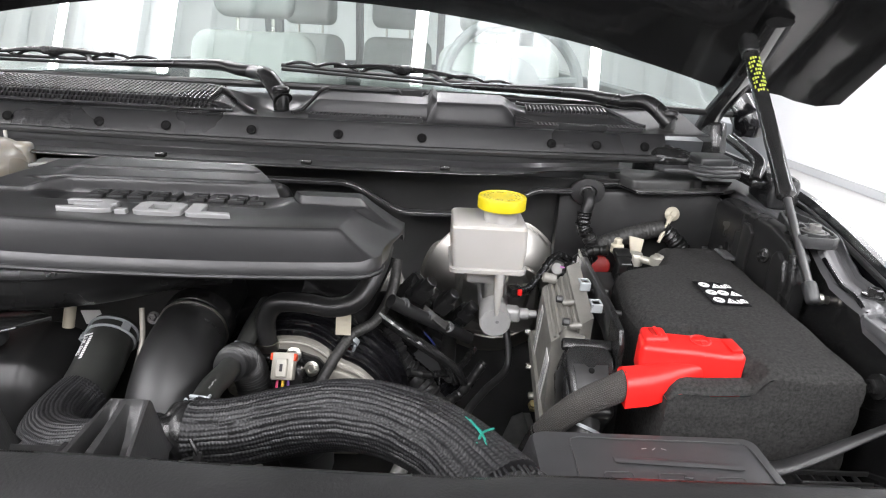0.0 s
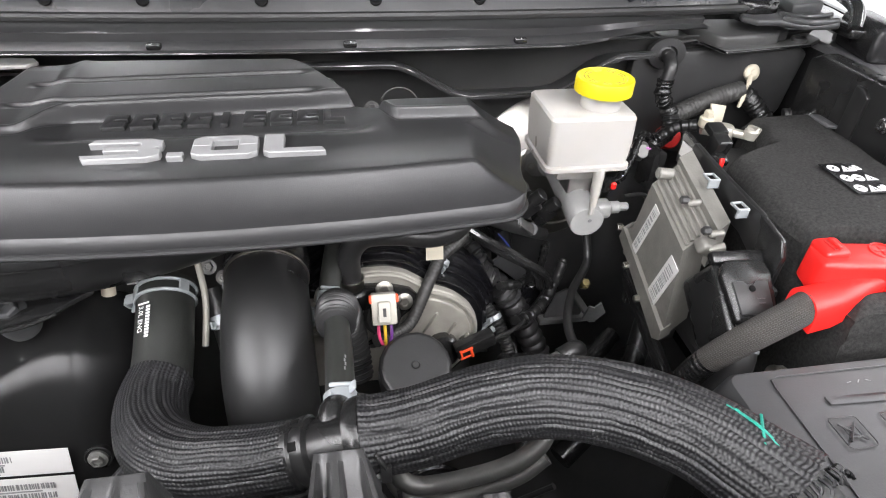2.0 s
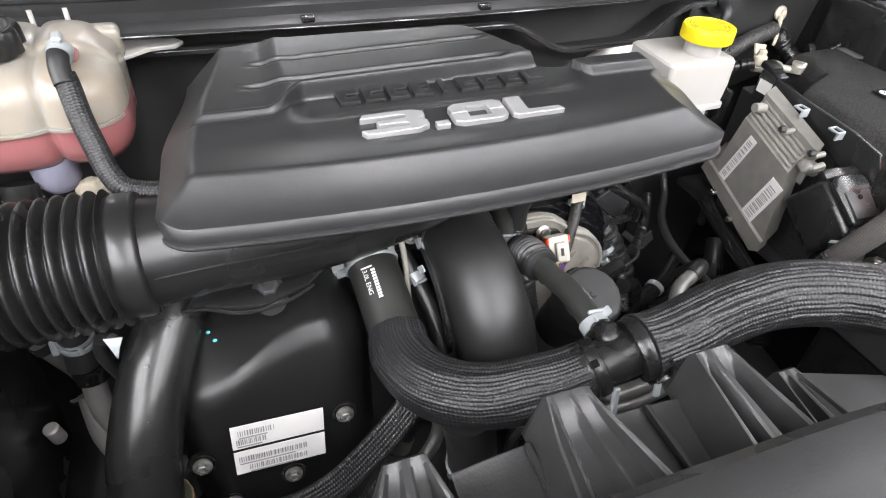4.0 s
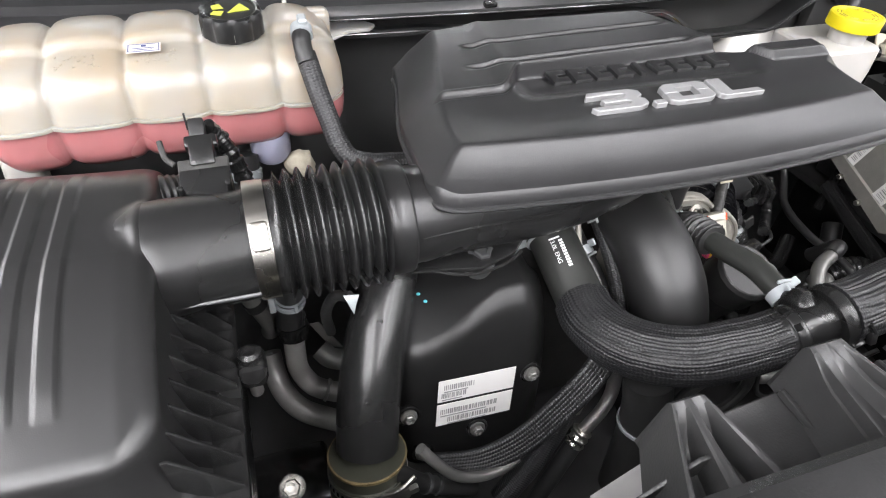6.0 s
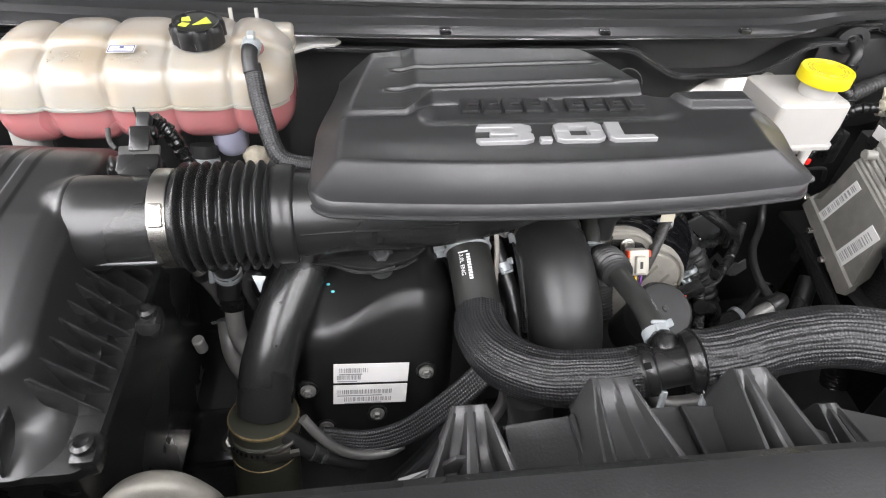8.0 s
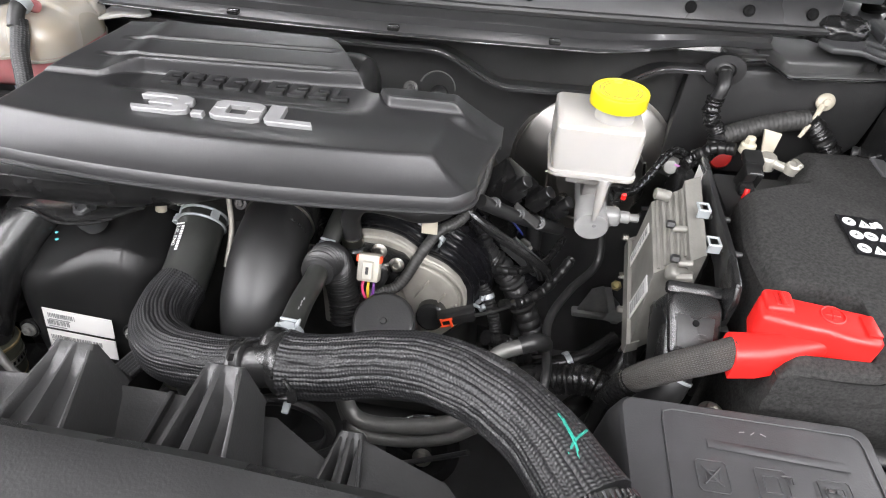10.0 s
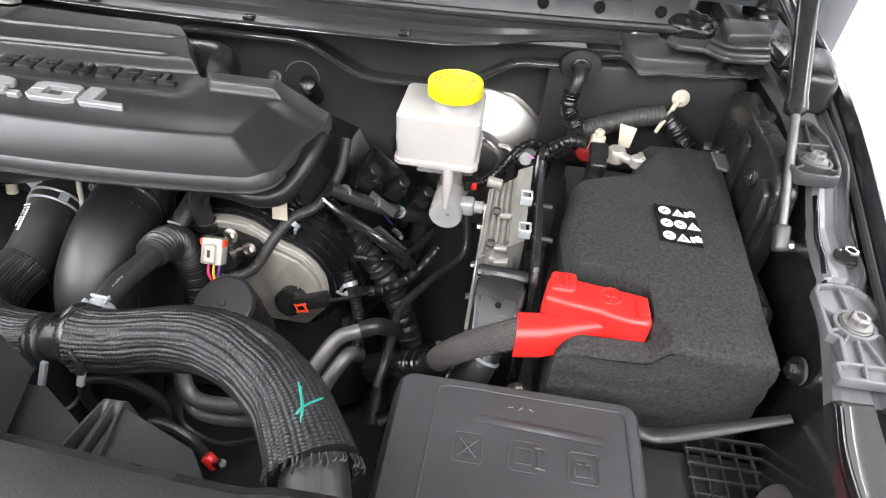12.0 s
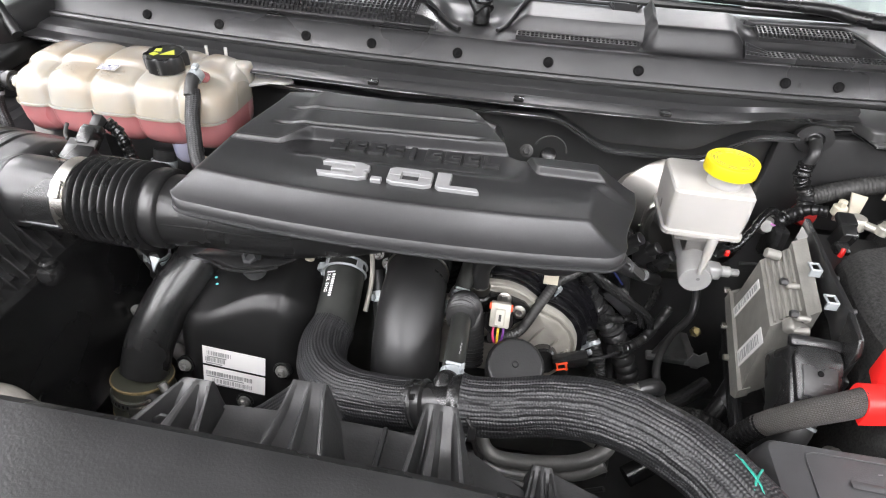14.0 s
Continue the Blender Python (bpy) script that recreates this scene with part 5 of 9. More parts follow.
part("cap_face", lathe([(0.0200, 0.0196), (0.0200, 0.0200), (0, 0.0202)], 40, capm), PLASTIC, bc, "flat cap top")
for poly in ([(-0.002, -0.008), (0.016, -0.004), (0.009, 0.009)], [(-0.016, -0.009), (-0.008, -0.012), (-0.005, -0.005), (-0.013, -0.003)], [(-0.014, 0.0), (-0.005, 0.001), (-0.008, 0.010), (-0.015, 0.007)]):
    part("warning_mark", prism(poly, 0.0006, 0, capm @ Matrix.Translation((0, 0, 0.0204))), LIME, bc, "yellow warning symbol")
part("label", sheet(lambda u, v: Vector((-0.712 + 0.026 * u, 0.707 + 0.013 * v, 1.3788 + 0.0018 * v)), 2, 2, 0.0004), LABEL, bottle, "small white and blue label")
for lx, ly, lw, lh in ((-0.699, 0.7082, 0.024, 0.0008), (-0.699, 0.7190, 0.024, 0.0008), (-0.7108, 0.7135, 0.0008, 0.011), (-0.6872, 0.7135, 0.0008, 0.011), (-0.699, 0.7162, 0.004, 0.003), (-0.699, 0.7128, 0.017, 0.0008), (-0.699, 0.7105, 0.014, 0.0008)):
    part("print_bar", box(lw, lh, 0.0004, 0, 1, pose(lx, ly, 1.3794 + 0.138 * (ly - 0.7135) + 0.0003, 7.8)), BLUEINK, bottle)
part("level_block", box(0.05, 0.022, 0.03, 0.006, 3, pose(-0.560, 0.778, 1.365, 0, 0, 0)), BOTTLE, bottle)
for tx in (-0.815, -0.775):
    part("tab", box(0.012, 0.02, 0.008, 0.003, 2, Matrix.Translation((tx, 0.80, 1.362))), BOTTLE, bottle)
for tx in (-0.603, -0.575):
    part("pin", tube([(tx, 0.79, 1.372), (tx, 0.792, 1.392)], 0.0022, 8, 2), WHITEP, bottle)
part("mounting_tab", prism([(-0.54, 0.765), (-0.515, 0.785), (-0.492, 0.787), (-0.484, 0.797), (-0.492, 0.808), (-0.52, 0.812), (-0.545, 0.812)], 0.004, 0.001, Matrix.Translation((0, 0, 1.349))), WHITEP, bottle)
part("nipple", tube([(-0.567, 0.716, 1.379), (-0.569, 0.706, 1.386)], 0.0070, 14, 3), COOLANT, bottle, "pink stained hose nipple")
part("side_port", tube([(-0.828, 0.712, 1.345), (-0.852, 0.713, 1.345)], 0.009, 14, 2), IVORY, bottle)
part("foot", box(0.030, 0.030, 0.060, 0.006, 3, pose(-0.822, 0.715, 1.285, 0, 8, 0)), WHITEP, bottle, "bluish white moulded foot")
rnd = random.Random(5)
for k in range(70):
    sx, sy = rnd.uniform(-0.77, -0.675), rnd.uniform(0.690, 0.712)
    part("print_fleck", box(rnd.uniform(0.0008, 0.0018), 0.0008, 0.0006, 0, 1, Matrix.Translation((sx, sy, 1.3752 + 0.12 * (sy - 0.69)))), FLECK, bottle) if abs(((sx + 0.838) / 0.302 * 5) % 1 - 0.5) < 0.33 else None
ch = thing("coolant_hose", "black braided coolant hose running down from bottle", "hose", (-0.56, 0.66, 1.3))
part("sleeve", braided([(-0.571, 0.688, 1.374), (-0.569, 0.682, 1.365), (-0.565, 0.665, 1.346), (-0.560, 0.652, 1.327), (-0.555, 0.641, 1.310), (-0.547, 0.632, 1.299), (-0.531, 0.628, 1.294), (-0.512, 0.625, 1.293), (-0.48, 0.622, 1.292), (-0.44, 0.62, 1.290)], 0.0088, 16, 0.0003, 0.0, 3, 0.003), SLEEVE2, ch)
part("hose_end", tube([(-0.570, 0.706, 1.387), (-0.5715, 0.697, 1.386), (-0.572, 0.689, 1.379), (-0.5705, 0.680, 1.369)], 0.0080, 16, 5), RUBBER, ch, "bare black hose end with white print")
part("clamp", fuse(lathe([(0.0082, -0.005), (0.0094, -0.005), (0.0094, 0.005), (0.0082, 0.005)], 20, aim((-0.5705, 0.702, 1.3868), (-0.572, 0.69, 1.382))), box(0.008, 0.010, 0.006, 0.0015, 1, pose(-0.569, 0.702, 1.398, 20))), CLAMP, ch, "pale spring clamp")
for k in range(3):
    part("print_bar", box(0.0015, 0.007, 0.0004, 0, 1, pose(-0.5735 + 0.0025 * k, 0.6895, 1.3868, 38)), GREYC, ch)
hs = thing("overflow_hose", "black plastic elbow with braided hose on coolant bottle", "hose", (-0.86, 0.71, 1.34))
part("elbow", tube([(-0.843, 0.713, 1.345), (-0.860, 0.713, 1.346), (-0.872, 0.711, 1.342), (-0.878, 0.708, 1.330)], [0.0098, 0.0098, 0.0092, 0.0086], 16, 5), PLASTIC, hs)
part("elbow_rib", fuse(*[lathe([(0.0096, -0.001), (0.0112, -0.001), (0.0112, 0.001), (0.0096, 0.001)], 18, aim((-0.856 - 0.005 * k, 0.713, 1.3455), (-0.90, 0.713, 1.346))) for k in range(2)]), PLASTIC, hs)
part("collar", lathe([(0.010, -0.004), (0.0135, -0.003), (0.0135, 0.003), (0.010, 0.004)], 18, aim((-0.850, 0.713, 1.345), (-0.80, 0.713, 1.345))), PLASTIC, hs)
part("clamp", lathe([(0.0084, -0.0025), (0.0100, -0.0025), (0.0100, 0.0025), (0.0084, 0.0025)], 18, aim((-0.8785, 0.707, 1.327), (-0.878, 0.700, 1.30))), CLAMP, hs, "dull metal clamp")
part("pipe", braided([(-0.8785, 0.708, 1.332), (-0.877, 0.701, 1.312), (-0.868, 0.692, 1.285), (-0.862, 0.685, 1.25), (-0.862, 0.68, 1.18)], 0.0084, 16, 0.0003, 0.0, 3, 0.003), SLEEVE2, hs, "black braided hose")


# ---- charge pipe on the turbo side ----
cp = thing("charge_pipe", "black plastic charge pipe with clamped rubber hose", "pipe", (-0.57, 0.47, 1.05))
part("pipe", tube([(-0.512, 0.60, 1.235), (-0.530, 0.565, 1.215), (-0.553, 0.522, 1.180), (-0.570, 0.487, 1.140), (-0.578, 0.465, 1.100)], [0.0245, 0.0262, 0.0280, 0.0284, 0.0280], 28, 8), PLASTIC, cp)
hd = aim((-0.579, 0.462, 1.098), (-0.583, 0.445, 1.03))
part("rubber_hose", lathe([(0.0315, 0.0), (0.0345, 0.0005), (0.035, 0.012), (0.0345, 0.016), (0.036, 0.018), (0.035, 0.06), (0.035, 0.14), (0.034, 0.2)], 32, hd), OLIVE, cp, "grey-black rubber coupling hose")
cl = part("worm_clamp", lathe([(0.0355, 0.018), (0.0368, 0.018), (0.0368, 0.028), (0.0355, 0.028)], 36, hd), STEEL, cp, "steel worm drive clamp")
part("screw_housing", fuse(box(0.024, 0.009, 0.012, 0.0025, 2, pose(-0.562, 0.4215, 1.0835, -20, 0, 8)), cyl(0.0042, 0.014, 0.0008, 6, aim((-0.549, 0.4225, 1.083), (-0.53, 0.425, 1.084))), tube([(-0.575, 0.4225, 1.087), (-0.560, 0.419, 1.096), (-0.545, 0.4235, 1.104)], 0.0022, 8, 5)), STEEL, cl, "bright screw housing")
for ang in range(0, 360, 9):
    part("slot", box(0.0010, 0.0026, 0.0045, 0, 1, hd @ pose(0, 0, 0, 0, 0, ang) @ Matrix.Translation((0.0366, 0, 0.023))), HOLE, cl)
part("edge_band", lathe([(0.0342, 0.0005), (0.0356, 0.001), (0.0360, 0.0025), (0.0356, 0.004), (0.0342, 0.0045)], 64, hd, lambda a, i: 1 + (0.010 * (0.5 + 0.5 * math.cos(40 * a)) if 1 <= i <= 3 else 0)), BRASSY, cp, "brassy braided hose edge")
part("lower_band", lathe([(0.0352, 0.046), (0.0360, 0.0465), (0.0360, 0.0475), (0.0352, 0.048)], 48, hd), BRASSY, cp)

# ---- heat shield with labels ----
sh = thing("turbo_shield", "moulded black heat shield with two barcode labels", "heat shield", (-0.46, 0.52, 1.05))


def shield(u, v):
    """Faceted shell: an upright face up to a fold that climbs to one side, a sloping crown above it, sides turned back in a wide round."""
    s = 2 * u - 1
    turn = max(0.0, (abs(s) - 0.52) / 0.48)
    half = 0.094 - 0.012 * smooth(0.6, 1.0, v)
    x = -0.4635 + half * (s if turn == 0 else math.copysign(0.52 + 0.48 * math.sin(turn * math.pi / 2) * 0.72 + 0.48 * 0.28 * turn, s))
    fold = 1.166 + 0.038 * smooth(-0.530, -0.425, x) - 0.022 * smooth(-0.415, -0.375, x)
    ahead = 0.4985 + 0.022 * smooth(-0.505, -0.425, x)
    k = min(v / 0.58, 1.0)
    y, z = 0.478 + (ahead - 0.478) * (0.28 * k + 0.72 * k ** 4), 1.012 + (fold - 1.012) * k
    if v > 0.52:
        w = smooth(0.52, 0.64, v) * (v - 0.52) / 0.48
        y += (0.612 - y) * w
        z += (1.224 - z) * w - 0.060 * smooth(0.86, 1.0, v) ** 2
    back = 0.056 * (1 - math.cos(turn * math.pi / 2))
    crown = smooth(0.45, 0.75, v)
    return Vector((x, y + back * (1 - 0.35 * crown), z - back * 0.8 * crown))


shp = part("shell", sheet(shield, 96, 96, 0.003), SHELL, sh, "", 70)
LN = axes((-0.5045, 0.4880, 1.1415), (0.0775, 0, -0.0060), (0.002, 0.011, 0.057))
for oy, hh, bars in ((-0.0275, 0.0265, ((0.006, 0.016, 0.030), (0.004, 0.006, 0.026))), (-0.0585, 0.0275, ((0.004, 0.016, 0.06), (0.012, 0.005, 0.05)))):
    lb = part("label", box(0.079, hh, 0.0006, 0, m=LN @ Matrix.Translation((0.0395, oy + hh / 2, 0.0018))), LABEL, sh, "white paper barcode label")
    for bx, by, bw in bars:
        rnd = random.Random(int(by * 1e4))
        x = bx
        while x < bx + bw:
            w = rnd.choice((0.0005, 0.0008, 0.0012))
            part("print_bar", box(w, 0.0062, 0.0004, 0, m=LN @ Matrix.Translation((x, oy + by + 0.002, 0.0024))), GREYINK, lb)
            x += w + rnd.choice((0.0006, 0.001, 0.0014))
        part("print_bar", box(bw * 0.8, 0.0013, 0.0004, 0, m=LN @ Matrix.Translation((bx + bw * 0.4, oy + by - 0.0035, 0.0024))), GREYINK, lb)
for p in ((-0.407, 0.4870, 1.117), (-0.534, 0.4840, 1.102), (-0.462, 0.4790, 1.055), (-0.520, 0.478, 1.037)):
    pd = part("bolt_recess", lathe([(0.011, -0.004), (0.0115, 0.0012), (0.0105, 0.0018), (0.009, -0.001), (0, -0.001)], 20, aim(p, (p[0], p[1] - 0.4, p[2] + 0.1))), PLASTIC, sh)
    part("bolt", hexbolt((p[0], p[1] - 0.002, p[2]), (p[0], p[1] - 0.4, p[2] + 0.1), 0.0055), DULL, pd)
for p in (shield(0.262, 0.735), shield(0.290, 0.700)):
    part("paint_dot", lathe([(0.0020, 0), (0.0014, 0.0006), (0, 0.0007)], 10, Matrix.Translation((p[0], p[1] - 0.0004, p[2] + 0.0008))), CYAN, sh)

# ---- crossover pipe ----
xp = thing("crossover_pipe", "large bent black plastic air pipe", "pipe", (-0.26, 0.5, 1.1))
part("pipe", tube([(-0.266, 0.690, 1.222), (-0.264, 0.640, 1.220), (-0.262, 0.590, 1.216), (-0.260, 0.545, 1.205), (-0.258, 0.508, 1.180), (-0.256, 0.486, 1.140), (-0.254, 0.478, 1.085), (-0.253, 0.480, 1.02)], [0.034, 0.035, 0.037, 0.0385, 0.0395, 0.0390, 0.0375, 0.035], 40, 10), PIPEP, xp)
part("clamp_ring", lathe([(0.0345, -0.0012), (0.0388, -0.0010), (0.0388, 0.0010), (0.0345, 0.0012)], 44, aim((-0.2620, 0.590, 1.2160), (-0.262, 0.3, 1.175))), STEEL, xp, "thin steel retaining ring")
part("collar", lathe([(0.0350, -0.012), (0.0395, -0.010), (0.0400, 0.004), (0.0385, 0.010), (0.0350, 0.012)], 40, aim((-0.2626, 0.606, 1.2172), (-0.262, 0.3, 1.185))), PLASTIC, xp)
for ang in (20, 34, 48):
    part("grip_nub", box(0.0015, 0.006, 0.0025, 0.0005, 1, aim((-0.2615, 0.572, 1.2125), (-0.262, 0.3, 1.165)) @ pose(0, 0, 0, 0, 0, ang) @ Matrix.Translation((0.0380, 0, 0))), PLASTIC, xp)

# ---- upper radiator hose ----
rh = thing("radiator_hose", "thick radiator hose in black braided sleeve", "hose", (-0.2, 0.4, 1.2))
part("plain_hose", tube([(-0.354, 0.600, 1.208), (-0.352, 0.575, 1.199), (-0.3495, 0.535, 1.182), (-0.3485, 0.500, 1.171)], 0.0245, 28, 8), HOSE, rh, "grey-black rubber hose with white print")
part("sleeve", braided([(-0.3485, 0.514, 1.1745), (-0.3505, 0.492, 1.1735), (-0.3430, 0.459, 1.1775), (-0.3250, 0.433, 1.1840), (-0.2980, 0.415, 1.1920), (-0.2700, 0.407, 1.2000), (-0.2430, 0.402, 1.2070), (-0.2260, 0.400, 1.2125)], [0.0262, 0.0268, 0.0266, 0.0262, 0.0256, 0.0252, 0.0242, 0.0236], 50, 0.0006, 0.0014, seed=3.0), SLEEVE, rh, "black braided sleeve", 60)
CA, CB = Vector((-0.236, 0.4012, 1.2095)), Vector((-0.170, 0.396, 1.2335))
CD = (CB - CA).normalized()
coupling = part("coupling", fuse(tube([CA, CA.lerp(CB, 0.5), CB], 0.0195, 32, 4), lathe([(0.0195, -0.010), (0.0232, -0.009), (0.0238, -0.002), (0.0225, 0.000), (0.0238, 0.002), (0.0238, 0.009), (0.0205, 0.011)], 32, aim(CA + CD * 0.014, CB)),
     lathe([(0.0200, -0.007), (0.0262, -0.006), (0.0272, -0.002), (0.0272, 0.004), (0.0258, 0.006), (0.0200, 0.007)], 36, aim(CB - CD * 0.012, CB))), PLASTIC, rh, "black plastic quick connector")
part("branch_port", tube([CA.lerp(CB, 0.52), CA.lerp(CB, 0.52) + Vector((0.001, 0.016, 0.012)), Vector((-0.1968, 0.428, 1.2190))], [0.0118, 0.0112, 0.0106], 20, 4), PLASTIC, coupling)
for ang in (200, 235, 270, 305, 340):
    part("lock_lug", box(0.006, 0.004, 0.011, 0.001, 2, aim(CB - CD * 0.010, CB) @ pose(0, 0, 0, 0, 0, ang) @ Matrix.Translation((0.0278, 0, 0.002))), PLASTIC, coupling)
for ang in (25, 70, 115):
    part("window", box(0.0015, 0.006, 0.006, 0.0005, 1, aim(CA + CD * 0.014, CB) @ pose(0, 0, 0, 0, 0, ang) @ Matrix.Translation((0.0234, 0, 0.003))), HOLE, coupling)
part("retainer", fuse(tube([CB - CD * 0.006 + Vector((0, -0.024, 0.012)), CB + Vector((0.001, -0.028, 0.000)), CB + Vector((-0.001, -0.022, -0.016))], 0.0018, 8, 5), box(0.007, 0.005, 0.012, 0.001, 2, pose(CB.x + 0.001, CB.y - 0.0285, CB.z - 0.004, -20, 0, 0))), PLASTIC, coupling, "black wire retainer")
part("sleeve", braided([(-0.182, 0.3965, 1.2290), (-0.172, 0.3965, 1.2300), (-0.145, 0.397, 1.2330), (-0.105, 0.399, 1.2435), (-0.060, 0.391, 1.2580), (-0.018, 0.371, 1.2665), (0.018, 0.343, 1.2690), (0.041, 0.313, 1.2690), (0.051, 0.297, 1.2675)], [0.0285, 0.0262, 0.0262, 0.0266, 0.0266, 0.0264, 0.0266, 0.0280, 0.0308], 44, 0.0008, 0.0014, seed=8.0), SLEEVE, rh, "black braided sleeve with teal paint mark", 60)
fray = random.Random(11)
E1 = aim((0.051, 0.297, 1.2675), (0.0600, 0.271, 1.2600))
frays = []
for k in range(46):
    a = 2 * math.pi * k / 46 + fray.uniform(-0.05, 0.05)
    r0, r1, l = 0.0305, 0.0315 + fray.uniform(-0.001, 0.002), fray.uniform(0.002, 0.007)
    frays.append(tube([E1 @ Vector((r0 * math.cos(a), r0 * math.sin(a), -0.003)), E1 @ Vector((r1 * math.cos(a), r1 * math.sin(a), l * 0.5)), E1 @ Vector(((r1 - 0.001) * math.cos(a + 0.06), (r1 - 0.001) * math.sin(a + 0.06), l))], 0.0011, 5, 2))
part("frayed_edge", fuse(*frays), SLEEVE2, rh, "frayed ends of the braided sleeve")
part("hose_end", tube([(0.041, 0.313, 1.269), (0.051, 0.297, 1.2675), (0.060, 0.270, 1.2590), (0.067, 0.235, 1.2440), (0.072, 0.19, 1.222)], 0.0228, 28, 8), HOSE, rh, "bare rubber hose end with white print")
HM = axes((0.0615, 0.2620, 1.2795), (-0.007, 0.028, 0.010), (-0.028, -0.007, 0.0))
lettering("date_print", "05/19/20", 0.0072, HM, WHITEINK, rh, "faded white date print")
part("print_bar", box(0.010, 0.0030, 0.0003, 0, m=HM @ Matrix.Translation((-0.028, 0, 0))), GREYC, rh)
part("blue_dot", lathe([(0.0013, 0), (0.0009, 0.0004), (0, 0.0005)], 10, HM @ Matrix.Translation((-0.012, 0.010, -0.0018))), mat("blue_paint_dot", (0.02, 0.12, 0.5), 0.5), rh)
PM = axes((-0.3612, 0.5490, 1.2128), (0.0020, -0.045, -0.0200), (0.045, 0.004, 0.022))
lettering("hose_print", "3.0L ENG", 0.0062, PM @ Matrix.Translation((-0.002, -0.0040, -0.0004)), WHITEINK, rh, "white print on rubber hose")
for k in range(10):
    part("print_bar", box(0.0021, 0.0040, 0.0003, 0, m=PM @ Matrix.Translation((-0.012 + 0.0030 * k, 0.0040, 0.0004))), WHITEINK, rh)
part("hose_mark", box(0.0016, 0.011, 0.0003, 0, m=PM @ Matrix.Translation((-0.016, -0.001, 0.0003))), WHITEINK, rh)
for p in ((-0.214, 0.372, 1.205), (-0.176, 0.372, 1.214)):
    part("strap_tail", box(0.006, 0.004, 0.024, 0.001, 1, pose(*p, -25, 12, 0)), CLAMP, rh, "pale strap tail")


def wire_clamp(p, q, r, parent, ear=180.0):
    """A spring clamp: two slim rings joined by bridges, with a folded ear."""
    m = aim(p, q)
    bm = fuse(*[tube([m @ Vector((r * math.cos(a), r * math.sin(a), z)) for a in np.linspace(0, 2 * math.pi, 25)], 0.0017, 8, 2) for z in (0.0, 0.011)])
    for a in (40, 150, 260):
        bm = fuse(bm, box(0.0024, 0.010, 0.012, 0.0008, 1, m @ pose(0, 0, 0, 0, 0, a) @ Matrix.Translation((r, 0, 0.0055))))
    e = m @ pose(0, 0, 0, 0, 0, ear)
    bm = fuse(bm, box(0.012, 0.0022, 0.010, 0.0008, 1, e @ Matrix.Translation((r + 0.005, 0.005, 0.006))), box(0.012, 0.0022, 0.010, 0.0008, 1, e @ Matrix.Translation((r + 0.005, -0.005, 0.002))), box(0.0022, 0.012, 0.008, 0.0008, 1, e @ Matrix.Translation((r + 0.011, 0, 0.004))))
    return part("spring_clamp", bm, CLAMP, parent, "white coated spring clamp")


wire_clamp((-0.3535, 0.594, 1.2062), (-0.352, 0.570, 1.1965), 0.0254, rh, 195.0)

# ---- brake booster, master cylinder, reservoir ----
bo = thing("brake_booster", "plated steel vacuum brake booster on firewall", "brake booster", (0.094, 0.86, 1.2))
BM = aim((0.101, 0.862, 1.170), (0.101, 0.0, 1.237)) @ Matrix.Diagonal((0.95, 0.95, 1, 1))
part("shell", lathe([(0.0, -0.03), (0.120, -0.03), (0.1225, -0.020), (0.1220, -0.006), (0.1200, -0.002), (0.1195, 0.003), (0.1165, 0.0055), (0.1160, 0.0095), (0.1120, 0.0125), (0.064, 0.0325), (0.061, 0.036), (0.058, 0.044), (0.052, 0.047), (0.0, 0.048)], 96, BM), PLATED, bo, "bright plated booster shell", 22)
part("rim", lathe([(0.1215, -0.018), (0.1275, -0.016), (0.1285, -0.012), (0.1270, -0.009), (0.1215, -0.008)], 72, BM), STEEL, bo)
for a in (0.25, 2.6, 3.9, 5.6):
    part("stud", hexbolt(BM @ Vector((0.052 * math.cos(a), 0.052 * math.sin(a), 0.052)), BM @ Vector((0.052 * math.cos(a), 0.052 * math.sin(a), 0.3)), 0.006), STEEL, bo)
part("pressed_pad", loft([[BM @ Vector((px, py, h)) for px, py, _ in rrect(-0.064, 0.072, -0.070, 0.045, 0, 0.026, 8)] for h in (0.026, 0.037)] + [[BM @ Vector((px, py, 0.040)) for px, py, _ in rrect(-0.061, 0.069, -0.067, 0.042, 0, 0.024, 8)]]), PLATED, bo, "pressed pad round the cylinder", 30)
part("outer_step", lathe([(0.1195, 0.000), (0.1218, 0.0015), (0.1218, 0.0045), (0.1190, 0.0055)], 72, BM), STEEL, bo)
part("edge_bracket", tube([BM @ Vector(p) for p in ((0.070, 0.030, 0.038), (0.078, -0.02, 0.036), (0.060, -0.060, 0.036), (0.020, -0.080, 0.035), (-0.030, -0.075, 0.036), (-0.060, -0.045, 0.040), (-0.066, 0.0, 0.040))], 0.0025, 8, 8), STEEL, bo)

mc = thing("master_cylinder", "cast aluminium brake master cylinder", "brake cylinder", (0.09, 0.74, 1.2))
MM = aim((0.093, 0.815, 1.207), (0.088, 0.676, 1.196))
part("barrel", lathe([(0.026, 0.0), (0.026, 0.012), (0.0205, 0.016), (0.0205, 0.085), (0.0195, 0.10), (0.0205, 0.1385), (0.0195, 0.1405), (0.0, 0.1405)], 32, MM), ALUM, mc, "", 30)
part("flange", prism([(-0.042, -0.012), (-0.03, -0.024), (0.03, -0.024), (0.042, -0.012), (0.042, 0.012), (0.03, 0.024), (-0.03, 0.024), (-0.042, 0.012)], 0.010, 0.002, MM), ALU, mc)
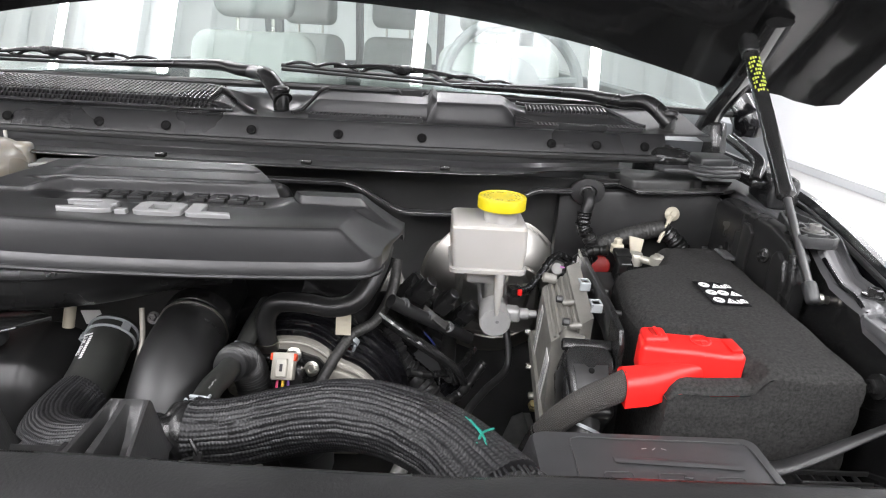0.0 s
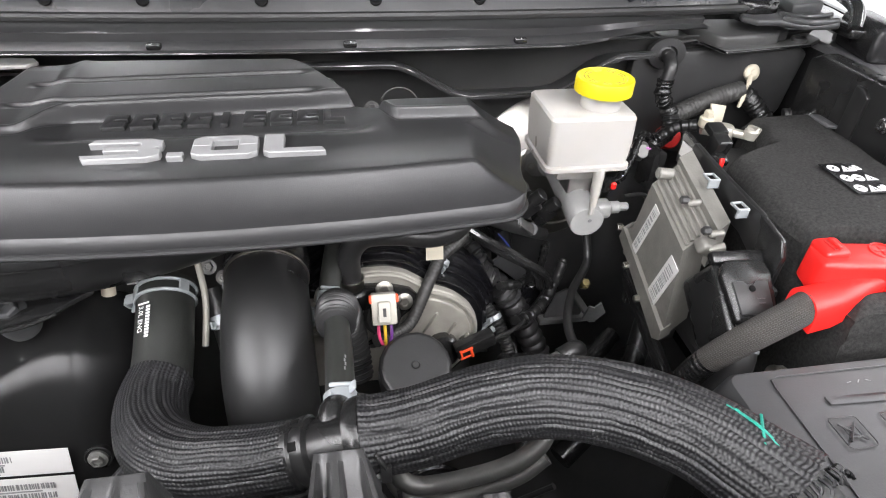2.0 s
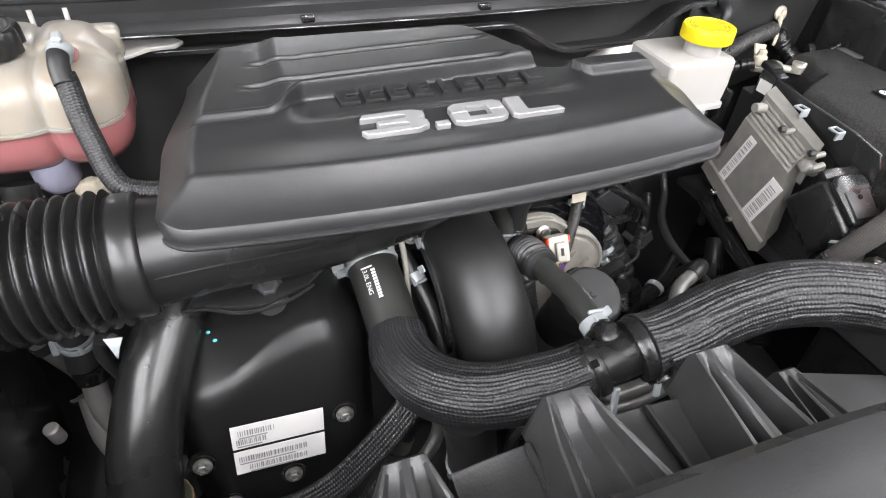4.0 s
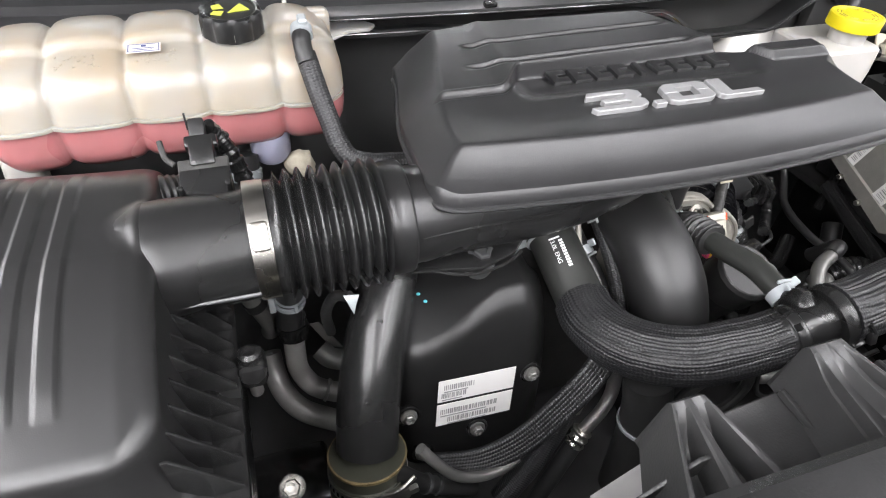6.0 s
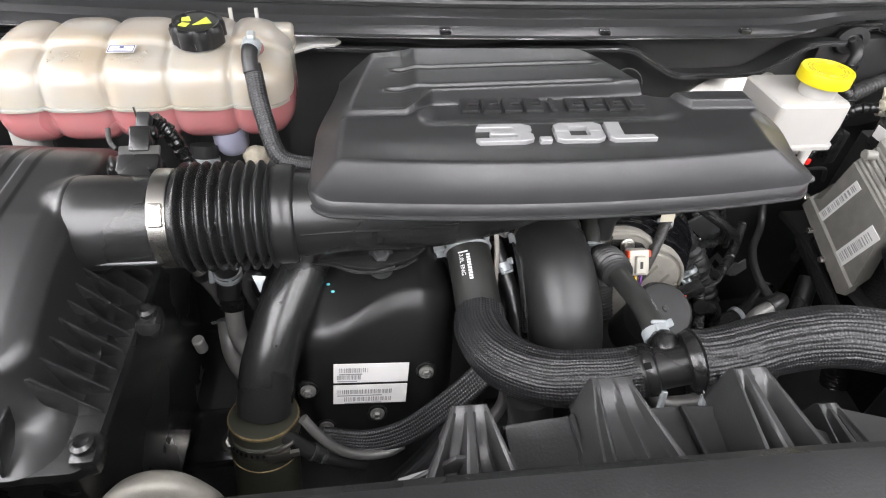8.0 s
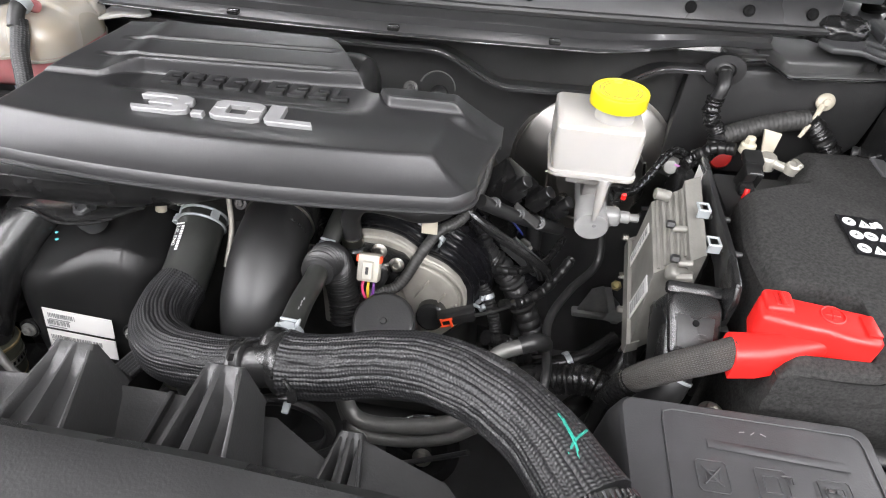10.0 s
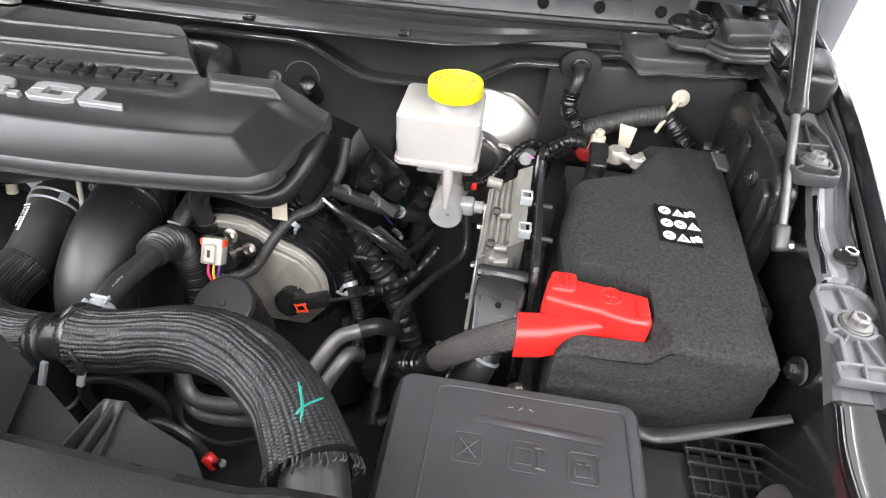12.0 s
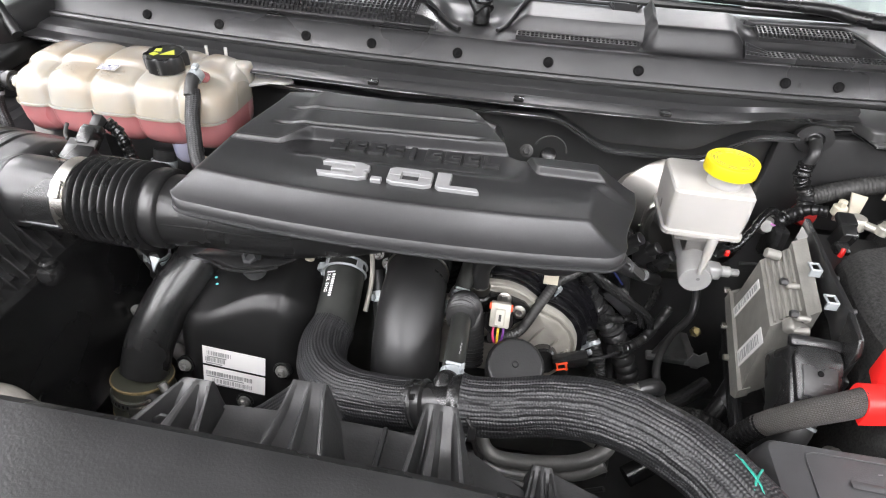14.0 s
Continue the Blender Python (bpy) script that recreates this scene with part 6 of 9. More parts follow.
part("side_port", fuse(box(0.020, 0.020, 0.020, 0.005, 3, pose(0.112, 0.694, 1.2015)), cyl(0.0075, 0.012, 0.001, 16, aim((0.127, 0.6935, 1.2025), (0.2, 0.69, 1.205))), cyl(0.005, 0.016, 0.001, 6, aim((0.136, 0.693, 1.203), (0.2, 0.69, 1.205)))), ALUM, mc)
part("end_recess", lathe([(0.0025, 0), (0.002, 0.0004), (0, 0.0004)], 12, MM @ Matrix.Translation((0.003, 0.002, 0.1405))), GREYINK, mc)
part("bleed_boss", fuse(box(0.03, 0.045, 0.03, 0.005, 2, Matrix.Translation((0.088, 0.735, 1.224))),), ALU, mc)

rv = thing("brake_fluid_reservoir", "milky white brake fluid reservoir with yellow cap", "reservoir", (0.073, 0.71, 1.26))
part("tank", loft([rrect(0.034, 0.112, 0.680, 0.746, 1.262, 0.010), rrect(0.0245, 0.1205, 0.667, 0.756, 1.267, 0.010), rrect(0.0245, 0.1205, 0.667, 0.756, 1.272, 0.010), rrect(0.0275, 0.1175, 0.671, 0.753, 1.273, 0.007), rrect(0.0260, 0.1190, 0.670, 0.755, 1.296, 0.007), rrect(0.0260, 0.1185, 0.671, 0.756, 1.3235, 0.007), rrect(0.0275, 0.1170, 0.6735, 0.7525, 1.3265, 0.007), rrect(0.032, 0.1135, 0.678, 0.748, 1.3280, 0.007)]), WHITEP, rv, "", 25)
part("neck", lathe([(0.021, 1.318), (0.021, 1.352), (0.019, 1.353)], 28, Matrix.Translation((0.086, 0.700, 0))), WHITEP, rv)
yc = part("cap", lathe([(0.0275, 1.3440), (0.0300, 1.3447), (0.0300, 1.3575), (0.0292, 1.3592), (0.0265, 1.3598), (0.0258, 1.3586), (0, 1.3586)], 72, Matrix.Translation((0.086, 0.700, 0)), lambda a, i: 1 - (0.008 * (0.5 + 0.5 * math.cos(36 * a)) if 1 <= i <= 2 else 0)), YELLOW, rv, "bright yellow screw cap")
for r in (0.022, 0.018):
    for k in range(9):
        a0 = k * 0.7
        part("cap_print", tube([(0.086 + r * math.cos(a0 + t), 0.700 + r * math.sin(a0 + t), 1.3587) for t in (0, 0.15, 0.3, 0.45)], 0.0007, 5, 2), YELLOWD, yc)
part("foot", box(0.055, 0.05, 0.016, 0.004, 2, Matrix.Translation((0.075, 0.715, 1.252))), WHITEP, rv)
part("drip_spout", lathe([(0.0065, 0.0), (0.0055, 0.03), (0.0025, 0.058), (0, 0.059)], 16, aim((0.088, 0.672, 1.268), (0.088, 0.668, 1.1))), WHITEP, rv)

# ---- control module ----
em = thing("control_module", "grey cast engine control module with black connectors", "control module", (0.15, 0.6, 1.14))
FACE = [(0.645, 1.262), (0.560, 1.236), (0.546, 1.131), (0.553, 1.127), (0.668, 1.172), (0.672, 1.186), (0.658, 1.196)]
OFF = Vector((0.030, 0.010, 0.016))


def face(y, z, off=0.0):
    """A point on the module's labelled face; off lifts it towards the engine."""
    return Vector((0.137 - off + (0.655 - y) * -0.02, y, z))


part("case", loft([[face(y, z) for y, z in FACE], [face(y, z) + OFF for y, z in FACE]]), MODM, em, "grey cast module housing", 25)
part("lower_flange", loft([[face(y, z, 0.004) for y, z in ((0.672, 1.188), (0.676, 1.172), (0.556, 1.122), (0.544, 1.130), (0.546, 1.142))], [face(y, z) + OFF * 0.3 for y, z in ((0.672, 1.188), (0.676, 1.172), (0.556, 1.122), (0.544, 1.130), (0.546, 1.142))]]), MODM, em, "", 25)
up = Vector((-0.35, 0.12, 0.9)).normalized()
for k in range(5):
    o = OFF * (0.14 + 0.20 * k)
    part("rib", tube([face(0.642, 1.263) + o, face(0.562, 1.238) + o], 0.0022 if k else 0.0018, 8, 2), MODM, em)
part("upper_block", loft([[face(y, z) + OFF * 0.95 for y, z in ((0.645, 1.272), (0.548, 1.244), (0.548, 1.20), (0.645, 1.21))], [face(y, z) + OFF * 1.45 for y, z in ((0.643, 1.270), (0.550, 1.241), (0.550, 1.20), (0.643, 1.21))]]), MODM, em, "", 25)
part("corner_boss", fuse(box(0.028, 0.016, 0.014, 0.004, 3, pose(0.157, 0.554, 1.243, 20, 25, 0)), tube([(0.152, 0.548, 1.245), (0.166, 0.546, 1.249)], 0.0045, 12, 2)), MODM, em, "", 30)
for bx, by, bz in ((0.154, 0.600, 1.272), (0.152, 0.552, 1.268)):
    part("boss", cyl(0.0034, 0.014, 0.001, 16, aim((bx + 0.004, by - 0.002, bz - 0.006), (bx + 0.2, by - 0.02, bz + 0.02))), MODM, em)
    part("bolt", cyl(0.0042, 0.008, 0.001, 6, aim((bx - 0.006, by, bz - 0.003), (bx - 0.2, by + 0.02, bz))), MATTE, em)
part("corner_ear", cyl(0.006, 0.016, 0.001, 14, aim((0.142, 0.636, 1.279), (-0.2, 0.66, 1.32))), MODM, em)
for p in ((0.676, 1.186), (0.640, 1.156), (0.600, 1.140)):
    part("flange_bolt", cyl(0.0042, 0.008, 0.001, 6, aim(face(*p, 0.006), face(*p, 0.3))), STEEL, em)
FM = Matrix.Translation(face(0.600, 1.190, 0.0012)) @ axes((0, 0, 0), (-0.0018, -0.095, -0.030), (0, -0.012, 0.104)).to_3x3().to_4x4()
for lx, ly, w, h in ((-0.036, 0.012, 0.013, 0.072), (0.026, 0.000, 0.020, 0.076)):
    lb = part("label", box(w, h, 0.0008, 0, m=FM @ Matrix.Translation((lx, ly, 0))), LABEL, em, "white printed label strip")
    rnd = random.Random(int(lx * 1000) + 99)
    y = -h / 2 + 0.006
    while y < h / 2 - 0.006:
        t = rnd.choice((0.0006, 0.001, 0.0014))
        part("print_bar", box(w * 0.6, t, 0.0004, 0, m=FM @ Matrix.Translation((lx, ly + y, 0.0006))), GREYINK, lb)
        y += t + rnd.choice((0.001, 0.0016, 0.003))
cn = part("connector", box(0.046, 0.070, 0.062, 0.007, 3, pose(0.160, 0.508, 1.208, 33, 0, -3)), PLASTIC, em, "black locking plug connector")
CF = pose(0.160, 0.4915, 1.2405, 33, 0, -3)
pad = part("lever", fuse(prism([(-0.0205, -0.026), (-0.017, -0.030), (0.017, -0.030), (0.0205, -0.026), (0.0235, 0.016), (0.020, 0.026), (0.012, 0.029), (-0.012, 0.029), (-0.020, 0.026), (-0.0235, 0.016)], 0.009, 0.0025, CF @ Matrix.Translation((0, 0, -0.005)), 3), box(0.050, 0.012, 0.010, 0.003, 2, CF @ Matrix.Translation((0, 0.034, -0.006)))), PLASTIC, cn, "gloss black locking lever")
part("lever_plate", prism([(-0.015, -0.020), (0.015, -0.020), (0.0165, 0.010), (0.006, 0.010), (0.003, 0.007), (-0.003, 0.007), (-0.006, 0.010), (-0.0165, 0.010)], 0.002, 0.0006, CF @ Matrix.Translation((0, -0.002, 0.0036))), MATTE, cn, "dark grey lever plate")
part("lever_pin", cyl(0.0030, 0.002, 0.0005, 12, CF @ Matrix.Translation((0, 0.001, 0.0058))), HOLE, cn)
for ox, oy, w in ((0.006, -0.008, 0.007), (0.006, -0.012, 0.006)):
    part("print_bar", box(w, 0.0010, 0.0003, 0, 1, CF @ Matrix.Translation((ox, oy, 0.0058))), BRKT, cn)
part("boot", tube([(0.155, 0.478, 1.20), (0.148, 0.462, 1.185), (0.135, 0.455, 1.15)], 0.017, 16, 5), RUBBER, em)
part("boot_ring", lathe([(0.0165, -0.0015), (0.0185, -0.0015), (0.0185, 0.0015), (0.0165, 0.0015)], 24, aim((0.152, 0.470, 1.196), (0.13, 0.44, 1.15))), CLAMP, em)
part("bracket", fuse(prism([(0.69, 1.262), (0.69, 1.300), (0.62, 1.293), (0.545, 1.288), (0.508, 1.281), (0.500, 1.268), (0.500, 1.225), (0.515, 1.215), (0.535, 1.245), (0.56, 1.255)], 0.006, 0.0015, Matrix(((0, 0, 1, 0.186), (1, 0, 0, 0), (0, 1, 0, 0), (0, 0, 0, 1)))), box(0.010, 0.022, 0.12, 0.003, 2, pose(0.19, 0.505, 1.175))), PLASTIC, em, "black plastic mounting bracket")
part("bracket_label", box(0.0006, 0.020, 0.016, 0, m=pose(0.1855, 0.676, 1.282)), LABEL, em)
for p in ((0.176, 0.603, 1.284), (0.176, 0.552, 1.282)):
    part("clip", fuse(box(0.012, 0.0025, 0.010, 0.0006, 1, pose(*p)), box(0.012, 0.002, 0.0025, 0.0005, 1, pose(p[0], p[1] + 0.012, p[2] + 0.004)), box(0.0022, 0.013, 0.0025, 0.0005, 1, pose(p[0] - 0.005, p[1] + 0.006, p[2] + 0.004)), box(0.0022, 0.013, 0.0025, 0.0005, 1, pose(p[0] + 0.005, p[1] + 0.006, p[2] + 0.004))), CLAMP, em, "pale grey wire clip")
    part("peg", cyl(0.0030, 0.020, 0.0008, 12, aim((p[0] + 0.018, p[1] + 0.004, p[2] - 0.006), (p[0] + 0.3, p[1] - 0.02, p[2] - 0.01))), MATTE, em)

# ---- battery ----
bt = thing("battery", "large battery in charcoal felt insulation wrap", "car battery", (0.30, 0.59, 1.08))


def felt_top(u, v):
    """Top of the wrap: soft edges, a sunk pocket at the positive post and a cut corner at the rear."""
    y = 0.432 + 0.325 * v
    x0, x1 = 0.2135 + 0.003 * math.sin(9 * v), 0.3790 + 0.023 * v
    x0 += -0.004 * (1 - smooth(0.44, 0.52, y)) + 0.012 * smooth(0.56, 0.64, y) + 0.064 * smooth(0.650, 0.690, y) + 0.020 * smooth(0.690, 0.742, y)
    x = x0 + (x1 - x0) * u
    d = min((x - x0), (x1 - x), (y - 0.432), (0.757 - y))
    z = 1.2865 - 0.006 * (1 - smooth(-0.001, 0.0045, d)) - 0.003 * (1 - smooth(0.0, 0.02, d)) - 0.008 * (1 - smooth(0.0, 0.016, x - x0)) ** 2 + 0.0012 * math.sin(60 * x + 35 * y) * math.sin(47 * y)
    pocket = smooth(0.205, 0.209, x) * (1 - smooth(0.281, 0.285, x)) * (1 - smooth(0.0, 0.004, y - 0.514 + 0.016 * smooth(0.255, 0.285, x) + 0.006 * (1 - smooth(0.210, 0.235, x)))) * smooth(0.446, 0.452, y)
    front = (1 - smooth(0.452, 0.462, y)) * (1 - smooth(0.281, 0.298, x))
    return Vector((x, y, z - max(0.034 * pocket, 0.016 * front)))


def felt_side(u, v):
    """The wrap's four sides, from the tray up to the top edge."""
    k = (u % 1.0) * 4
    i = int(k) % 4
    t = k - int(k)
    c = ((0.0, 0.0), (1.0, 0.0), (1.0, 1.0), (0.0, 1.0), (0.0, 0.0))
    e = felt_top(c[i][0] + (c[i + 1][0] - c[i][0]) * t, c[i][1] + (c[i + 1][1] - c[i][1]) * t)
    n = ((0, -1), (1, 0), (0, 1), (-1, 0))[i]
    bulge = 0.0022 * math.sin(math.pi * (1 - v) ** 0.7) + 0.0010 * math.sin(50 * v + 20 * u)
    return Vector((e.x + n[0] * bulge, e.y + n[1] * bulge, 1.085 + (e.z - 1.085) * v))


part("felt_wrap", fuse(sheet(felt_top, 150, 190, 0.004), sheet(felt_side, 160, 24)), FELT, bt, "", 60)
part("case", loft([rrect(0.225, 0.372, 0.445, 0.742, 1.09, 0.006), rrect(0.225, 0.372, 0.445, 0.742, 1.2475, 0.006)]), MATTE, bt, "black battery case")
ST = axes((0.3235, 0.591, 1.2893), (0.99, -0.03, 0.0), (0.10, 0.99, 0)) @ Matrix.Diagonal((0.90, 0.96, 1, 1))
stk = part("warning_sticker", prism([(-0.0225, -0.0310), (0.0215, -0.0330), (0.0215, 0.0310), (-0.0225, 0.0310)], 0.0006, 0, ST @ Matrix.Translation((0, 0, -0.0003))), STICK, bt, "black sticker with white hazard symbols")


def round_symbol(o, slash):
    part("symbol", lathe([(0.0066, 0), (0.0066, 0.0003), (0, 0.0003)], 24, o), WHITEINK, stk)
    part("symbol_bar", fuse(box(0.0075, 0.0009, 0.0003, 0, m=o @ pose(0, 0, 0.0005, 0, 0, slash)), box(0.0016, 0.0042, 0.0003, 0, m=o @ pose(-0.0004, 0, 0.00045, 0, 0, slash - 55))), INK, stk)


def warning_symbol(o, sign):
    part("symbol", prism([(-0.0070, -0.0058), (0.0070, -0.0058), (0, 0.0064)], 0.0003, 0, o), WHITEINK, stk)
    part("symbol_bar", fuse(box(0.0010, 0.0042, 0.0003, 0, m=o @ pose(0, -0.0008, 0.0005, 0, 0, sign)), box(0.0024, 0.0009, 0.0003, 0, m=o @ pose(0.0002, -0.0036, 0.0005, 0, 0, sign))), INK, stk)


def sheet_symbol(o):
    part("symbol", fuse(box(0.0115, 0.0066, 0.0003, 0, m=o), box(0.0040, 0.0030, 0.0003, 0, m=o @ pose(0.0020, 0.0045, 0)), box(0.0030, 0.0024, 0.0003, 0, m=o @ pose(-0.0036, -0.0043, 0))), WHITEINK, stk)
    part("symbol_bar", fuse(*[box(0.0006, 0.0044, 0.0003, 0, m=o @ pose(dx, 0, 0.0003, 0, 0, 12)) for dx in (-0.003, 0.0005, 0.0035)]), INK, stk)


for sx, sy, sort, turn in ((-0.0120, 0.0205, 0, 40), (0.0025, 0.0190, 1, 0), (0.0150, 0.0190, 2, 0), (-0.0120, -0.0010, 0, 25), (0.0022, -0.0010, 0, -30), (0.0158, -0.0010, 1, 15), (-0.0120, -0.0215, 0, -45), (0.0022, -0.0225, 1, 0), (0.0156, -0.0225, 2, 0)):
    at = ST @ Matrix.Translation((sx, sy, 0.0005))
    if sort == 0:
        round_symbol(at, turn)
    elif sort == 1:
        warning_symbol(at, turn)
    else:
        sheet_symbol(at)

rt = thing("terminal_cover", "bright red plastic battery terminal cover", "terminal cover", (0.23, 0.47, 1.28))
RM = Matrix(((1, 0, 0, 0), (0, 1, 0, 0), (0.06, 0.05, 1, 1.217), (0, 0, 0, 1)))


def red_z(x, y):
    return 1.217 + 0.06 * x + 0.05 * y + 0.036


part("hood", fuse(prism([(0.200, 0.496), (0.194, 0.466), (0.222, 0.4585), (0.242, 0.4555), (0.250, 0.4515), (0.262, 0.4480), (0.281, 0.4470), (0.2805, 0.479)], 0.036, 0.0055, RM, 4), prism([(0.252, 0.456), (0.262, 0.4465), (0.2815, 0.4455), (0.2815, 0.456)], 0.016, 0.002, Matrix.Translation((0, 0, -0.008)) @ RM, 2)), RED, rt, "", 40)
CU = [(0.256, 0.462, 1.268), (0.240, 0.460, 1.264), (0.220, 0.457, 1.260), (0.198, 0.454, 1.2555), (0.176, 0.4525, 1.2535)]


def arch(c, w, h):
    """One station of the cable shroud: flat sides under a rounded crown."""
    out = [Vector((c[0], c[1] + w, c[2] - h * 0.75))]
    for k in range(13):
        a = math.pi * k / 12
        out.append(Vector((c[0], c[1] + w * math.copysign(abs(math.cos(a)) ** 0.7, math.cos(a)), c[2] + h * math.sin(a) ** 0.75)))
    return out + [Vector((c[0], c[1] - w, c[2] - h * 0.75))]


part("cable_shroud", loft([arch(c, w, h) for c, w, h in zip(CU, (0.006, 0.010, 0.0135, 0.0155, 0.0165), (0.010, 0.0135, 0.0160, 0.0165, 0.0160))]), RED, rt, "", 40)
lt = part("latch", box(0.022, 0.024, 0.012, 0.004, 3, pose(0.2105, 0.4830, red_z(0.209, 0.483) - 0.0018, 0, -3.5, -4)), RED, rt)
part("latch_slot", box(0.0095, 0.014, 0.0012, 0.0004, 1, Matrix.Translation((0.2105, 0.4825, red_z(0.209, 0.483) + 0.0042))), REDD, lt)
part("latch_bar", box(0.0030, 0.015, 0.0030, 0.0008, 2, Matrix.Translation((0.2115, 0.4825, red_z(0.209, 0.483) + 0.0052))), RED, lt)
part("end_panel", box(0.010, 0.022, 0.003, 0.0012, 2, pose(0.2735, 0.464, red_z(0.2735, 0.464) + 0.0006, 0, -3.5, 0)), RED, rt)
part("plus_mark", fuse(tube([(0.249 + 0.0088 * math.cos(a), 0.4735 + 0.0088 * math.sin(a), red_z(0.249 + 0.0088 * math.cos(a), 0.4735 + 0.0088 * math.sin(a)) + 0.0002) for a in np.linspace(0, 6.283, 25)], 0.0009, 6, 2), box(0.011, 0.002, 0.0016, 0.0004, 1, pose(0.249, 0.4735, red_z(0.249, 0.4735), 0, -3.5, -8)), box(0.002, 0.011, 0.0016, 0.0004, 1, pose(0.249, 0.4735, red_z(0.249, 0.4735), 0, -3.5, -8))), REDM, rt)
bcb = thing("battery_cable", "thick battery cable in brown-black woven sleeve", "cable", (0.10, 0.45, 1.15))
part("sleeve", tube([(0.182, 0.452, 1.258), (0.165, 0.448, 1.251), (0.140, 0.446, 1.237), (0.120, 0.450, 1.214), (0.110, 0.455, 1.195)], [0.0128, 0.0128, 0.0125, 0.0120, 0.0112], 20, 10), CLOTH, bcb)
part("taped_end", tube([(0.113, 0.4535, 1.201), (0.107, 0.456, 1.186), (0.101, 0.459, 1.160), (0.098, 0.46, 1.11)], 0.0112, 18, 24, 1.0, lambda d: 0.0006 * abs(math.sin(math.pi * d / 0.0045))), TAPE, bcb, "shiny black taped end")

# ---- fuse box ----
fb = thing("fuse_box", "black plastic fuse box with embossed lid", "fuse box", (0.18, 0.3, 1.1))
part("lid", loft([rrect(0.078, 0.284, 0.16, 0.418, 1.16, 0.014), rrect(0.082, 0.282, 0.165, 0.415, 1.212, 0.014), rrect(0.087, 0.279, 0.17, 0.411, 1.2325, 0.012), rrect(0.090, 0.276, 0.174, 0.408, 1.236, 0.010)]), FBOX, fb, "scuffed satin black lid", 30)
part("base", loft([rrect(0.085, 0.275, 0.17, 0.41, 1.02, 0.012), rrect(0.080, 0.280, 0.165, 0.415, 1.155, 0.012)]), PLASTIC, fb)

def outline(pts, r=0.00045):
    return tube([(x, y, 1.2378) for x, y in pts + pts[:1]], r, 6, 1)


for cx, cy in ((0.1485, 0.349), (0.190, 0.349), (0.2335, 0.347)):
    part("embossed_icon", outline([(cx - 0.011, cy - 0.010), (cx - 0.009, cy - 0.012), (cx + 0.009, cy - 0.012), (cx + 0.011, cy - 0.010), (cx + 0.011, cy + 0.010), (cx + 0.009, cy + 0.012), (cx - 0.009, cy + 0.012), (cx - 0.011, cy + 0.010)]), FBOX, fb)
part("embossed_icon", fuse(tube([(0.142, 0.342, 1.2378), (0.155, 0.356, 1.2378)], 0.0007, 6, 1), tube([(0.155, 0.342, 1.2378), (0.142, 0.356, 1.2378)], 0.0007, 6, 1), outline([(0.144, 0.345), (0.153, 0.345), (0.153, 0.353), (0.144, 0.353)])), FBOX, fb)
part("embossed_icon", fuse(outline([(0.184, 0.343), (0.195, 0.343), (0.195, 0.355), (0.184, 0.355)]), tube([(0.198, 0.357, 1.2378), (0.205, 0.357, 1.2378), (0.205, 0.352, 1.2378)], 0.0008, 6, 1), tube([(0.198, 0.341, 1.2378), (0.205, 0.341, 1.2378)], 0.0008, 6, 1)), FBOX, fb)
part("embossed_icon", fuse(outline([(0.227, 0.340), (0.239, 0.340), (0.239, 0.353), (0.227, 0.353)]), box(0.004, 0.003, 0.001, 0.0003, 1, Matrix.Translation((0.230, 0.351, 1.2378))), box(0.004, 0.003, 0.001, 0.0003, 1, Matrix.Translation((0.236, 0.351, 1.2378)))), FBOX, fb)
part("embossed_bar", sheet(lambda u, v: Vector((0.150 + 0.10 * u, 0.372 + 0.007 * v - 0.004 * u, 1.2376 + 0.0012 * math.sin(math.pi * v) * math.sin(math.pi * u))), 24, 8, 0.0004), FBOX, fb)
part("lid_line", tube([(0.115, 0.20, 1.2368), (0.1195, 0.392, 1.2368), (0.121, 0.399, 1.2368), (0.128, 0.4015, 1.2368), (0.262, 0.4005, 1.2368), (0.2665, 0.397, 1.2368), (0.268, 0.39, 1.2368), (0.269, 0.20, 1.2368)], 0.0006, 6, 1), BRKT, fb, "pale scuffed moulding line")
for sx, a in ((0.178, 10), (0.186, 40), (0.194, -25)):
    part("embossed_mark", box(0.004, 0.0006, 0.0003, 0, 1, pose(sx, 0.389, 1.2376, 0, 0, a)), GREYINK, fb, "pale worn mark")

# ---- front sight shield over the radiator ----
rs = thing("radiator_shield", "matt black plastic radiator sight shield", "radiator shield", (MID, 0.2, 1.2))
def edge_y(x):
    return 0.266 - 0.004 * smooth(-0.5, -0.1, x) - 0.014 * smooth(-0.2, 0.06, x) + 0.004 * smooth(0.030, 0.055, x) + 0.020 * smooth(-0.55, -0.95, x)


part("panel", sheet(lambda u, v: Vector((-1.0 + 1.27 * u, -0.12 + (edge_y(-1.0 + 1.27 * u) + 0.12) * v, 1.324 + 0.006 * smooth(-0.15, 0.05, -1.0 + 1.27 * u) + 0.004 * math.sin(math.pi * v) - 0.02 * (1 - v) - 0.003 * smooth(0.97, 1.0, v))), 80, 30, 0.003), SIGHT, rs, "scuffed matt black top panel")
part("edge_lip", run([(0.262, 1.312), (0.268, 1.313), (0.274, 1.309), (0.275, 1.300)], -0.99, 0.265, 120, 0.002, lambda x, v: (-bow(x) + edge_y(x) - 0.268, 0.008 + 0.006 * smooth(-0.15, 0.05, x))), PLASTIC, rs, "thin moulded rear lip")
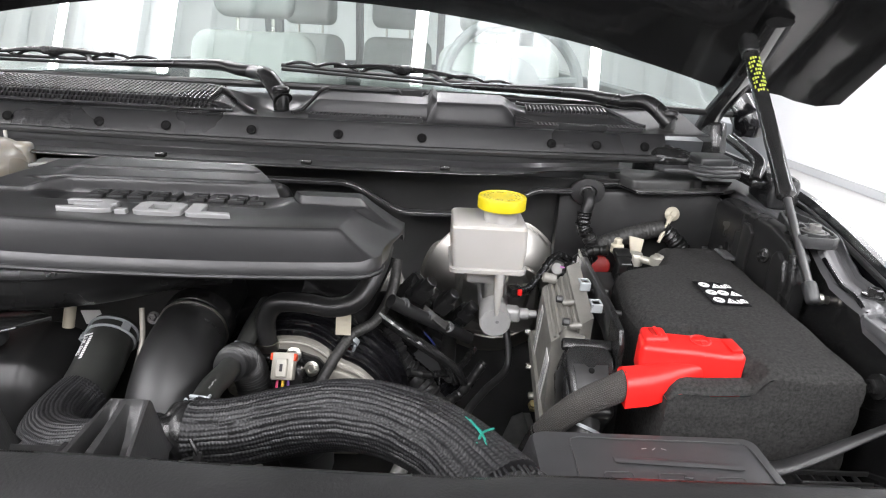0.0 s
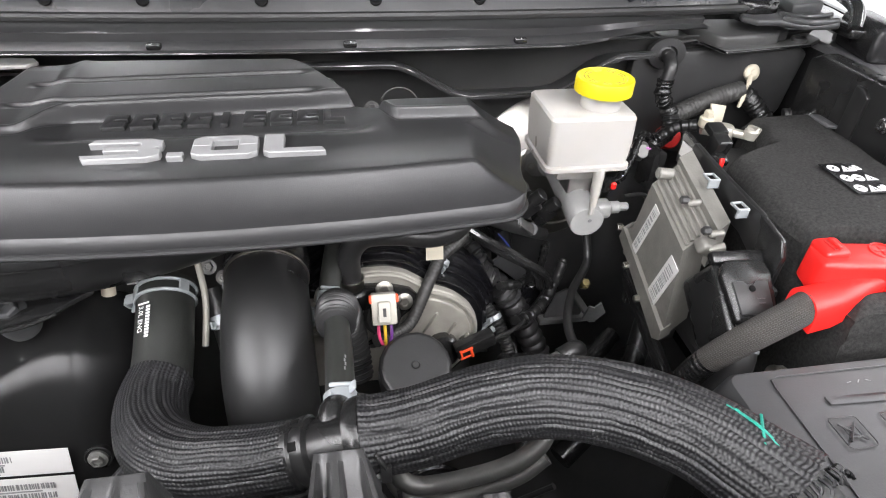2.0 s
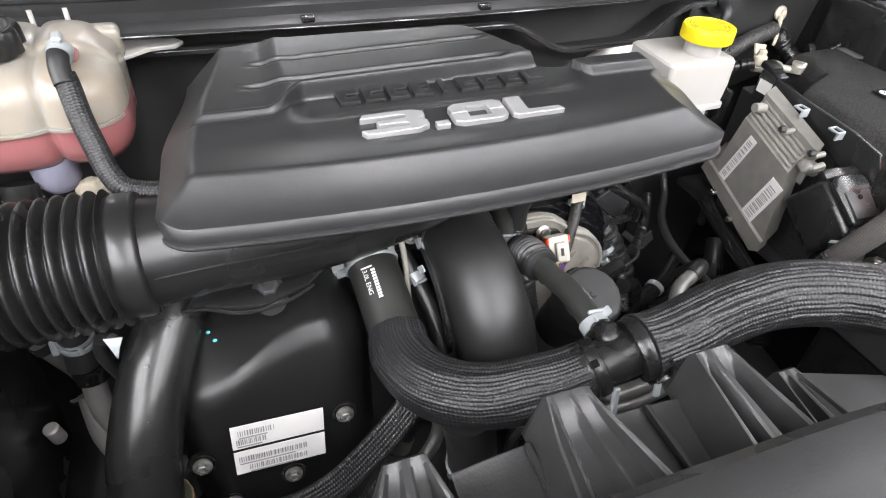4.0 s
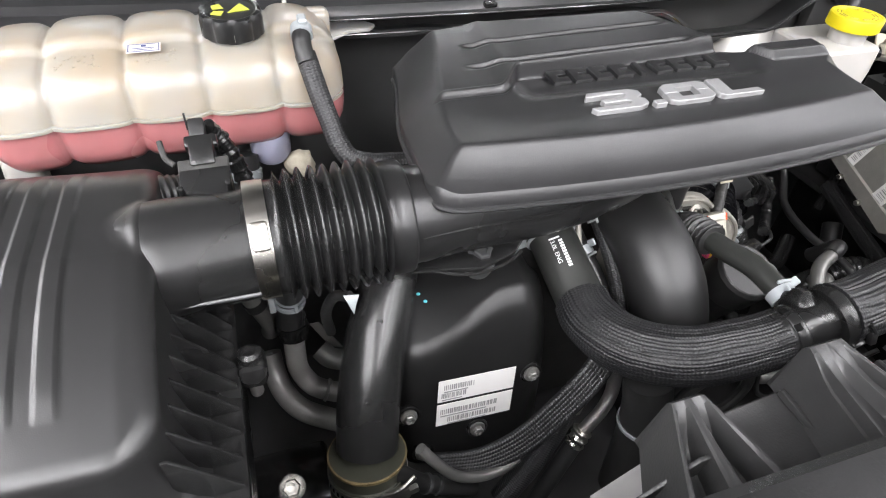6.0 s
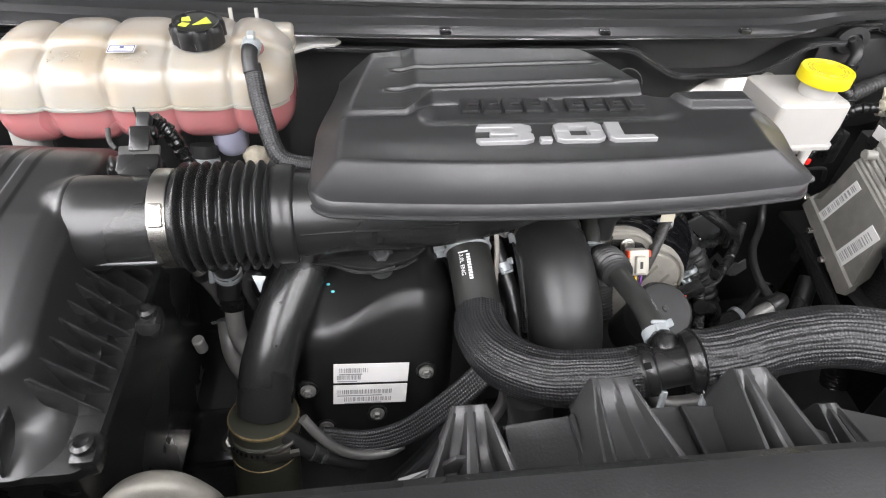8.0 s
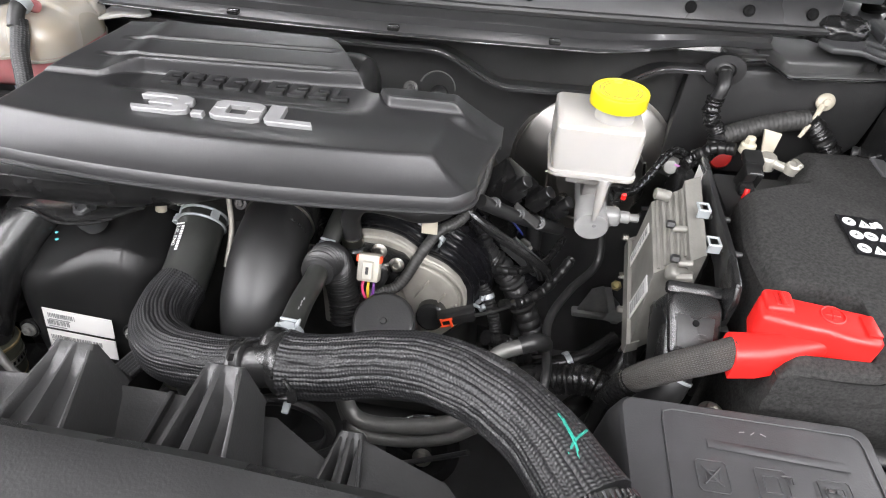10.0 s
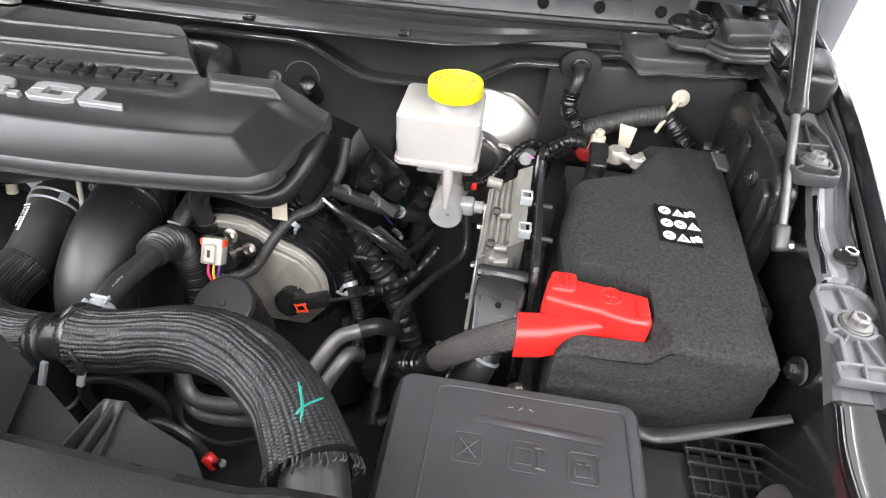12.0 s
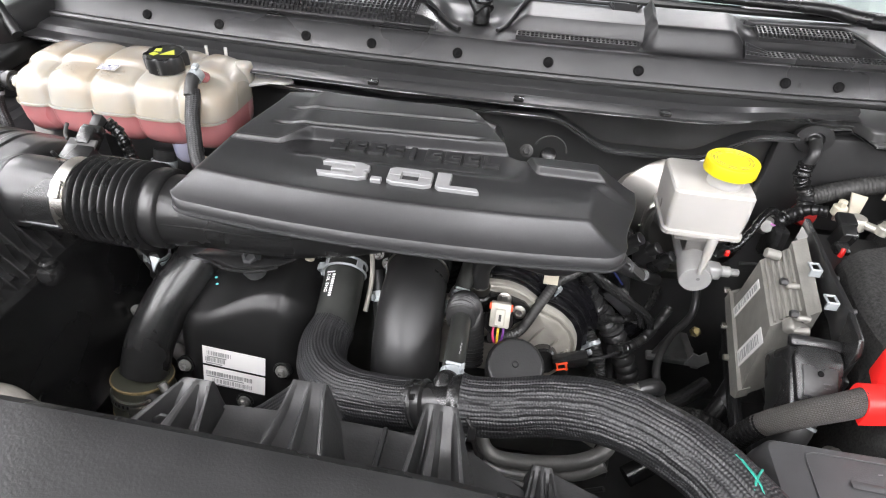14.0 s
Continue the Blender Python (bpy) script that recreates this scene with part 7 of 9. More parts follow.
for k in range(9):
    x = -0.86 + 0.105 * k
    part("edge_tab", prism([(x - 0.012, 0), (x + 0.012, 0), (x + 0.007, 0.010), (x - 0.004, 0.012)], 0.003, 0.0005, Matrix.Translation((0, edge_y(x) - 0.011, 1.3168 + 0.006 * smooth(-0.15, 0.05, x))), 1), SIGHT, rs)


def arm(back, front, top, ridges, depth, skirt=(0.012, 0.012), foot=1.262, wide=0.10, rear=0.336):
    """A moulded bracket reaching back from the panel: narrow at its rear end, its top cut into lengthwise ridges, its flanks sloping to the shelf."""
    n = 28

    def station(t, drop=0.0, y=None):
        xa, xb = back[0] + (front[0] - back[0]) * t, back[1] + (front[1] - back[1]) * t
        z = top[0] + (top[1] - top[0]) * t
        out = []
        for k in range(n + 1):
            f = k / n
            near = min(abs(f - g) for g in ridges)
            cut = depth * smooth(0.0, 0.35, t) * smooth(wide * 0.35, wide, near)
            out.append(Vector((xa + (xb - xa) * f, rear + (0.258 - rear) * t if y is None else y, z - cut - drop)))
        fy = out[0].y
        return [Vector((xa - skirt[0] * (0.6 + 0.6 * t), fy, foot))] + out + [Vector((xb + skirt[1] * (0.6 + 0.6 * t), fy, foot))]

    rings = [station(0.0, 0.030, rear + 0.006), station(0.0, 0.004, rear + 0.003)] + [station(t) for t in (0.0, 0.06, 0.14, 0.24, 0.36, 0.5, 0.66, 0.82, 1.0)]
    return part("bracket", loft(rings), BRACE, rs, "ridged grey-black plastic bracket", 32)


arm((-0.313, -0.286), (-0.324, -0.262), (1.3055, 1.302), (0.10, 0.52, 0.93), 0.0085, (0.010, 0.016), wide=0.075)
arm((-0.2065, -0.1815), (-0.2145, -0.164), (1.3040, 1.297), (0.0, 0.40, 1.0), 0.020, (0.008, 0.014), wide=0.17)
arm((-0.4095, -0.3855), (-0.446, -0.366), (1.2850, 1.281), (0.0, 0.50, 1.0), 0.022, (0.012, 0.006), 1.235, 0.16)
arm((-0.1165, -0.1010), (-0.130, -0.088), (1.2550, 1.256), (0.0, 0.50, 1.0), 0.018, (0.006, 0.010), 1.225, 0.17, 0.330)
part("shelf", sheet(lambda u, v: Vector((-0.372 + 0.180 * u, 0.262 + 0.069 * v - 0.004 * (2 * u - 1) ** 2, 1.2660 + 0.002 * smooth(0.9, 1.0, v))), 36, 10, 0.003), BRACE, rs, "dusty grey plastic shelf between brackets")
part("shelf_front", sheet(lambda u, v: Vector((-0.374 + 0.186 * u, 0.332 + 0.001 * v - 0.004 * (2 * u - 1) ** 2, 1.2675 - 0.075 * v)), 24, 8, 0.003), BRACE, rs)
for x in (-0.3225, -0.2370):
    part("rib", box(0.0040, 0.068, 0.006, 0.0012, 2, Matrix.Translation((x, 0.2960, 1.2700))), BRACE, rs, "pale worn rib")
part("side_plate", prism([(-0.190, 0.334), (-0.166, 0.335), (-0.121, 0.309), (-0.121, 0.262), (-0.190, 0.262)], 0.004, 0.001, Matrix.Translation((0, 0, 1.2465))), BRACE, rs, "flat grey plastic side plate")
part("side_plate", prism([(-0.103, 0.329), (-0.038, 0.3055), (-0.020, 0.285), (-0.020, 0.262), (-0.103, 0.262)], 0.004, 0.001, Matrix.Translation((0, 0, 1.2475))), BRACE, rs)
part("side_web", prism([(-0.470, 1.228), (-0.412, 1.280), (-0.404, 1.280), (-0.404, 1.228)], 0.003, 0.0008, Matrix(((1, 0, 0, 0), (0, 0, 1, 0.300), (0, 1, 0, 0), (0, 0, 0, 1)))), BRACE, rs)
part("pale_plate", sheet(lambda u, v: Vector((-0.448 + 0.078 * u, 0.300 + 0.030 * v + 0.016 * u, 1.198 + 0.004 * u)), 8, 6, 0.003), mat("pale_grey_plate", (0.34, 0.335, 0.33), 0.45, 0.2, vary=0.2, scale=40), rs, "pale grey metal plate")
solo("silver_elbow", tube([(-0.690, 0.325, 1.12), (-0.680, 0.338, 1.155), (-0.655, 0.348, 1.180), (-0.628, 0.350, 1.180), (-0.605, 0.346, 1.155), (-0.598, 0.342, 1.12)], 0.0125, 18, 8), ALUP, "cast silver pipe elbow behind radiator shield", "pipe")


# ---- engine: timing cover and cam cover under the lid ----
eng = thing("engine_block", "cast engine front with black ribbed cam cover", "engine", (-0.2, 0.68, 0.9))
XZ = lambda y: Matrix(((1, 0, 0, 0), (0, 0, 1, y), (0, 1, 0, 0), (0, 0, 0, 1)))
RIM = [(-0.235, 1.03), (-0.232, 1.135), (-0.222, 1.172), (-0.200, 1.189), (-0.172, 1.1955), (-0.148, 1.1955), (-0.130, 1.1895), (-0.112, 1.176), (-0.101, 1.166), (-0.090, 1.162), (-0.076, 1.154), (-0.060, 1.138), (-0.050, 1.118), (-0.048, 1.095), (-0.052, 1.065), (-0.08, 1.03)]


def grown(loop, o):
    """The outline moved outwards by o, away from the middle of the casting."""
    out = []
    for a, b, c in zip([loop[0]] + loop[:-1], loop, loop[1:] + [loop[-1]]):
        d = Vector((c[0] - a[0], c[1] - a[1])).normalized()
        out.append((b[0] - d.y * o, b[1] + d.x * o))
    return out


part("timing_cover", prism(RIM, 0.05, 0.005, XZ(0.612), 3), ALUP, eng, "grey cast aluminium timing cover", 30)
part("cover_lip", tube([(x, 0.6115, z) for x, z in grown(RIM, -0.0035)[2:-2]], 0.0026, 8, 5), ALUP, eng)
part("face_step", prism([(-0.100, 1.035), (-0.135, 1.128), (-0.118, 1.160), (-0.100, 1.156), (-0.080, 1.146), (-0.066, 1.131), (-0.058, 1.112), (-0.056, 1.094), (-0.062, 1.066), (-0.08, 1.036)], 0.006, 0.0025, XZ(0.6085), 3), ALUP, eng, "raised cast face", 30)
for rx, rz in ((-0.104, 1.122), (-0.083, 1.105), (-0.068, 1.088)):
    part("rib", box(0.0022, 0.006, 0.034, 0.001, 2, pose(rx, 0.607, rz, 0, 28, 0)), ALUP, eng)
for k, (o, y0) in enumerate(((0.0085, 0.622), (0.0150, 0.632), (0.0215, 0.643), (0.0290, 0.654))):
    part("cam_cover_step", prism(grown(RIM[1:], o), 0.03, 0.0016, XZ(y0), 2), PAINT, eng, "glossy black cam cover step", 30)
    part("step_edge", tube([(x, y0 + 0.0006, z) for x, z in grown(RIM, o - 0.0012)[2:-3]], 0.0012, 8, 5), PAINT, eng)
part("cam_cover", loft([[Vector(p) for p in r] for r in (
    [(-0.25, 0.668, 1.05), (-0.25, 0.668, 1.20), (-0.16, 0.668, 1.225), (-0.08, 0.668, 1.19), (-0.020, 0.668, 1.12), (-0.015, 0.668, 1.0)],
    [(-0.28, 0.80, 1.00), (-0.26, 0.80, 1.25), (-0.16, 0.80, 1.27), (-0.05, 0.80, 1.23), (0.01, 0.80, 1.10), (0.01, 0.80, 0.95)])]), PRIMER, eng, "glossy black cam cover", 30)
part("block", loft([rrect(-0.50, -0.03, 0.645, 0.83, 0.80, 0.03), rrect(-0.52, -0.04, 0.645, 0.83, 1.02, 0.03), rrect(-0.50, -0.05, 0.65, 0.83, 1.15, 0.03)]), DUSTY, eng, "dark engine block")
for p in ((-0.133, 0.599, 1.165), (-0.203, 0.599, 1.157), (-0.226, 0.606, 1.130), (-0.153, 0.599, 1.183), (-0.062, 0.606, 1.09), (-0.175, 0.598, 1.125)):
    part("bolt", hexbolt(p, (p[0], p[1] - 0.4, p[2] + 0.15), 0.0060), STEEL, eng)
part("ear", fuse(box(0.03, 0.02, 0.03, 0.006, 2, pose(-0.236, 0.615, 1.145)), cyl(0.010, 0.02, 0.002, 14, aim((-0.226, 0.612, 1.133), (-0.22, 0.3, 1.2)))), ALUP, eng)
part("breather_dome", lathe([(0.034, -0.05), (0.0345, 0.012), (0.031, 0.024), (0.020, 0.031), (0.0, 0.033)], 32, aim((-0.215, 0.735, 1.318), (-0.05, 0.70, 1.33))), PLASTIC, eng, "rounded black plastic housing")
part("vacuum_motor", lathe([(0.011, -0.05), (0.012, -0.006), (0.010, 0.0), (0.005, 0.002), (0, 0.002)], 24, aim((-0.118, 0.800, 1.286), (-0.11, 0.55, 1.55))), PLASTIC, eng)
part("motor_ring", tube([(-0.118 + 0.022 * math.cos(a), 0.785 + 0.006 * math.sin(a), 1.298 + 0.020 * math.sin(a)) for a in np.linspace(0.0, 2.8, 14)], 0.0012, 8, 3), DUSTY, eng, "thin wire hoop")
part("lug", hexbolt((-0.150, 0.775, 1.300), (-0.14, 0.4, 1.5), 0.006), DUSTY, eng)
# black rail and injector line bundle right of the lid
for k, (dx, dz) in enumerate(((0, 0), (0.012, -0.012), (0.026, -0.020))):
    part("fuel_rail", tube([(-0.06 + dx, 0.66, 1.21 + dz), (-0.03 + dx, 0.655, 1.19 + dz), (0.015 + dx, 0.66, 1.155 + dz), (0.03 + dx, 0.67, 1.12 + dz)], 0.0055, 10, 6), PRIMER, eng)
part("coil_block", box(0.060, 0.05, 0.045, 0.006, 2, pose(-0.012, 0.735, 1.195, 10, 38, 0)), PLASTIC, eng)
part("green_plug", box(0.016, 0.018, 0.026, 0.003, 2, pose(-0.004, 0.838, 1.070, 10, 25, 0)), mat("teal_plug_plastic", (0.015, 0.10, 0.075), 0.4), eng, "teal green plug")
part("plug_body", box(0.020, 0.020, 0.040, 0.004, 2, pose(0.010, 0.842, 1.056, 10, 30, 0)), BRKT, eng, "grey plug body")

sens = thing("pressure_sensor", "pale grey plug on black sensor with red lock tabs", "sensor plug", (-0.156, 0.57, 1.18))
part("base", fuse(prism([(-0.215, 1.105), (-0.213, 1.170), (-0.196, 1.184), (-0.150, 1.182), (-0.126, 1.174), (-0.118, 1.164), (-0.121, 1.152), (-0.134, 1.140), (-0.146, 1.112), (-0.165, 1.095)], 0.012, 0.003, XZ(0.602)), cyl(0.019, 0.04, 0.004, 20, aim((-0.158, 0.592, 1.160), (-0.156, 0.5, 1.20)))), PLASTIC, sens)
pm = axes((-0.156, 0.566, 1.188), (1, 0, 0), (0, 0.55, 0.83))
plug = part("plug", fuse(box(0.024, 0.030, 0.016, 0.002, 2, pm), box(0.012, 0.020, 0.006, 0.001, 1, pm @ Matrix.Translation((0, -0.002, 0.010)))), GREYC, sens, "pale grey plastic plug")
part("slot", box(0.003, 0.008, 0.001, 0, m=pm @ Matrix.Translation((0, -0.002, 0.0135))), INK, plug)
for s in (-1, 1):
    part("lock_tab", box(0.003, 0.008, 0.010, 0.001, 1, pm @ Matrix.Translation((s * 0.0125, 0.010, 0.003))), ORANGE, plug)
for k, c in enumerate((mat("pink_wire", (0.6, 0.05, 0.15), 0.5), mat("yellow_wire", (0.7, 0.45, 0.03), 0.5), mat("violet_wire", (0.12, 0.03, 0.2), 0.5))):
    x = -0.162 + 0.006 * k
    part("wire", tube([(x, 0.560, 1.175), (x, 0.553, 1.165), (x + 0.003 - 0.003 * k, 0.553, 1.153), (-0.158, 0.560, 1.150)], 0.0016, 8, 5), c, sens)


def taped(p, r):
    """A tape-wrapped bundle with uneven girth."""
    return tube(p, r, 14, 18, 1.0, lambda d: r * (0.07 * math.sin(2 * math.pi * d / 0.0131) + 0.06 * math.sin(2 * math.pi * d / 0.0077 + 1) + 0.05 * math.sin(2 * math.pi * d / 0.0043 + 2)))


def ribbed(p, r, period=0.004, depth=0.0006, seg=14, n=40):
    return tube(p, r, seg, n, 1.0, lambda d: depth * math.sin(2 * math.pi * d / period))


hr = thing("sensor_harness", "corrugated black wire conduit strapped over cam cover", "wire conduit", (-0.1, 0.6, 1.16))
part("conduit", ribbed([(-0.1644, 0.5639, 1.1474), (-0.1489, 0.5751, 1.1412), (-0.1275, 0.5890, 1.1446), (-0.1062, 0.6120, 1.1762), (-0.0892, 0.6339, 1.1937), (-0.0639, 0.6539, 1.2035), (-0.0465, 0.6892, 1.2289), (-0.042, 0.715, 1.262)], 0.0066, 0.004, 0.00022), DUSTY, hr)
part("strap", fuse(lathe([(0.0072, -0.003), (0.0084, -0.003), (0.0084, 0.003), (0.0072, 0.003)], 18, aim((-0.091, 0.634, 1.186), (-0.07, 0.67, 1.215)) @ Matrix.Diagonal((1.22, 1.22, 1, 1))), box(0.004, 0.006, 0.018, 0.001, 1, pose(-0.088, 0.634, 1.174, 20, 15, 0))), CLAMP, hr, "pale plastic strap")
solo("paper_tag", sheet(lambda u, v: Vector((-0.108 + 0.018 * u, 0.620 + 0.006 * v, 1.200 + 0.024 * v)), 2, 2, 0.0006), IVORY, "small ivory part tag on cam cover", "tag")

vh = thing("breather_hose", "black rubber breather hose with steel clip", "hose", (-0.18, 0.6, 1.2))
part("hose", tube([(-0.184, 0.606, 1.178), (-0.186, 0.607, 1.205), (-0.184, 0.606, 1.228), (-0.170, 0.604, 1.246), (-0.140, 0.600, 1.250), (-0.105, 0.596, 1.248), (-0.078, 0.600, 1.258), (-0.060, 0.625, 1.285), (-0.055, 0.66, 1.30)], 0.0112, 18, 8), RUBBER, vh)
part("clip", lathe([(0.0115, -0.005), (0.0130, -0.005), (0.0130, 0.005), (0.0115, 0.005)], 20, aim((-0.1855, 0.607, 1.190), (-0.1855, 0.607, 1.3))), STEEL, vh)
part("nipple", cyl(0.014, 0.02, 0.002, 18, aim((-0.184, 0.606, 1.172), (-0.184, 0.606, 1.3))), PLASTIC, vh)

tp = thing("vent_hose", "grey rubber vent hose with white clamps and ribbed sleeve", "hose", (-0.195, 0.45, 1.22))
part("hose", tube([(-0.1968, 0.424, 1.2175), (-0.1968, 0.440, 1.2215), (-0.1972, 0.470, 1.2225), (-0.1982, 0.502, 1.2150), (-0.2000, 0.540, 1.2060), (-0.201, 0.565, 1.19)], 0.0112, 20, 8), HOSE, tp)
part("hose_print", fuse(*[box(0.0012, 0.0030, 0.0003, 0, 1, pose(-0.1925 + 0.0006 * (k % 2), 0.455 + 0.0042 * k, 1.2336 - 0.0003 * k * k * 0.4, 0, 22, 0)) for k in range(6)]), GREYINK, tp, "faded print on hose")
part("sleeve", ribbed([(-0.1995, 0.524, 1.2110), (-0.2000, 0.540, 1.2080), (-0.1990, 0.562, 1.1960), (-0.1950, 0.574, 1.1700), (-0.1900, 0.570, 1.1350), (-0.186, 0.555, 1.105)], [0.0150, 0.0168, 0.0178, 0.0178, 0.0168, 0.0155], 0.0052, 0.0021, 24, 60), RUBBER, tp, "ribbed black sleeve")
part("upper_hose", tube([(-0.2080, 0.575, 1.1880), (-0.2040, 0.600, 1.2050), (-0.1990, 0.630, 1.2160), (-0.197, 0.655, 1.22)], 0.0105, 18, 6), HOSE, tp)


def squeeze_clamp(p, q, r, parent):
    """A flat spring clamp with two raised finger tabs."""
    m = aim(p, q)
    bm = lathe([(r, -0.005), (r + 0.0014, -0.005), (r + 0.0014, 0.005), (r, 0.005)], 24, m)
    for a in (0.5, 1.5):
        bm = fuse(bm, box(0.009, 0.0025, 0.008, 0.001, 1, m @ pose(0, 0, 0, 0, 0, 57.3 * a + 40) @ Matrix.Translation((r + 0.004, 0, 0.004 if a > 1 else -0.004))))
    bm = fuse(bm, box(0.004, r * 1.6, 0.003, 0.001, 1, m @ pose(0, 0, 0, 0, 0, 97) @ Matrix.Translation((r + 0.001, 0, 0.007))))
    return part("spring_clamp", bm, CLAMP, parent, "white coated spring clamp")


squeeze_clamp((-0.1968, 0.4345, 1.2200), (-0.1970, 0.47, 1.2240), 0.0114, tp)
squeeze_clamp((-0.2070, 0.582, 1.1925), (-0.2035, 0.603, 1.2065), 0.0108, tp)
squeeze_clamp((-0.230, 0.588, 1.164), (-0.226, 0.60, 1.15), 0.0085, tp)

oc = thing("oil_filter_housing", "black plastic oil filter housing with flat cap", "oil filter", (-0.131, 0.525, 1.13))
om = aim((-0.131, 0.535, 1.120), (-0.131, 0.50, 1.20))
part("cap", lathe([(0.033, 0.0), (0.0345, 0.004), (0.0345, 0.036), (0.032, 0.040), (0.030, 0.041), (0.004, 0.041), (0.003, 0.0425), (0, 0.0425)], 18, om), RUBBER, oc, "", 25)
part("body", lathe([(0.030, -0.06), (0.032, 0.002)], 20, om), MATTE, oc)
rcx = thing("sensor_lead", "black plug with orange-red clip on thin lead", "sensor plug", (-0.07, 0.58, 1.1))
part("plug", fuse(box(0.046, 0.016, 0.016, 0.003, 2, pose(-0.058, 0.585, 1.108, 0, -16, 10)), cyl(0.018, 0.03, 0.003, 18, aim((-0.09, 0.60, 1.09), (-0.09, 0.5, 1.13)))), PLASTIC, rcx)
part("clip", fuse(box(0.013, 0.002, 0.003, 0.0005, 1, pose(-0.068, 0.575, 1.1095, 0, -16, 10)), box(0.013, 0.002, 0.003, 0.0005, 1, pose(-0.0685, 0.575, 1.0985, 0, -16, 10)), box(0.003, 0.002, 0.013, 0.0005, 1, pose(-0.074, 0.575, 1.1035, 0, -16, 10)), box(0.003, 0.002, 0.013, 0.0005, 1, pose(-0.0625, 0.575, 1.1045, 0, -16, 10))), ORANGE, rcx, "orange-red locking clip")
part("lead", tube([(-0.036, 0.583, 1.115), (-0.015, 0.59, 1.118), (0.005, 0.61, 1.11)], 0.0022, 8, 6), RUBBER, rcx)

# conduits and pipes in the dark gap beside the engine
solo("main_harness", taped([(-0.055, 0.700, 1.165), (-0.0423, 0.6863, 1.1428), (-0.0321, 0.6856, 1.1228), (-0.001, 0.6827, 1.0941), (0.026, 0.672, 1.050), (0.0469, 0.6578, 1.0064), (0.06, 0.64, 0.96)], 0.0165), MATTE, "thick dark tape-wrapped wiring loom", "wire conduit")
jn = thing("branch_harness", "black wire branch held by pale grey strap", "wire conduit", (-0.02, 0.63, 1.09))
part("conduit", ribbed([(-0.032, 0.645, 1.105), (-0.018, 0.628, 1.088), (-0.008, 0.610, 1.06), (-0.005, 0.59, 1.02)], 0.0075), RUBBER, jn)
part("strap_rib", cyl(0.004, 0.012, 0.001, 10, pose(-0.028, 0.626, 1.084, 20, 25, 0)), CLAMP, jn)
part("strap", fuse(lathe([(0.0085, -0.003), (0.0098, -0.003), (0.0098, 0.003), (0.0085, 0.003)], 18, aim((-0.024, 0.635, 1.096), (-0.01, 0.615, 1.07))), box(0.004, 0.006, 0.020, 0.001, 1, pose(-0.033, 0.628, 1.093, 20, 25, 0)), box(0.014, 0.004, 0.004, 0.001, 1, pose(-0.034, 0.626, 1.085, 20, 25, 0))), CLAMP, jn)
solo("brake_line", tube([(0.150, 0.715, 1.203), (0.175, 0.714, 1.204), (0.19, 0.72, 1.18)], 0.0028, 8, 6), RUBBER, "thin dark brake line from master cylinder", "brake line")
solo("vacuum_tube", tube([(0.100, 0.765, 1.185), (0.1107, 0.7334, 1.1625), (0.1150, 0.7052, 1.1150), (0.0802, 0.6588, 1.1038), (0.0513, 0.5917, 1.1104), (0.0501, 0.5209, 1.1100), (0.045, 0.49, 1.09)], 0.0052, 12, 8), RUBBER, "thin black vacuum tube below master cylinder", "hose")
solo("steering_shaft", tube([(0.04, 0.86, 1.09), (0.03, 0.70, 1.00), (0.02, 0.56, 0.90)], 0.012, 14, 4), MATTE, "dark steering shaft below booster", "shaft")
solo("black_canister", lathe([(0.0, -0.035), (0.020, -0.033), (0.031, -0.020), (0.033, 0.0), (0.031, 0.018), (0.020, 0.031), (0.0, 0.034)], 28, pose(0.026, 0.713, 1.074, 20, 15, 0)), PAINT, "small glossy black round canister", "canister")
pal = mat("pale_frame_metal", (0.36, 0.36, 0.35), 0.5, 0.2, vary=0.25, scale=50)
solo("pale_bracket", fuse(prism([(0.142, 0.852), (0.160, 0.912), (0.178, 0.922), (0.196, 0.905), (0.216, 0.882), (0.212, 0.850)], 0.004, 0.001, XZ(0.866)), prism([(0.168, 0.934), (0.176, 0.962), (0.186, 0.958), (0.195, 0.968), (0.206, 0.946), (0.190, 0.928)], 0.004, 0.001, XZ(0.776)), box(0.012, 0.094, 0.006, 0.001, 1, pose(0.186, 0.822, 0.925, -8)), box(0.09, 0.02, 0.012, 0.003, 2, pose(0.18, 0.868, 0.852))), pal, "pale grey sheet metal bracket low in bay", "bracket")
solo("low_conduit", ribbed([(0.02, 0.56, 1.03), (0.07, 0.55, 1.06), (0.11, 0.54, 1.075), (0.15, 0.52, 1.05), (0.16, 0.50, 1.0)], 0.018, 0.006, 0.0008, 16, 20), PLASTIC, "black corrugated loom under control module", "wire conduit")
inj = thing("injector_harness", "black injector rail with lines and plugs beside cam cover", "fuel rail", (0.0, 0.68, 1.19))
part("rail", tube([(-0.045, 0.645, 1.236), (-0.01, 0.668, 1.206), (0.03, 0.70, 1.172), (0.06, 0.735, 1.14)], 0.0085, 16, 6), MATTE, inj, "black rail")
for k, (px, py, pz) in enumerate(((-0.03, 0.66, 1.222), (0.0, 0.68, 1.197), (0.028, 0.70, 1.172))):
    part("nut", hexbolt((px, py - 0.006, pz + 0.006), (px, py - 0.3, pz + 0.3), 0.0055), BRKT, inj)
    part("plug", fuse(box(0.020, 0.022, 0.026, 0.003, 2, pose(px + 0.022, py + 0.02, pz + 0.012, 20, 35, 10)), cyl(0.008, 0.016, 0.001, 14, pose(px + 0.03, py + 0.012, pz + 0.026, 20, 35, 10))), PLASTIC, inj)
part("print_plate", box(0.040, 0.012, 0.003, 0.0006, 1, pose(0.010, 0.676, 1.200, 25, 40, 0)), DUSTY, inj)
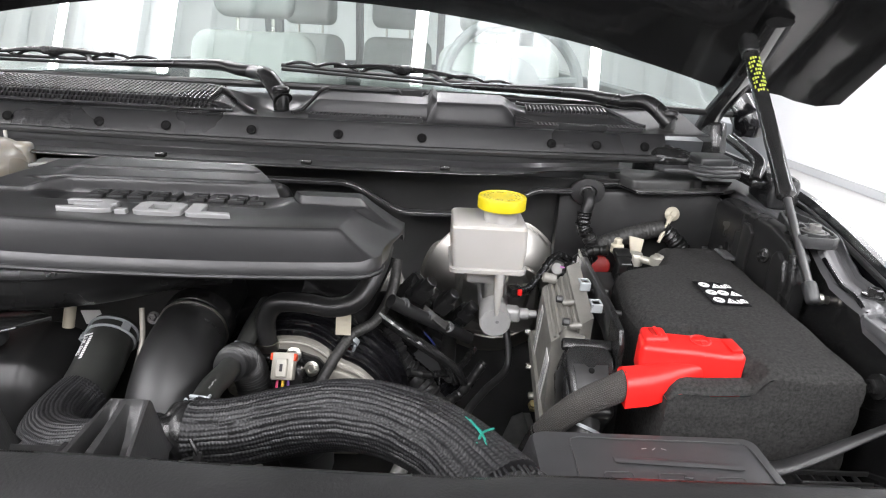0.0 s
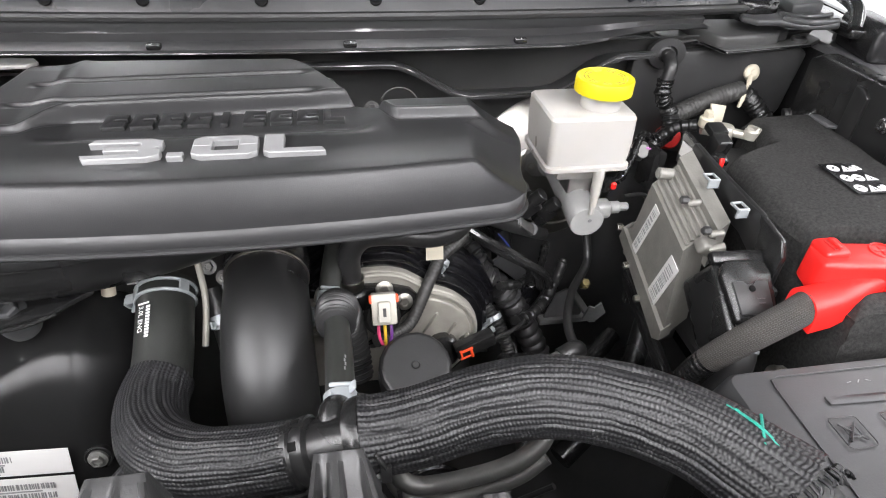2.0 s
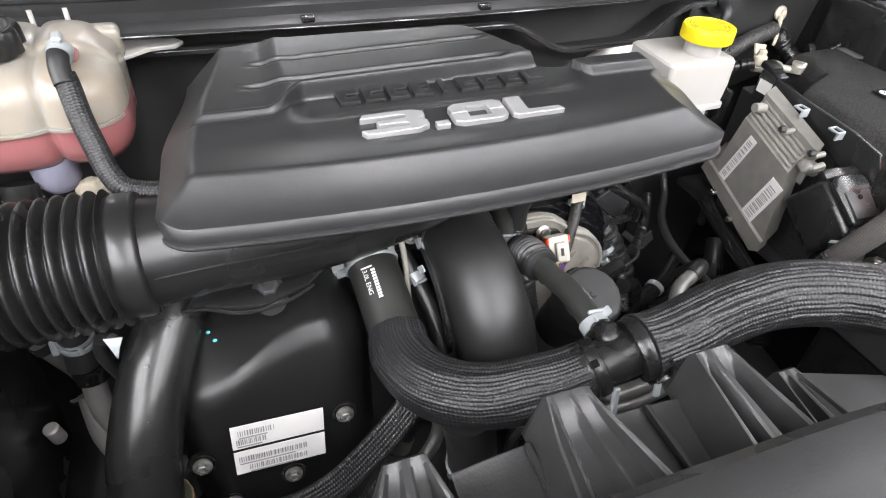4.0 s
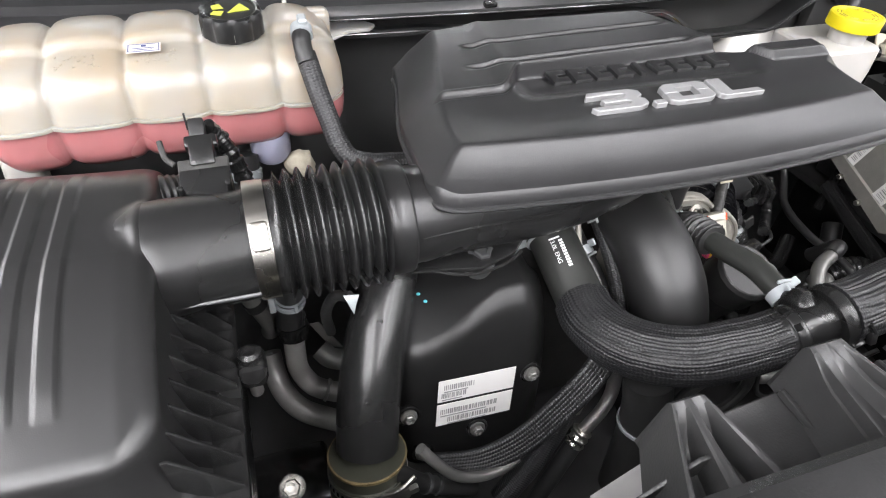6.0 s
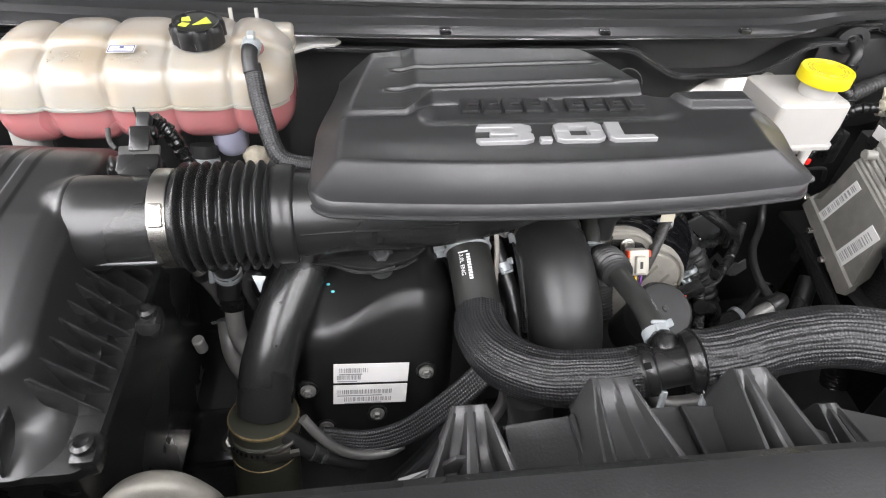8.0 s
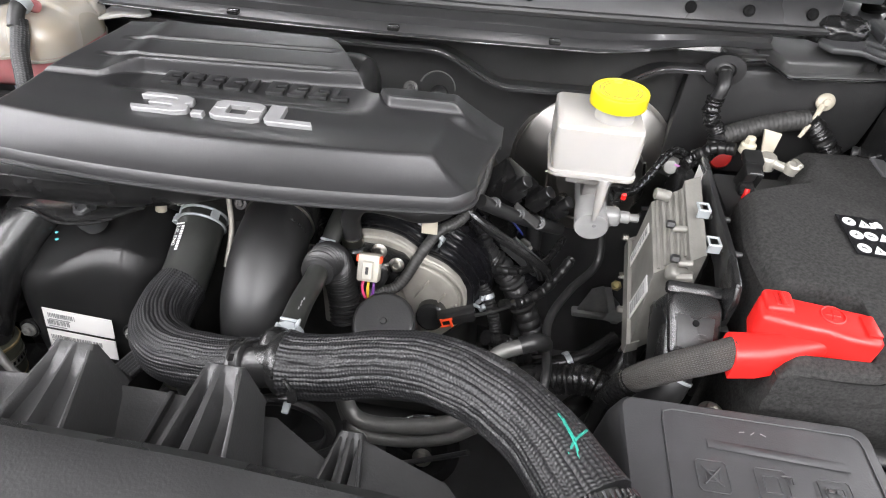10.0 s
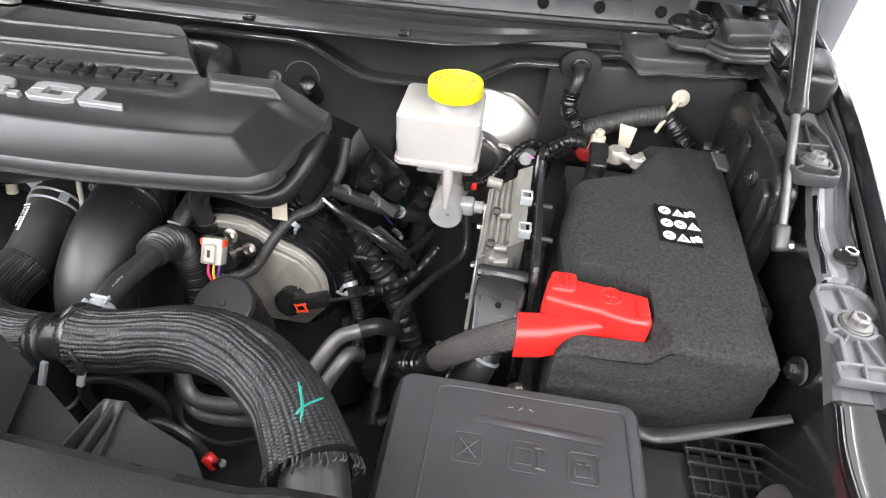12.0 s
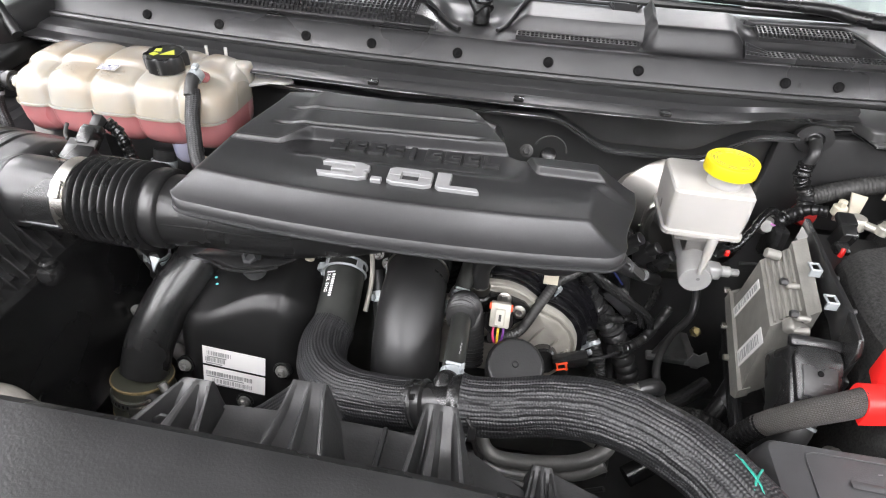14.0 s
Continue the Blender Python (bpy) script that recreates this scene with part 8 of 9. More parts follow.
part("bracket", fuse(box(0.060, 0.004, 0.030, 0.001, 1, pose(0.015, 0.69, 1.125, 10, 42, 0)), cyl(0.010, 0.008, 0.001, 16, aim((0.035, 0.684, 1.110), (0.03, 0.4, 1.2)))), BRKT, inj)
for k, pts in enumerate((((-0.005, 0.61, 1.11), (0.02, 0.63, 1.10), (0.05, 0.66, 1.10), (0.08, 0.70, 1.12)), ((-0.02, 0.59, 1.07), (0.0, 0.60, 1.055), (0.025, 0.615, 1.035), (0.04, 0.62, 1.00)), ((-0.02, 0.64, 1.14), (0.01, 0.655, 1.128), (0.045, 0.69, 1.118), (0.07, 0.74, 1.12)))):
    part("wire", taped(pts, (0.0065, 0.009, 0.005)[k]), (TAPE, PLASTIC, TAPE)[k], inj)
part("blue_wire", tube([(-0.003, 0.722, 1.154), (0.004, 0.719, 1.147), (0.013, 0.720, 1.135)], 0.0014, 8, 4), mat("blue_wire", (0.02, 0.03, 0.16), 0.5), inj)
for a, b, c in (((-0.062, 0.700, 1.180), (-0.046, 0.698, 1.166), (-0.024, 0.700, 1.141)), ((-0.052, 0.690, 1.168), (-0.036, 0.689, 1.155), (-0.014, 0.692, 1.132)), ((-0.068, 0.706, 1.192), (-0.050, 0.706, 1.177), (-0.030, 0.708, 1.156))):
    part("ridge", tube([a, b, c], 0.0022, 8, 5), PAINT, inj, "glossy black moulded ridge")
part("clip", fuse(box(0.014, 0.004, 0.008, 0.001, 1, pose(0.019, 0.722, 1.121, 20, 38, 0)), cyl(0.003, 0.006, 0.0006, 10, aim((0.026, 0.719, 1.115), (0.03, 0.5, 1.25)))), DULL, inj, "dull grey wire clip")
fw = thing("floor_wiring", "dusty dark hoses and wiring low in bay", "wire conduit", (0.08, 0.66, 0.98))
for pts, r in ((((0.02, 0.60, 0.96), (0.06, 0.63, 0.972), (0.12, 0.65, 0.985), (0.165, 0.68, 1.0)), 0.012), (((0.04, 0.52, 0.97), (0.09, 0.55, 0.99), (0.15, 0.60, 1.02), (0.18, 0.64, 1.06)), 0.014)):
    part("hose", tube(pts, r, 14, 7), PLASTIC, fw)
part("clamp", lathe([(0.0125, -0.004), (0.0138, -0.004), (0.0138, 0.004), (0.0125, 0.004)], 20, aim((0.10, 0.644, 0.9805), (0.14, 0.662, 0.991))), CLAMP, fw)
part("brass_fitting", fuse(cyl(0.009, 0.02, 0.001, 6, aim((0.1863, 0.8286, 0.964), (0.16, 0.74, 1.06))), cyl(0.006, 0.04, 0.001, 14, aim((0.1863, 0.8286, 0.964), (0.16, 0.74, 1.06)))), mat("dull_brass", (0.32, 0.26, 0.12), 0.4, 0.8, vary=0.3, scale=80), fw)
part("module_cradle", fuse(box(0.012, 0.14, 0.02, 0.003, 2, pose(0.150, 0.60, 1.10, 20)), box(0.010, 0.012, 0.10, 0.002, 2, pose(0.158, 0.66, 1.13))), PRIMER, fw)
ap = thing("coolant_pipes", "dull grey metal coolant pipes with black hose", "pipe", (-0.02, 0.52, 1.1))
part("pipe", tube([(-0.035, 0.480, 1.085), (-0.022, 0.500, 1.108), (-0.005, 0.522, 1.125), (0.020, 0.532, 1.132)], 0.0085, 14, 6), DULL, ap)
part("pipe", tube([(-0.020, 0.470, 1.075), (-0.005, 0.495, 1.098), (0.008, 0.515, 1.108), (0.014, 0.53, 1.09)], 0.0085, 14, 6), DULL, ap)
part("hose", tube([(0.018, 0.532, 1.132), (0.034, 0.538, 1.135), (0.045, 0.55, 1.12), (0.05, 0.57, 1.09)], 0.0098, 14, 6), RUBBER, ap)
gt = thing("heater_pipes", "two bent bare aluminium pipes below radiator hose", "pipe", (-0.1, 0.44, 1.06))
part("pipe", tube([(-0.165, 0.475, 1.13), (-0.160, 0.458, 1.10), (-0.146, 0.446, 1.083), (-0.115, 0.442, 1.083), (-0.060, 0.438, 1.103), (-0.028, 0.445, 1.120), (-0.015, 0.465, 1.13)], 0.0085, 16, 8), DULL, gt)
part("pipe", tube([(-0.165, 0.46, 1.095), (-0.155, 0.448, 1.075), (-0.140, 0.440, 1.065), (-0.100, 0.436, 1.068), (-0.050, 0.434, 1.090), (-0.022, 0.44, 1.108)], 0.0075, 16, 8), DULL, gt)
part("wire", tube([(-0.155, 0.435, 1.09), (-0.150, 0.425, 1.06), (-0.11, 0.42, 1.045), (-0.06, 0.42, 1.07), (-0.025, 0.41, 1.11)], 0.0028, 8, 8), RUBBER, gt)
pl = thing("belt_pulley", "dark belt pulley low behind radiator", "pulley", (-0.09, 0.57, 0.8))
part("pulley", lathe([(0.0, -0.02), (0.055, -0.02), (0.058, -0.012), (0.050, -0.006), (0.058, 0.0), (0.056, 0.006), (0.040, 0.004), (0.030, 0.010), (0.012, 0.012), (0.010, 0.02), (0, 0.021)], 40, aim((-0.092, 0.58, 0.79), (-0.08, 0.2, 1.0))), PRIMER, pl, "", 25)
part("hub_bolt", hexbolt((-0.090, 0.562, 0.806), (-0.08, 0.2, 1.0), 0.010), STEEL, pl)
fc = thing("fan_clutch", "round dark fan shroud ring", "fan shroud", (-0.2, 0.44, 1.03))
part("ring", tube([(-0.215 + 0.045 * math.cos(a), 0.43, 1.075 + 0.045 * math.sin(a)) for a in np.linspace(0, 6.2832, 25)], 0.006, 10, 2), MATTE, fc)
rl = thing("test_lead", "short black lead with red sleeve and steel plug", "cable", (-0.05, 0.36, 1.13))
part("lead", tube([(-0.16, 0.38, 1.12), (-0.13, 0.375, 1.150), (-0.10, 0.37, 1.145), (-0.085, 0.365, 1.128)], 0.0045, 10, 6), RUBBER, rl)
part("red_sleeve", cyl(0.0058, 0.016, 0.002, 14, aim((-0.079, 0.362, 1.121), (-0.06, 0.355, 1.105))), RED, rl)
part("plug", cyl(0.0042, 0.014, 0.001, 14, aim((-0.068, 0.358, 1.128), (-0.055, 0.353, 1.14))), STEEL, rl)

# ---- between airbox and engine ----
solo("wall_loop", tube([(-0.892 + 0.010 * math.cos(a), 0.850 + 0.002 * math.sin(a), 1.318 + 0.013 * math.sin(a)) for a in np.linspace(0, 5.6, 16)] + [(-0.878, 0.846, 1.300)], 0.0028, 10, 3), IVORY, "ivory plastic loop on the firewall", "cable tie")
mf = thing("airflow_sensor", "black airflow sensor with plug on intake neck", "sensor", (-0.662, 0.575, 1.34))
part("base", fuse(box(0.036, 0.026, 0.022, 0.002, 2, pose(-0.664, 0.580, 1.322, 22)), box(0.004, 0.004, 0.020, 0.001, 1, pose(-0.648, 0.566, 1.330, 22)), box(0.004, 0.004, 0.020, 0.001, 1, pose(-0.680, 0.566, 1.330, 22))), PLASTIC, mf)
part("flange", fuse(box(0.036, 0.014, 0.003, 0.001, 1, pose(-0.664, 0.590, 1.336, 30)), tube([(-0.684, 0.594, 1.338), (-0.690, 0.600, 1.342), (-0.692, 0.610, 1.350)], 0.0022, 8, 4)), DUSTY, mf)
part("plug", fuse(box(0.018, 0.022, 0.022, 0.002, 2, pose(-0.664, 0.604, 1.336, 32)), box(0.024, 0.010, 0.012, 0.002, 2, pose(-0.664, 0.614, 1.342, 32))), PLASTIC, mf, "grey-black plug")
part("lock", fuse(box(0.012, 0.016, 0.012, 0.002, 2, pose(-0.666, 0.628, 1.346, 30)), box(0.0015, 0.0015, 0.014, 0, 1, pose(-0.673, 0.632, 1.352, 0))), MATTE, mf)
part("harness", taped([(-0.660, 0.634, 1.344), (-0.652, 0.638, 1.330), (-0.643, 0.636, 1.305), (-0.636, 0.63, 1.27), (-0.632, 0.62, 1.22)], 0.0075), TAPE, mf)
part("boot", ribbed([(-0.712, 0.60, 1.306), (-0.700, 0.605, 1.305), (-0.688, 0.61, 1.300)], 0.016), RUBBER, mf)
LAV = mat("lavender_translucent_nub", (0.33, 0.33, 0.42), 0.35, vary=0.1, scale=40, sub=0.2)
part("drain_cup", lathe([(0.0, -0.016), (0.014, -0.016), (0.019, -0.008), (0.020, 0.02), (0.0, 0.02)], 24, Matrix.Translation((-0.612, 0.712, 1.276))), LAV, bottle, "bluish translucent drain cup")
part("outlet_hose", tube([(-0.64, 0.70, 1.275), (-0.642, 0.69, 1.25), (-0.645, 0.675, 1.21), (-0.645, 0.66, 1.15)], 0.015, 16, 6), RUBBER, bottle)
part("outlet_clamp", lathe([(0.0152, -0.005), (0.0166, -0.005), (0.0166, 0.005), (0.0152, 0.005)], 20, aim((-0.641, 0.692, 1.258), (-0.645, 0.675, 1.21))), CLAMP, bottle)
wd = bmesh.new()
bmesh.ops.create_icosphere(wd, subdivisions=4, radius=0.015)
for v in wd.verts:
    v.co = Vector((v.co.x * 1.0, v.co.y * 0.8, v.co.z * 1.1)) * (1 + 0.22 * noise.noise(v.co * 90) + 0.12 * noise.noise(v.co * 220)) + Vector((-0.586, 0.705, 1.252))
solo("cloth_wad", wd, mat("beige_cloth", (0.42, 0.38, 0.30), 0.9, vary=0.3, scale=150, bump=0.6, bump_scale=500), "crumpled beige insulation wad under coolant bottle", "insulation", angle=60)
ct = thing("heater_hose", "black heater hose with white clamp and grey pipes", "hose", (-0.62, 0.6, 1.15))
part("hose", tube([(-0.612, 0.56, 1.245), (-0.618, 0.585, 1.205), (-0.622, 0.604, 1.165), (-0.626, 0.60, 1.135)], 0.0135, 18, 6), RUBBER, ct)
part("clamp", fuse(lathe([(0.0138, -0.007), (0.0154, -0.007), (0.0154, -0.003), (0.0138, -0.003)], 22, aim((-0.6212, 0.6025, 1.1680), (-0.626, 0.605, 1.13))), lathe([(0.0138, 0.002), (0.0154, 0.002), (0.0154, 0.006), (0.0138, 0.006)], 22, aim((-0.6212, 0.6025, 1.1680), (-0.626, 0.605, 1.13))),
     box(0.004, 0.003, 0.010, 0.001, 1, pose(-0.617, 0.5885, 1.167, -20)), box(0.006, 0.006, 0.016, 0.001, 1, pose(-0.6385, 0.599, 1.167, -20))), CLAMP, ct, "white coated spring clamp")
part("collar", lathe([(0.012, -0.014), (0.0150, -0.013), (0.0150, -0.004), (0.0165, -0.003), (0.0165, 0.003), (0.0145, 0.006), (0.0145, 0.012), (0.012, 0.013)], 22, aim((-0.6237, 0.604, 1.124), (-0.624, 0.595, 1.10))), PLASTIC, ct)
part("pipe", tube([(-0.6239, 0.5990, 1.118), (-0.6255, 0.594, 1.095), (-0.6250, 0.590, 1.072), (-0.615, 0.580, 1.054), (-0.598, 0.572, 1.046), (-0.580, 0.568, 1.040)], 0.0108, 16, 7), PIPEM, ct, "pale dusty metal pipe")
part("pipe_lip", lathe([(0.0108, -0.002), (0.0125, -0.001), (0.0125, 0.001), (0.0108, 0.002)], 18, aim((-0.600, 0.573, 1.0465), (-0.58, 0.566, 1.040))), PIPEM, ct)
part("pipe", tube([(-0.6545, 0.6485, 1.038), (-0.6530, 0.634, 1.018), (-0.6468, 0.6138, 1.004), (-0.630, 0.590, 0.996), (-0.600, 0.572, 0.990), (-0.570, 0.56, 0.984)], 0.0125, 16, 7), PIPEM, ct, "pale dusty metal pipe")
part("pipe", tube([(-0.600, 0.60, 1.085), (-0.590, 0.59, 1.078), (-0.57, 0.585, 1.074)], 0.0115, 14, 5), DULL, ct)
part("upper_hose", tube([(-0.672, 0.625, 1.190), (-0.660, 0.62, 1.168), (-0.651, 0.62, 1.141), (-0.645, 0.625, 1.113), (-0.648, 0.64, 1.085)], 0.0095, 16, 7), DULL, ct, "grey-brown rubber hose")
part("band", lathe([(0.0096, -0.005), (0.0108, -0.005), (0.0108, 0.005), (0.0096, 0.005)], 18, aim((-0.655, 0.62, 1.152), (-0.648, 0.62, 1.13))), PLASTIC, ct)
part("tie", box(0.030, 0.0030, 0.0045, 0.001, 1, pose(-0.664, 0.648, 1.034, 0, -28, -18)), CLAMP, ct, "pale flat strap")
part("clip", prism([(-0.006, 0.008), (0.008, 0.006), (0.004, -0.002), (0.001, -0.011)], 0.003, 0.0008, axes((-0.5719, 0.5333, 1.2197), (1, 0, 0), (0, 0.5, 0.86))), CLAMP, ct, "white spring clip")
part("clip_hose", tube([(-0.572, 0.536, 1.224), (-0.584, 0.548, 1.215), (-0.592, 0.558, 1.185), (-0.589, 0.565, 1.150)], 0.0050, 12, 6), RUBBER, ct)
part("foil", prism([(-0.014, 0.018), (-0.004, 0.018), (0.006, 0.002), (0.018, -0.018), (0.004, -0.014)], 0.003, 0.001, axes((-0.592, 0.62, 1.082), (1, 0, 0), (0, 0.4, 0.9))), PIPEM, ct, "pale foil heat shield edge")
mt = thing("engine_mount", "dark engine mount bracket with large bolts", "bracket", (-0.66, 0.56, 0.88))
part("bracket", fuse(box(0.13, 0.08, 0.03, 0.008, 2, pose(-0.675, 0.575, 0.868, 10)), box(0.05, 0.05, 0.08, 0.01, 2, pose(-0.735, 0.585, 0.90))), PRIMER, mt)
for p, r in (((-0.660, 0.556, 0.888), 0.011), ((-0.731, 0.572, 0.945), 0.009)):
    part("bolt", hexbolt(p, (p[0], p[1] - 0.2, p[2] + 0.4), r), STEEL, mt)
part("stud", cyl(0.007, 0.026, 0.002, 14, pose(-0.671, 0.585, 1.066, 10)), PIPEM, mt)
part("splash_sheet", sheet(lambda u, v: Vector((-0.78 + 0.20 * u, 0.45 + 0.16 * v, 0.83 + 0.03 * math.sin(9 * u + 4 * v))), 14, 10, 0.004), MATTE, mt)
bdl = thing("cable_bundle", "flat bundle of black braided cables", "wire conduit", (-0.42, 0.44, 1.1))
for k in range(6):
    o = Vector((0.0016 * k - 0.004, -0.0026 * k + 0.006, -0.0020 * k + 0.004))
    part("cable", braided([Vector(p) + o for p in ((-0.328, 0.472, 1.165), (-0.362, 0.453, 1.140), (-0.395, 0.445, 1.108), (-0.430, 0.441, 1.077), (-0.470, 0.442, 1.060), (-0.515, 0.450, 1.060))], 0.0042, 10, 0.0002, 0.0, 2, 0.004, seed=k), SLEEVE3, bdl)
part("pale_pipe", tube([(-0.536, 0.440, 1.118), (-0.522, 0.432, 1.098), (-0.503, 0.428, 1.072), (-0.478, 0.428, 1.056), (-0.452, 0.430, 1.054), (-0.436, 0.434, 1.060)], 0.0052, 14, 7), DULL, bdl, "dull grey metal pipe")
part("feed_hose", tube([(-0.560, 0.440, 1.092), (-0.535, 0.434, 1.066), (-0.505, 0.432, 1.045), (-0.48, 0.436, 1.02)], 0.0085, 14, 6), RUBBER, bdl)
for fx, fy, fz in ((-0.531, 0.4335, 1.063), (-0.521, 0.433, 1.056)):
    part("crimp", lathe([(0.0086, -0.002), (0.0098, -0.002), (0.0098, 0.002), (0.0086, 0.002)], 18, aim((fx, fy, fz), (fx + 0.027, fy - 0.002, fz - 0.022))), BRKT, bdl)
acl = thing("refrigerant_lines", "aluminium and black refrigerant lines with crimps", "pipe", (-0.34, 0.46, 1.04))
part("line", tube([(-0.322, 0.465, 1.115), (-0.324, 0.458, 1.090), (-0.334, 0.452, 1.070), (-0.352, 0.448, 1.045)], 0.0070, 14, 6), ALU, acl)
part("crimp", lathe([(0.009, -0.012), (0.011, -0.010), (0.009, -0.006), (0.011, -0.002), (0.009, 0.002), (0.011, 0.006), (0.009, 0.010)], 18, aim((-0.358, 0.446, 1.036), (-0.372, 0.44, 1.01))), STEEL, acl)
part("hose", tube([(-0.358, 0.446, 1.036), (-0.378, 0.438, 1.00), (-0.40, 0.43, 0.95)], 0.0095, 14, 5), RUBBER, acl)
part("hose", braided([(-0.352, 0.475, 1.085), (-0.372, 0.465, 1.045), (-0.405, 0.45, 1.00), (-0.44, 0.44, 0.96)], 0.0125, 16, 0.0003, 0.0, 3, 0.003), SLEEVE2, acl, "black braided line")
part("crimp", lathe([(0.011, -0.008), (0.0145, -0.007), (0.0145, 0.007), (0.011, 0.008)], 18, aim((-0.360, 0.471, 1.070), (-0.38, 0.46, 1.03))), STEEL, acl)
lh = thing("lower_hose", "black lower hose with pale clamp ring", "hose", (-0.30, 0.43, 1.06))
part("hose", tube([(-0.305, 0.44, 1.13), (-0.300, 0.432, 1.09), (-0.298, 0.425, 1.03), (-0.298, 0.42, 0.95)], 0.024, 20, 6), RUBBER, lh)
part("clamp", fuse(lathe([(0.0242, -0.002), (0.0256, -0.002), (0.0256, 0.002), (0.0242, 0.002)], 26, aim((-0.299, 0.429, 1.066), (-0.298, 0.42, 0.95))), box(0.012, 0.008, 0.010, 0.002, 1, pose(-0.283, 0.406, 1.070, 0, 0, 30))), CLAMP, lh)
eb = thing("pump_bracket", "dark bracket with bolt under intake pipe", "bracket", (-0.45, 0.55, 1.24))
part("bracket", prism([(-0.515, 0.535), (-0.50, 0.565), (-0.42, 0.575), (-0.395, 0.56), (-0.42, 0.535), (-0.46, 0.522)], 0.006, 0.002, Matrix.Translation((0, 0, 1.236))), PRIMER, eb)
part("bolt", fuse(hexbolt((-0.451, 0.540, 1.240), (-0.451, 0.45, 1.5), 0.0085), lathe([(0.013, -0.02), (0.0145, -0.012), (0.0145, 0.0), (0.011, 0.003)], 24, aim((-0.451, 0.541, 1.236), (-0.451, 0.45, 1.5)))), BRKT, eb, "dull grey stud and bushing")
part("bracket_edge", tube([(-0.518, 0.534, 1.2405), (-0.500, 0.531, 1.2405), (-0.480, 0.522, 1.2390), (-0.460, 0.5195, 1.2385), (-0.435, 0.523, 1.2395), (-0.415, 0.533, 1.2410)], 0.0016, 8, 6), PRIMER, eb)
part("hose", tube([(-0.515, 0.585, 1.22), (-0.49, 0.565, 1.232), (-0.47, 0.56, 1.245)], 0.005, 10, 5), RUBBER, eb)
solo("ivory_tube", tube([(-0.398, 0.585, 1.215), (-0.394, 0.592, 1.245), (-0.392, 0.60, 1.275)], 0.006, 12, 4), IVORY, "short ivory plastic tube under intake pipe", "tube")
solo("white_tag", box(0.020, 0.001, 0.022, 0.0003, 1, pose(-0.377, 0.598, 1.222, 20, 0, 8)), LABEL, "white paper tag on engine wiring", "tag")
solo("thin_rod", tube([(-0.322, 0.60, 1.235), (-0.319, 0.585, 1.20), (-0.322, 0.56, 1.165)], 0.003, 10, 5), ALUP, "thin grey metal rod beside radiator hose", "rod")
ah = thing("coolant_branch", "small black coolant hoses with white clamps", "hose", (-0.31, 0.56, 1.17))
part("hose", tube([(-0.318, 0.605, 1.195), (-0.310, 0.585, 1.175), (-0.300, 0.555, 1.150), (-0.296, 0.52, 1.12)], 0.0095, 14, 6), RUBBER, ah)
part("hose", braided([(-0.297, 0.625, 1.215), (-0.292, 0.595, 1.205), (-0.286, 0.555, 1.17), (-0.285, 0.52, 1.13)], 0.0085, 16, 0.0003, 0.0, 3, 0.003), SLEEVE2, ah)
squeeze_clamp((-0.309, 0.583, 1.173), (-0.300, 0.555, 1.150), 0.0097, ah)
squeeze_clamp((-0.293, 0.598, 1.206), (-0.286, 0.555, 1.17), 0.0088, ah)
for p in ((-0.318, 0.615, 1.215), (-0.305, 0.61, 1.205)):
    part("bolt", hexbolt(p, (p[0], p[1] - 0.3, p[2] + 0.2), 0.005), DULL, ah)

# ---- firewall on the driver's side ----
gm = thing("firewall_grommet", "oval black rubber firewall grommet with taped harness", "grommet", (0.229, 0.84, 1.33))
part("grommet", lathe([(0.0, 0.009), (0.007, 0.009), (0.0085, 0.007), (0.0088, 0.0), (0.0125, -0.001), (0.014, 0.002), (0.0265, 0.001), (0.0275, -0.002), (0.0275, -0.006)], 32, axes((0.229, 0.836, 1.336), (1, 0, 0), (0, 0.10, 0.98)) @ Matrix.Diagonal((0.95, 0.72, 1, 1))), RUBBER, gm, "", 60)
part("stub", tube([(0.229, 0.83, 1.335), (0.227, 0.815, 1.325), (0.222, 0.812, 1.305)], 0.008, 12, 5), RUBBER, gm)


part("taped_harness", taped([(0.222, 0.812, 1.312), (0.222, 0.808, 1.290), (0.236, 0.802, 1.268), (0.232, 0.79, 1.250), (0.215, 0.78, 1.245), (0.195, 0.768, 1.238)], 0.010), TAPE, gm, "shiny black taped wires")
cd = thing("firewall_conduit", "black corrugated conduit along firewall with ivory tie", "wire conduit", (0.3, 0.83, 1.28))
part("conduit", ribbed([(0.245, 0.815, 1.258), (0.275, 0.822, 1.268), (0.310, 0.825, 1.280), (0.345, 0.828, 1.288)], 0.0125, 0.005, 0.0004, 16, 30), DUSTY, cd)
part("taped_end", taped([(0.345, 0.828, 1.288), (0.365, 0.825, 1.272), (0.385, 0.815, 1.252), (0.40, 0.80, 1.24)], 0.012), TAPE, cd)
tie = part("cable_tie", fuse(tube([(0.3615, 0.842, 1.306), (0.352, 0.826, 1.296), (0.341, 0.814, 1.280), (0.337, 0.811, 1.271)], [0.0045, 0.003, 0.0028, 0.0022], 8, 6), lathe([(0.011, -0.002), (0.011, 0.001), (0.008, 0.0035), (0.005, 0.004), (0.004, 0.006), (0, 0.006)], 20, aim((0.3625, 0.841, 1.307), (0.355, 0.5, 1.42)))), IVORY, cd, "ivory plastic push-in cable tie")
solo("side_conduit", taped([(0.40, 0.80, 1.262), (0.425, 0.79, 1.27), (0.445, 0.775, 1.285)], 0.009), MATTE, "short dark conduit beside battery", "wire conduit")
sb = thing("brake_sensor_lead", "grey plug and black taped lead at brake booster", "sensor plug", (0.177, 0.758, 1.24))
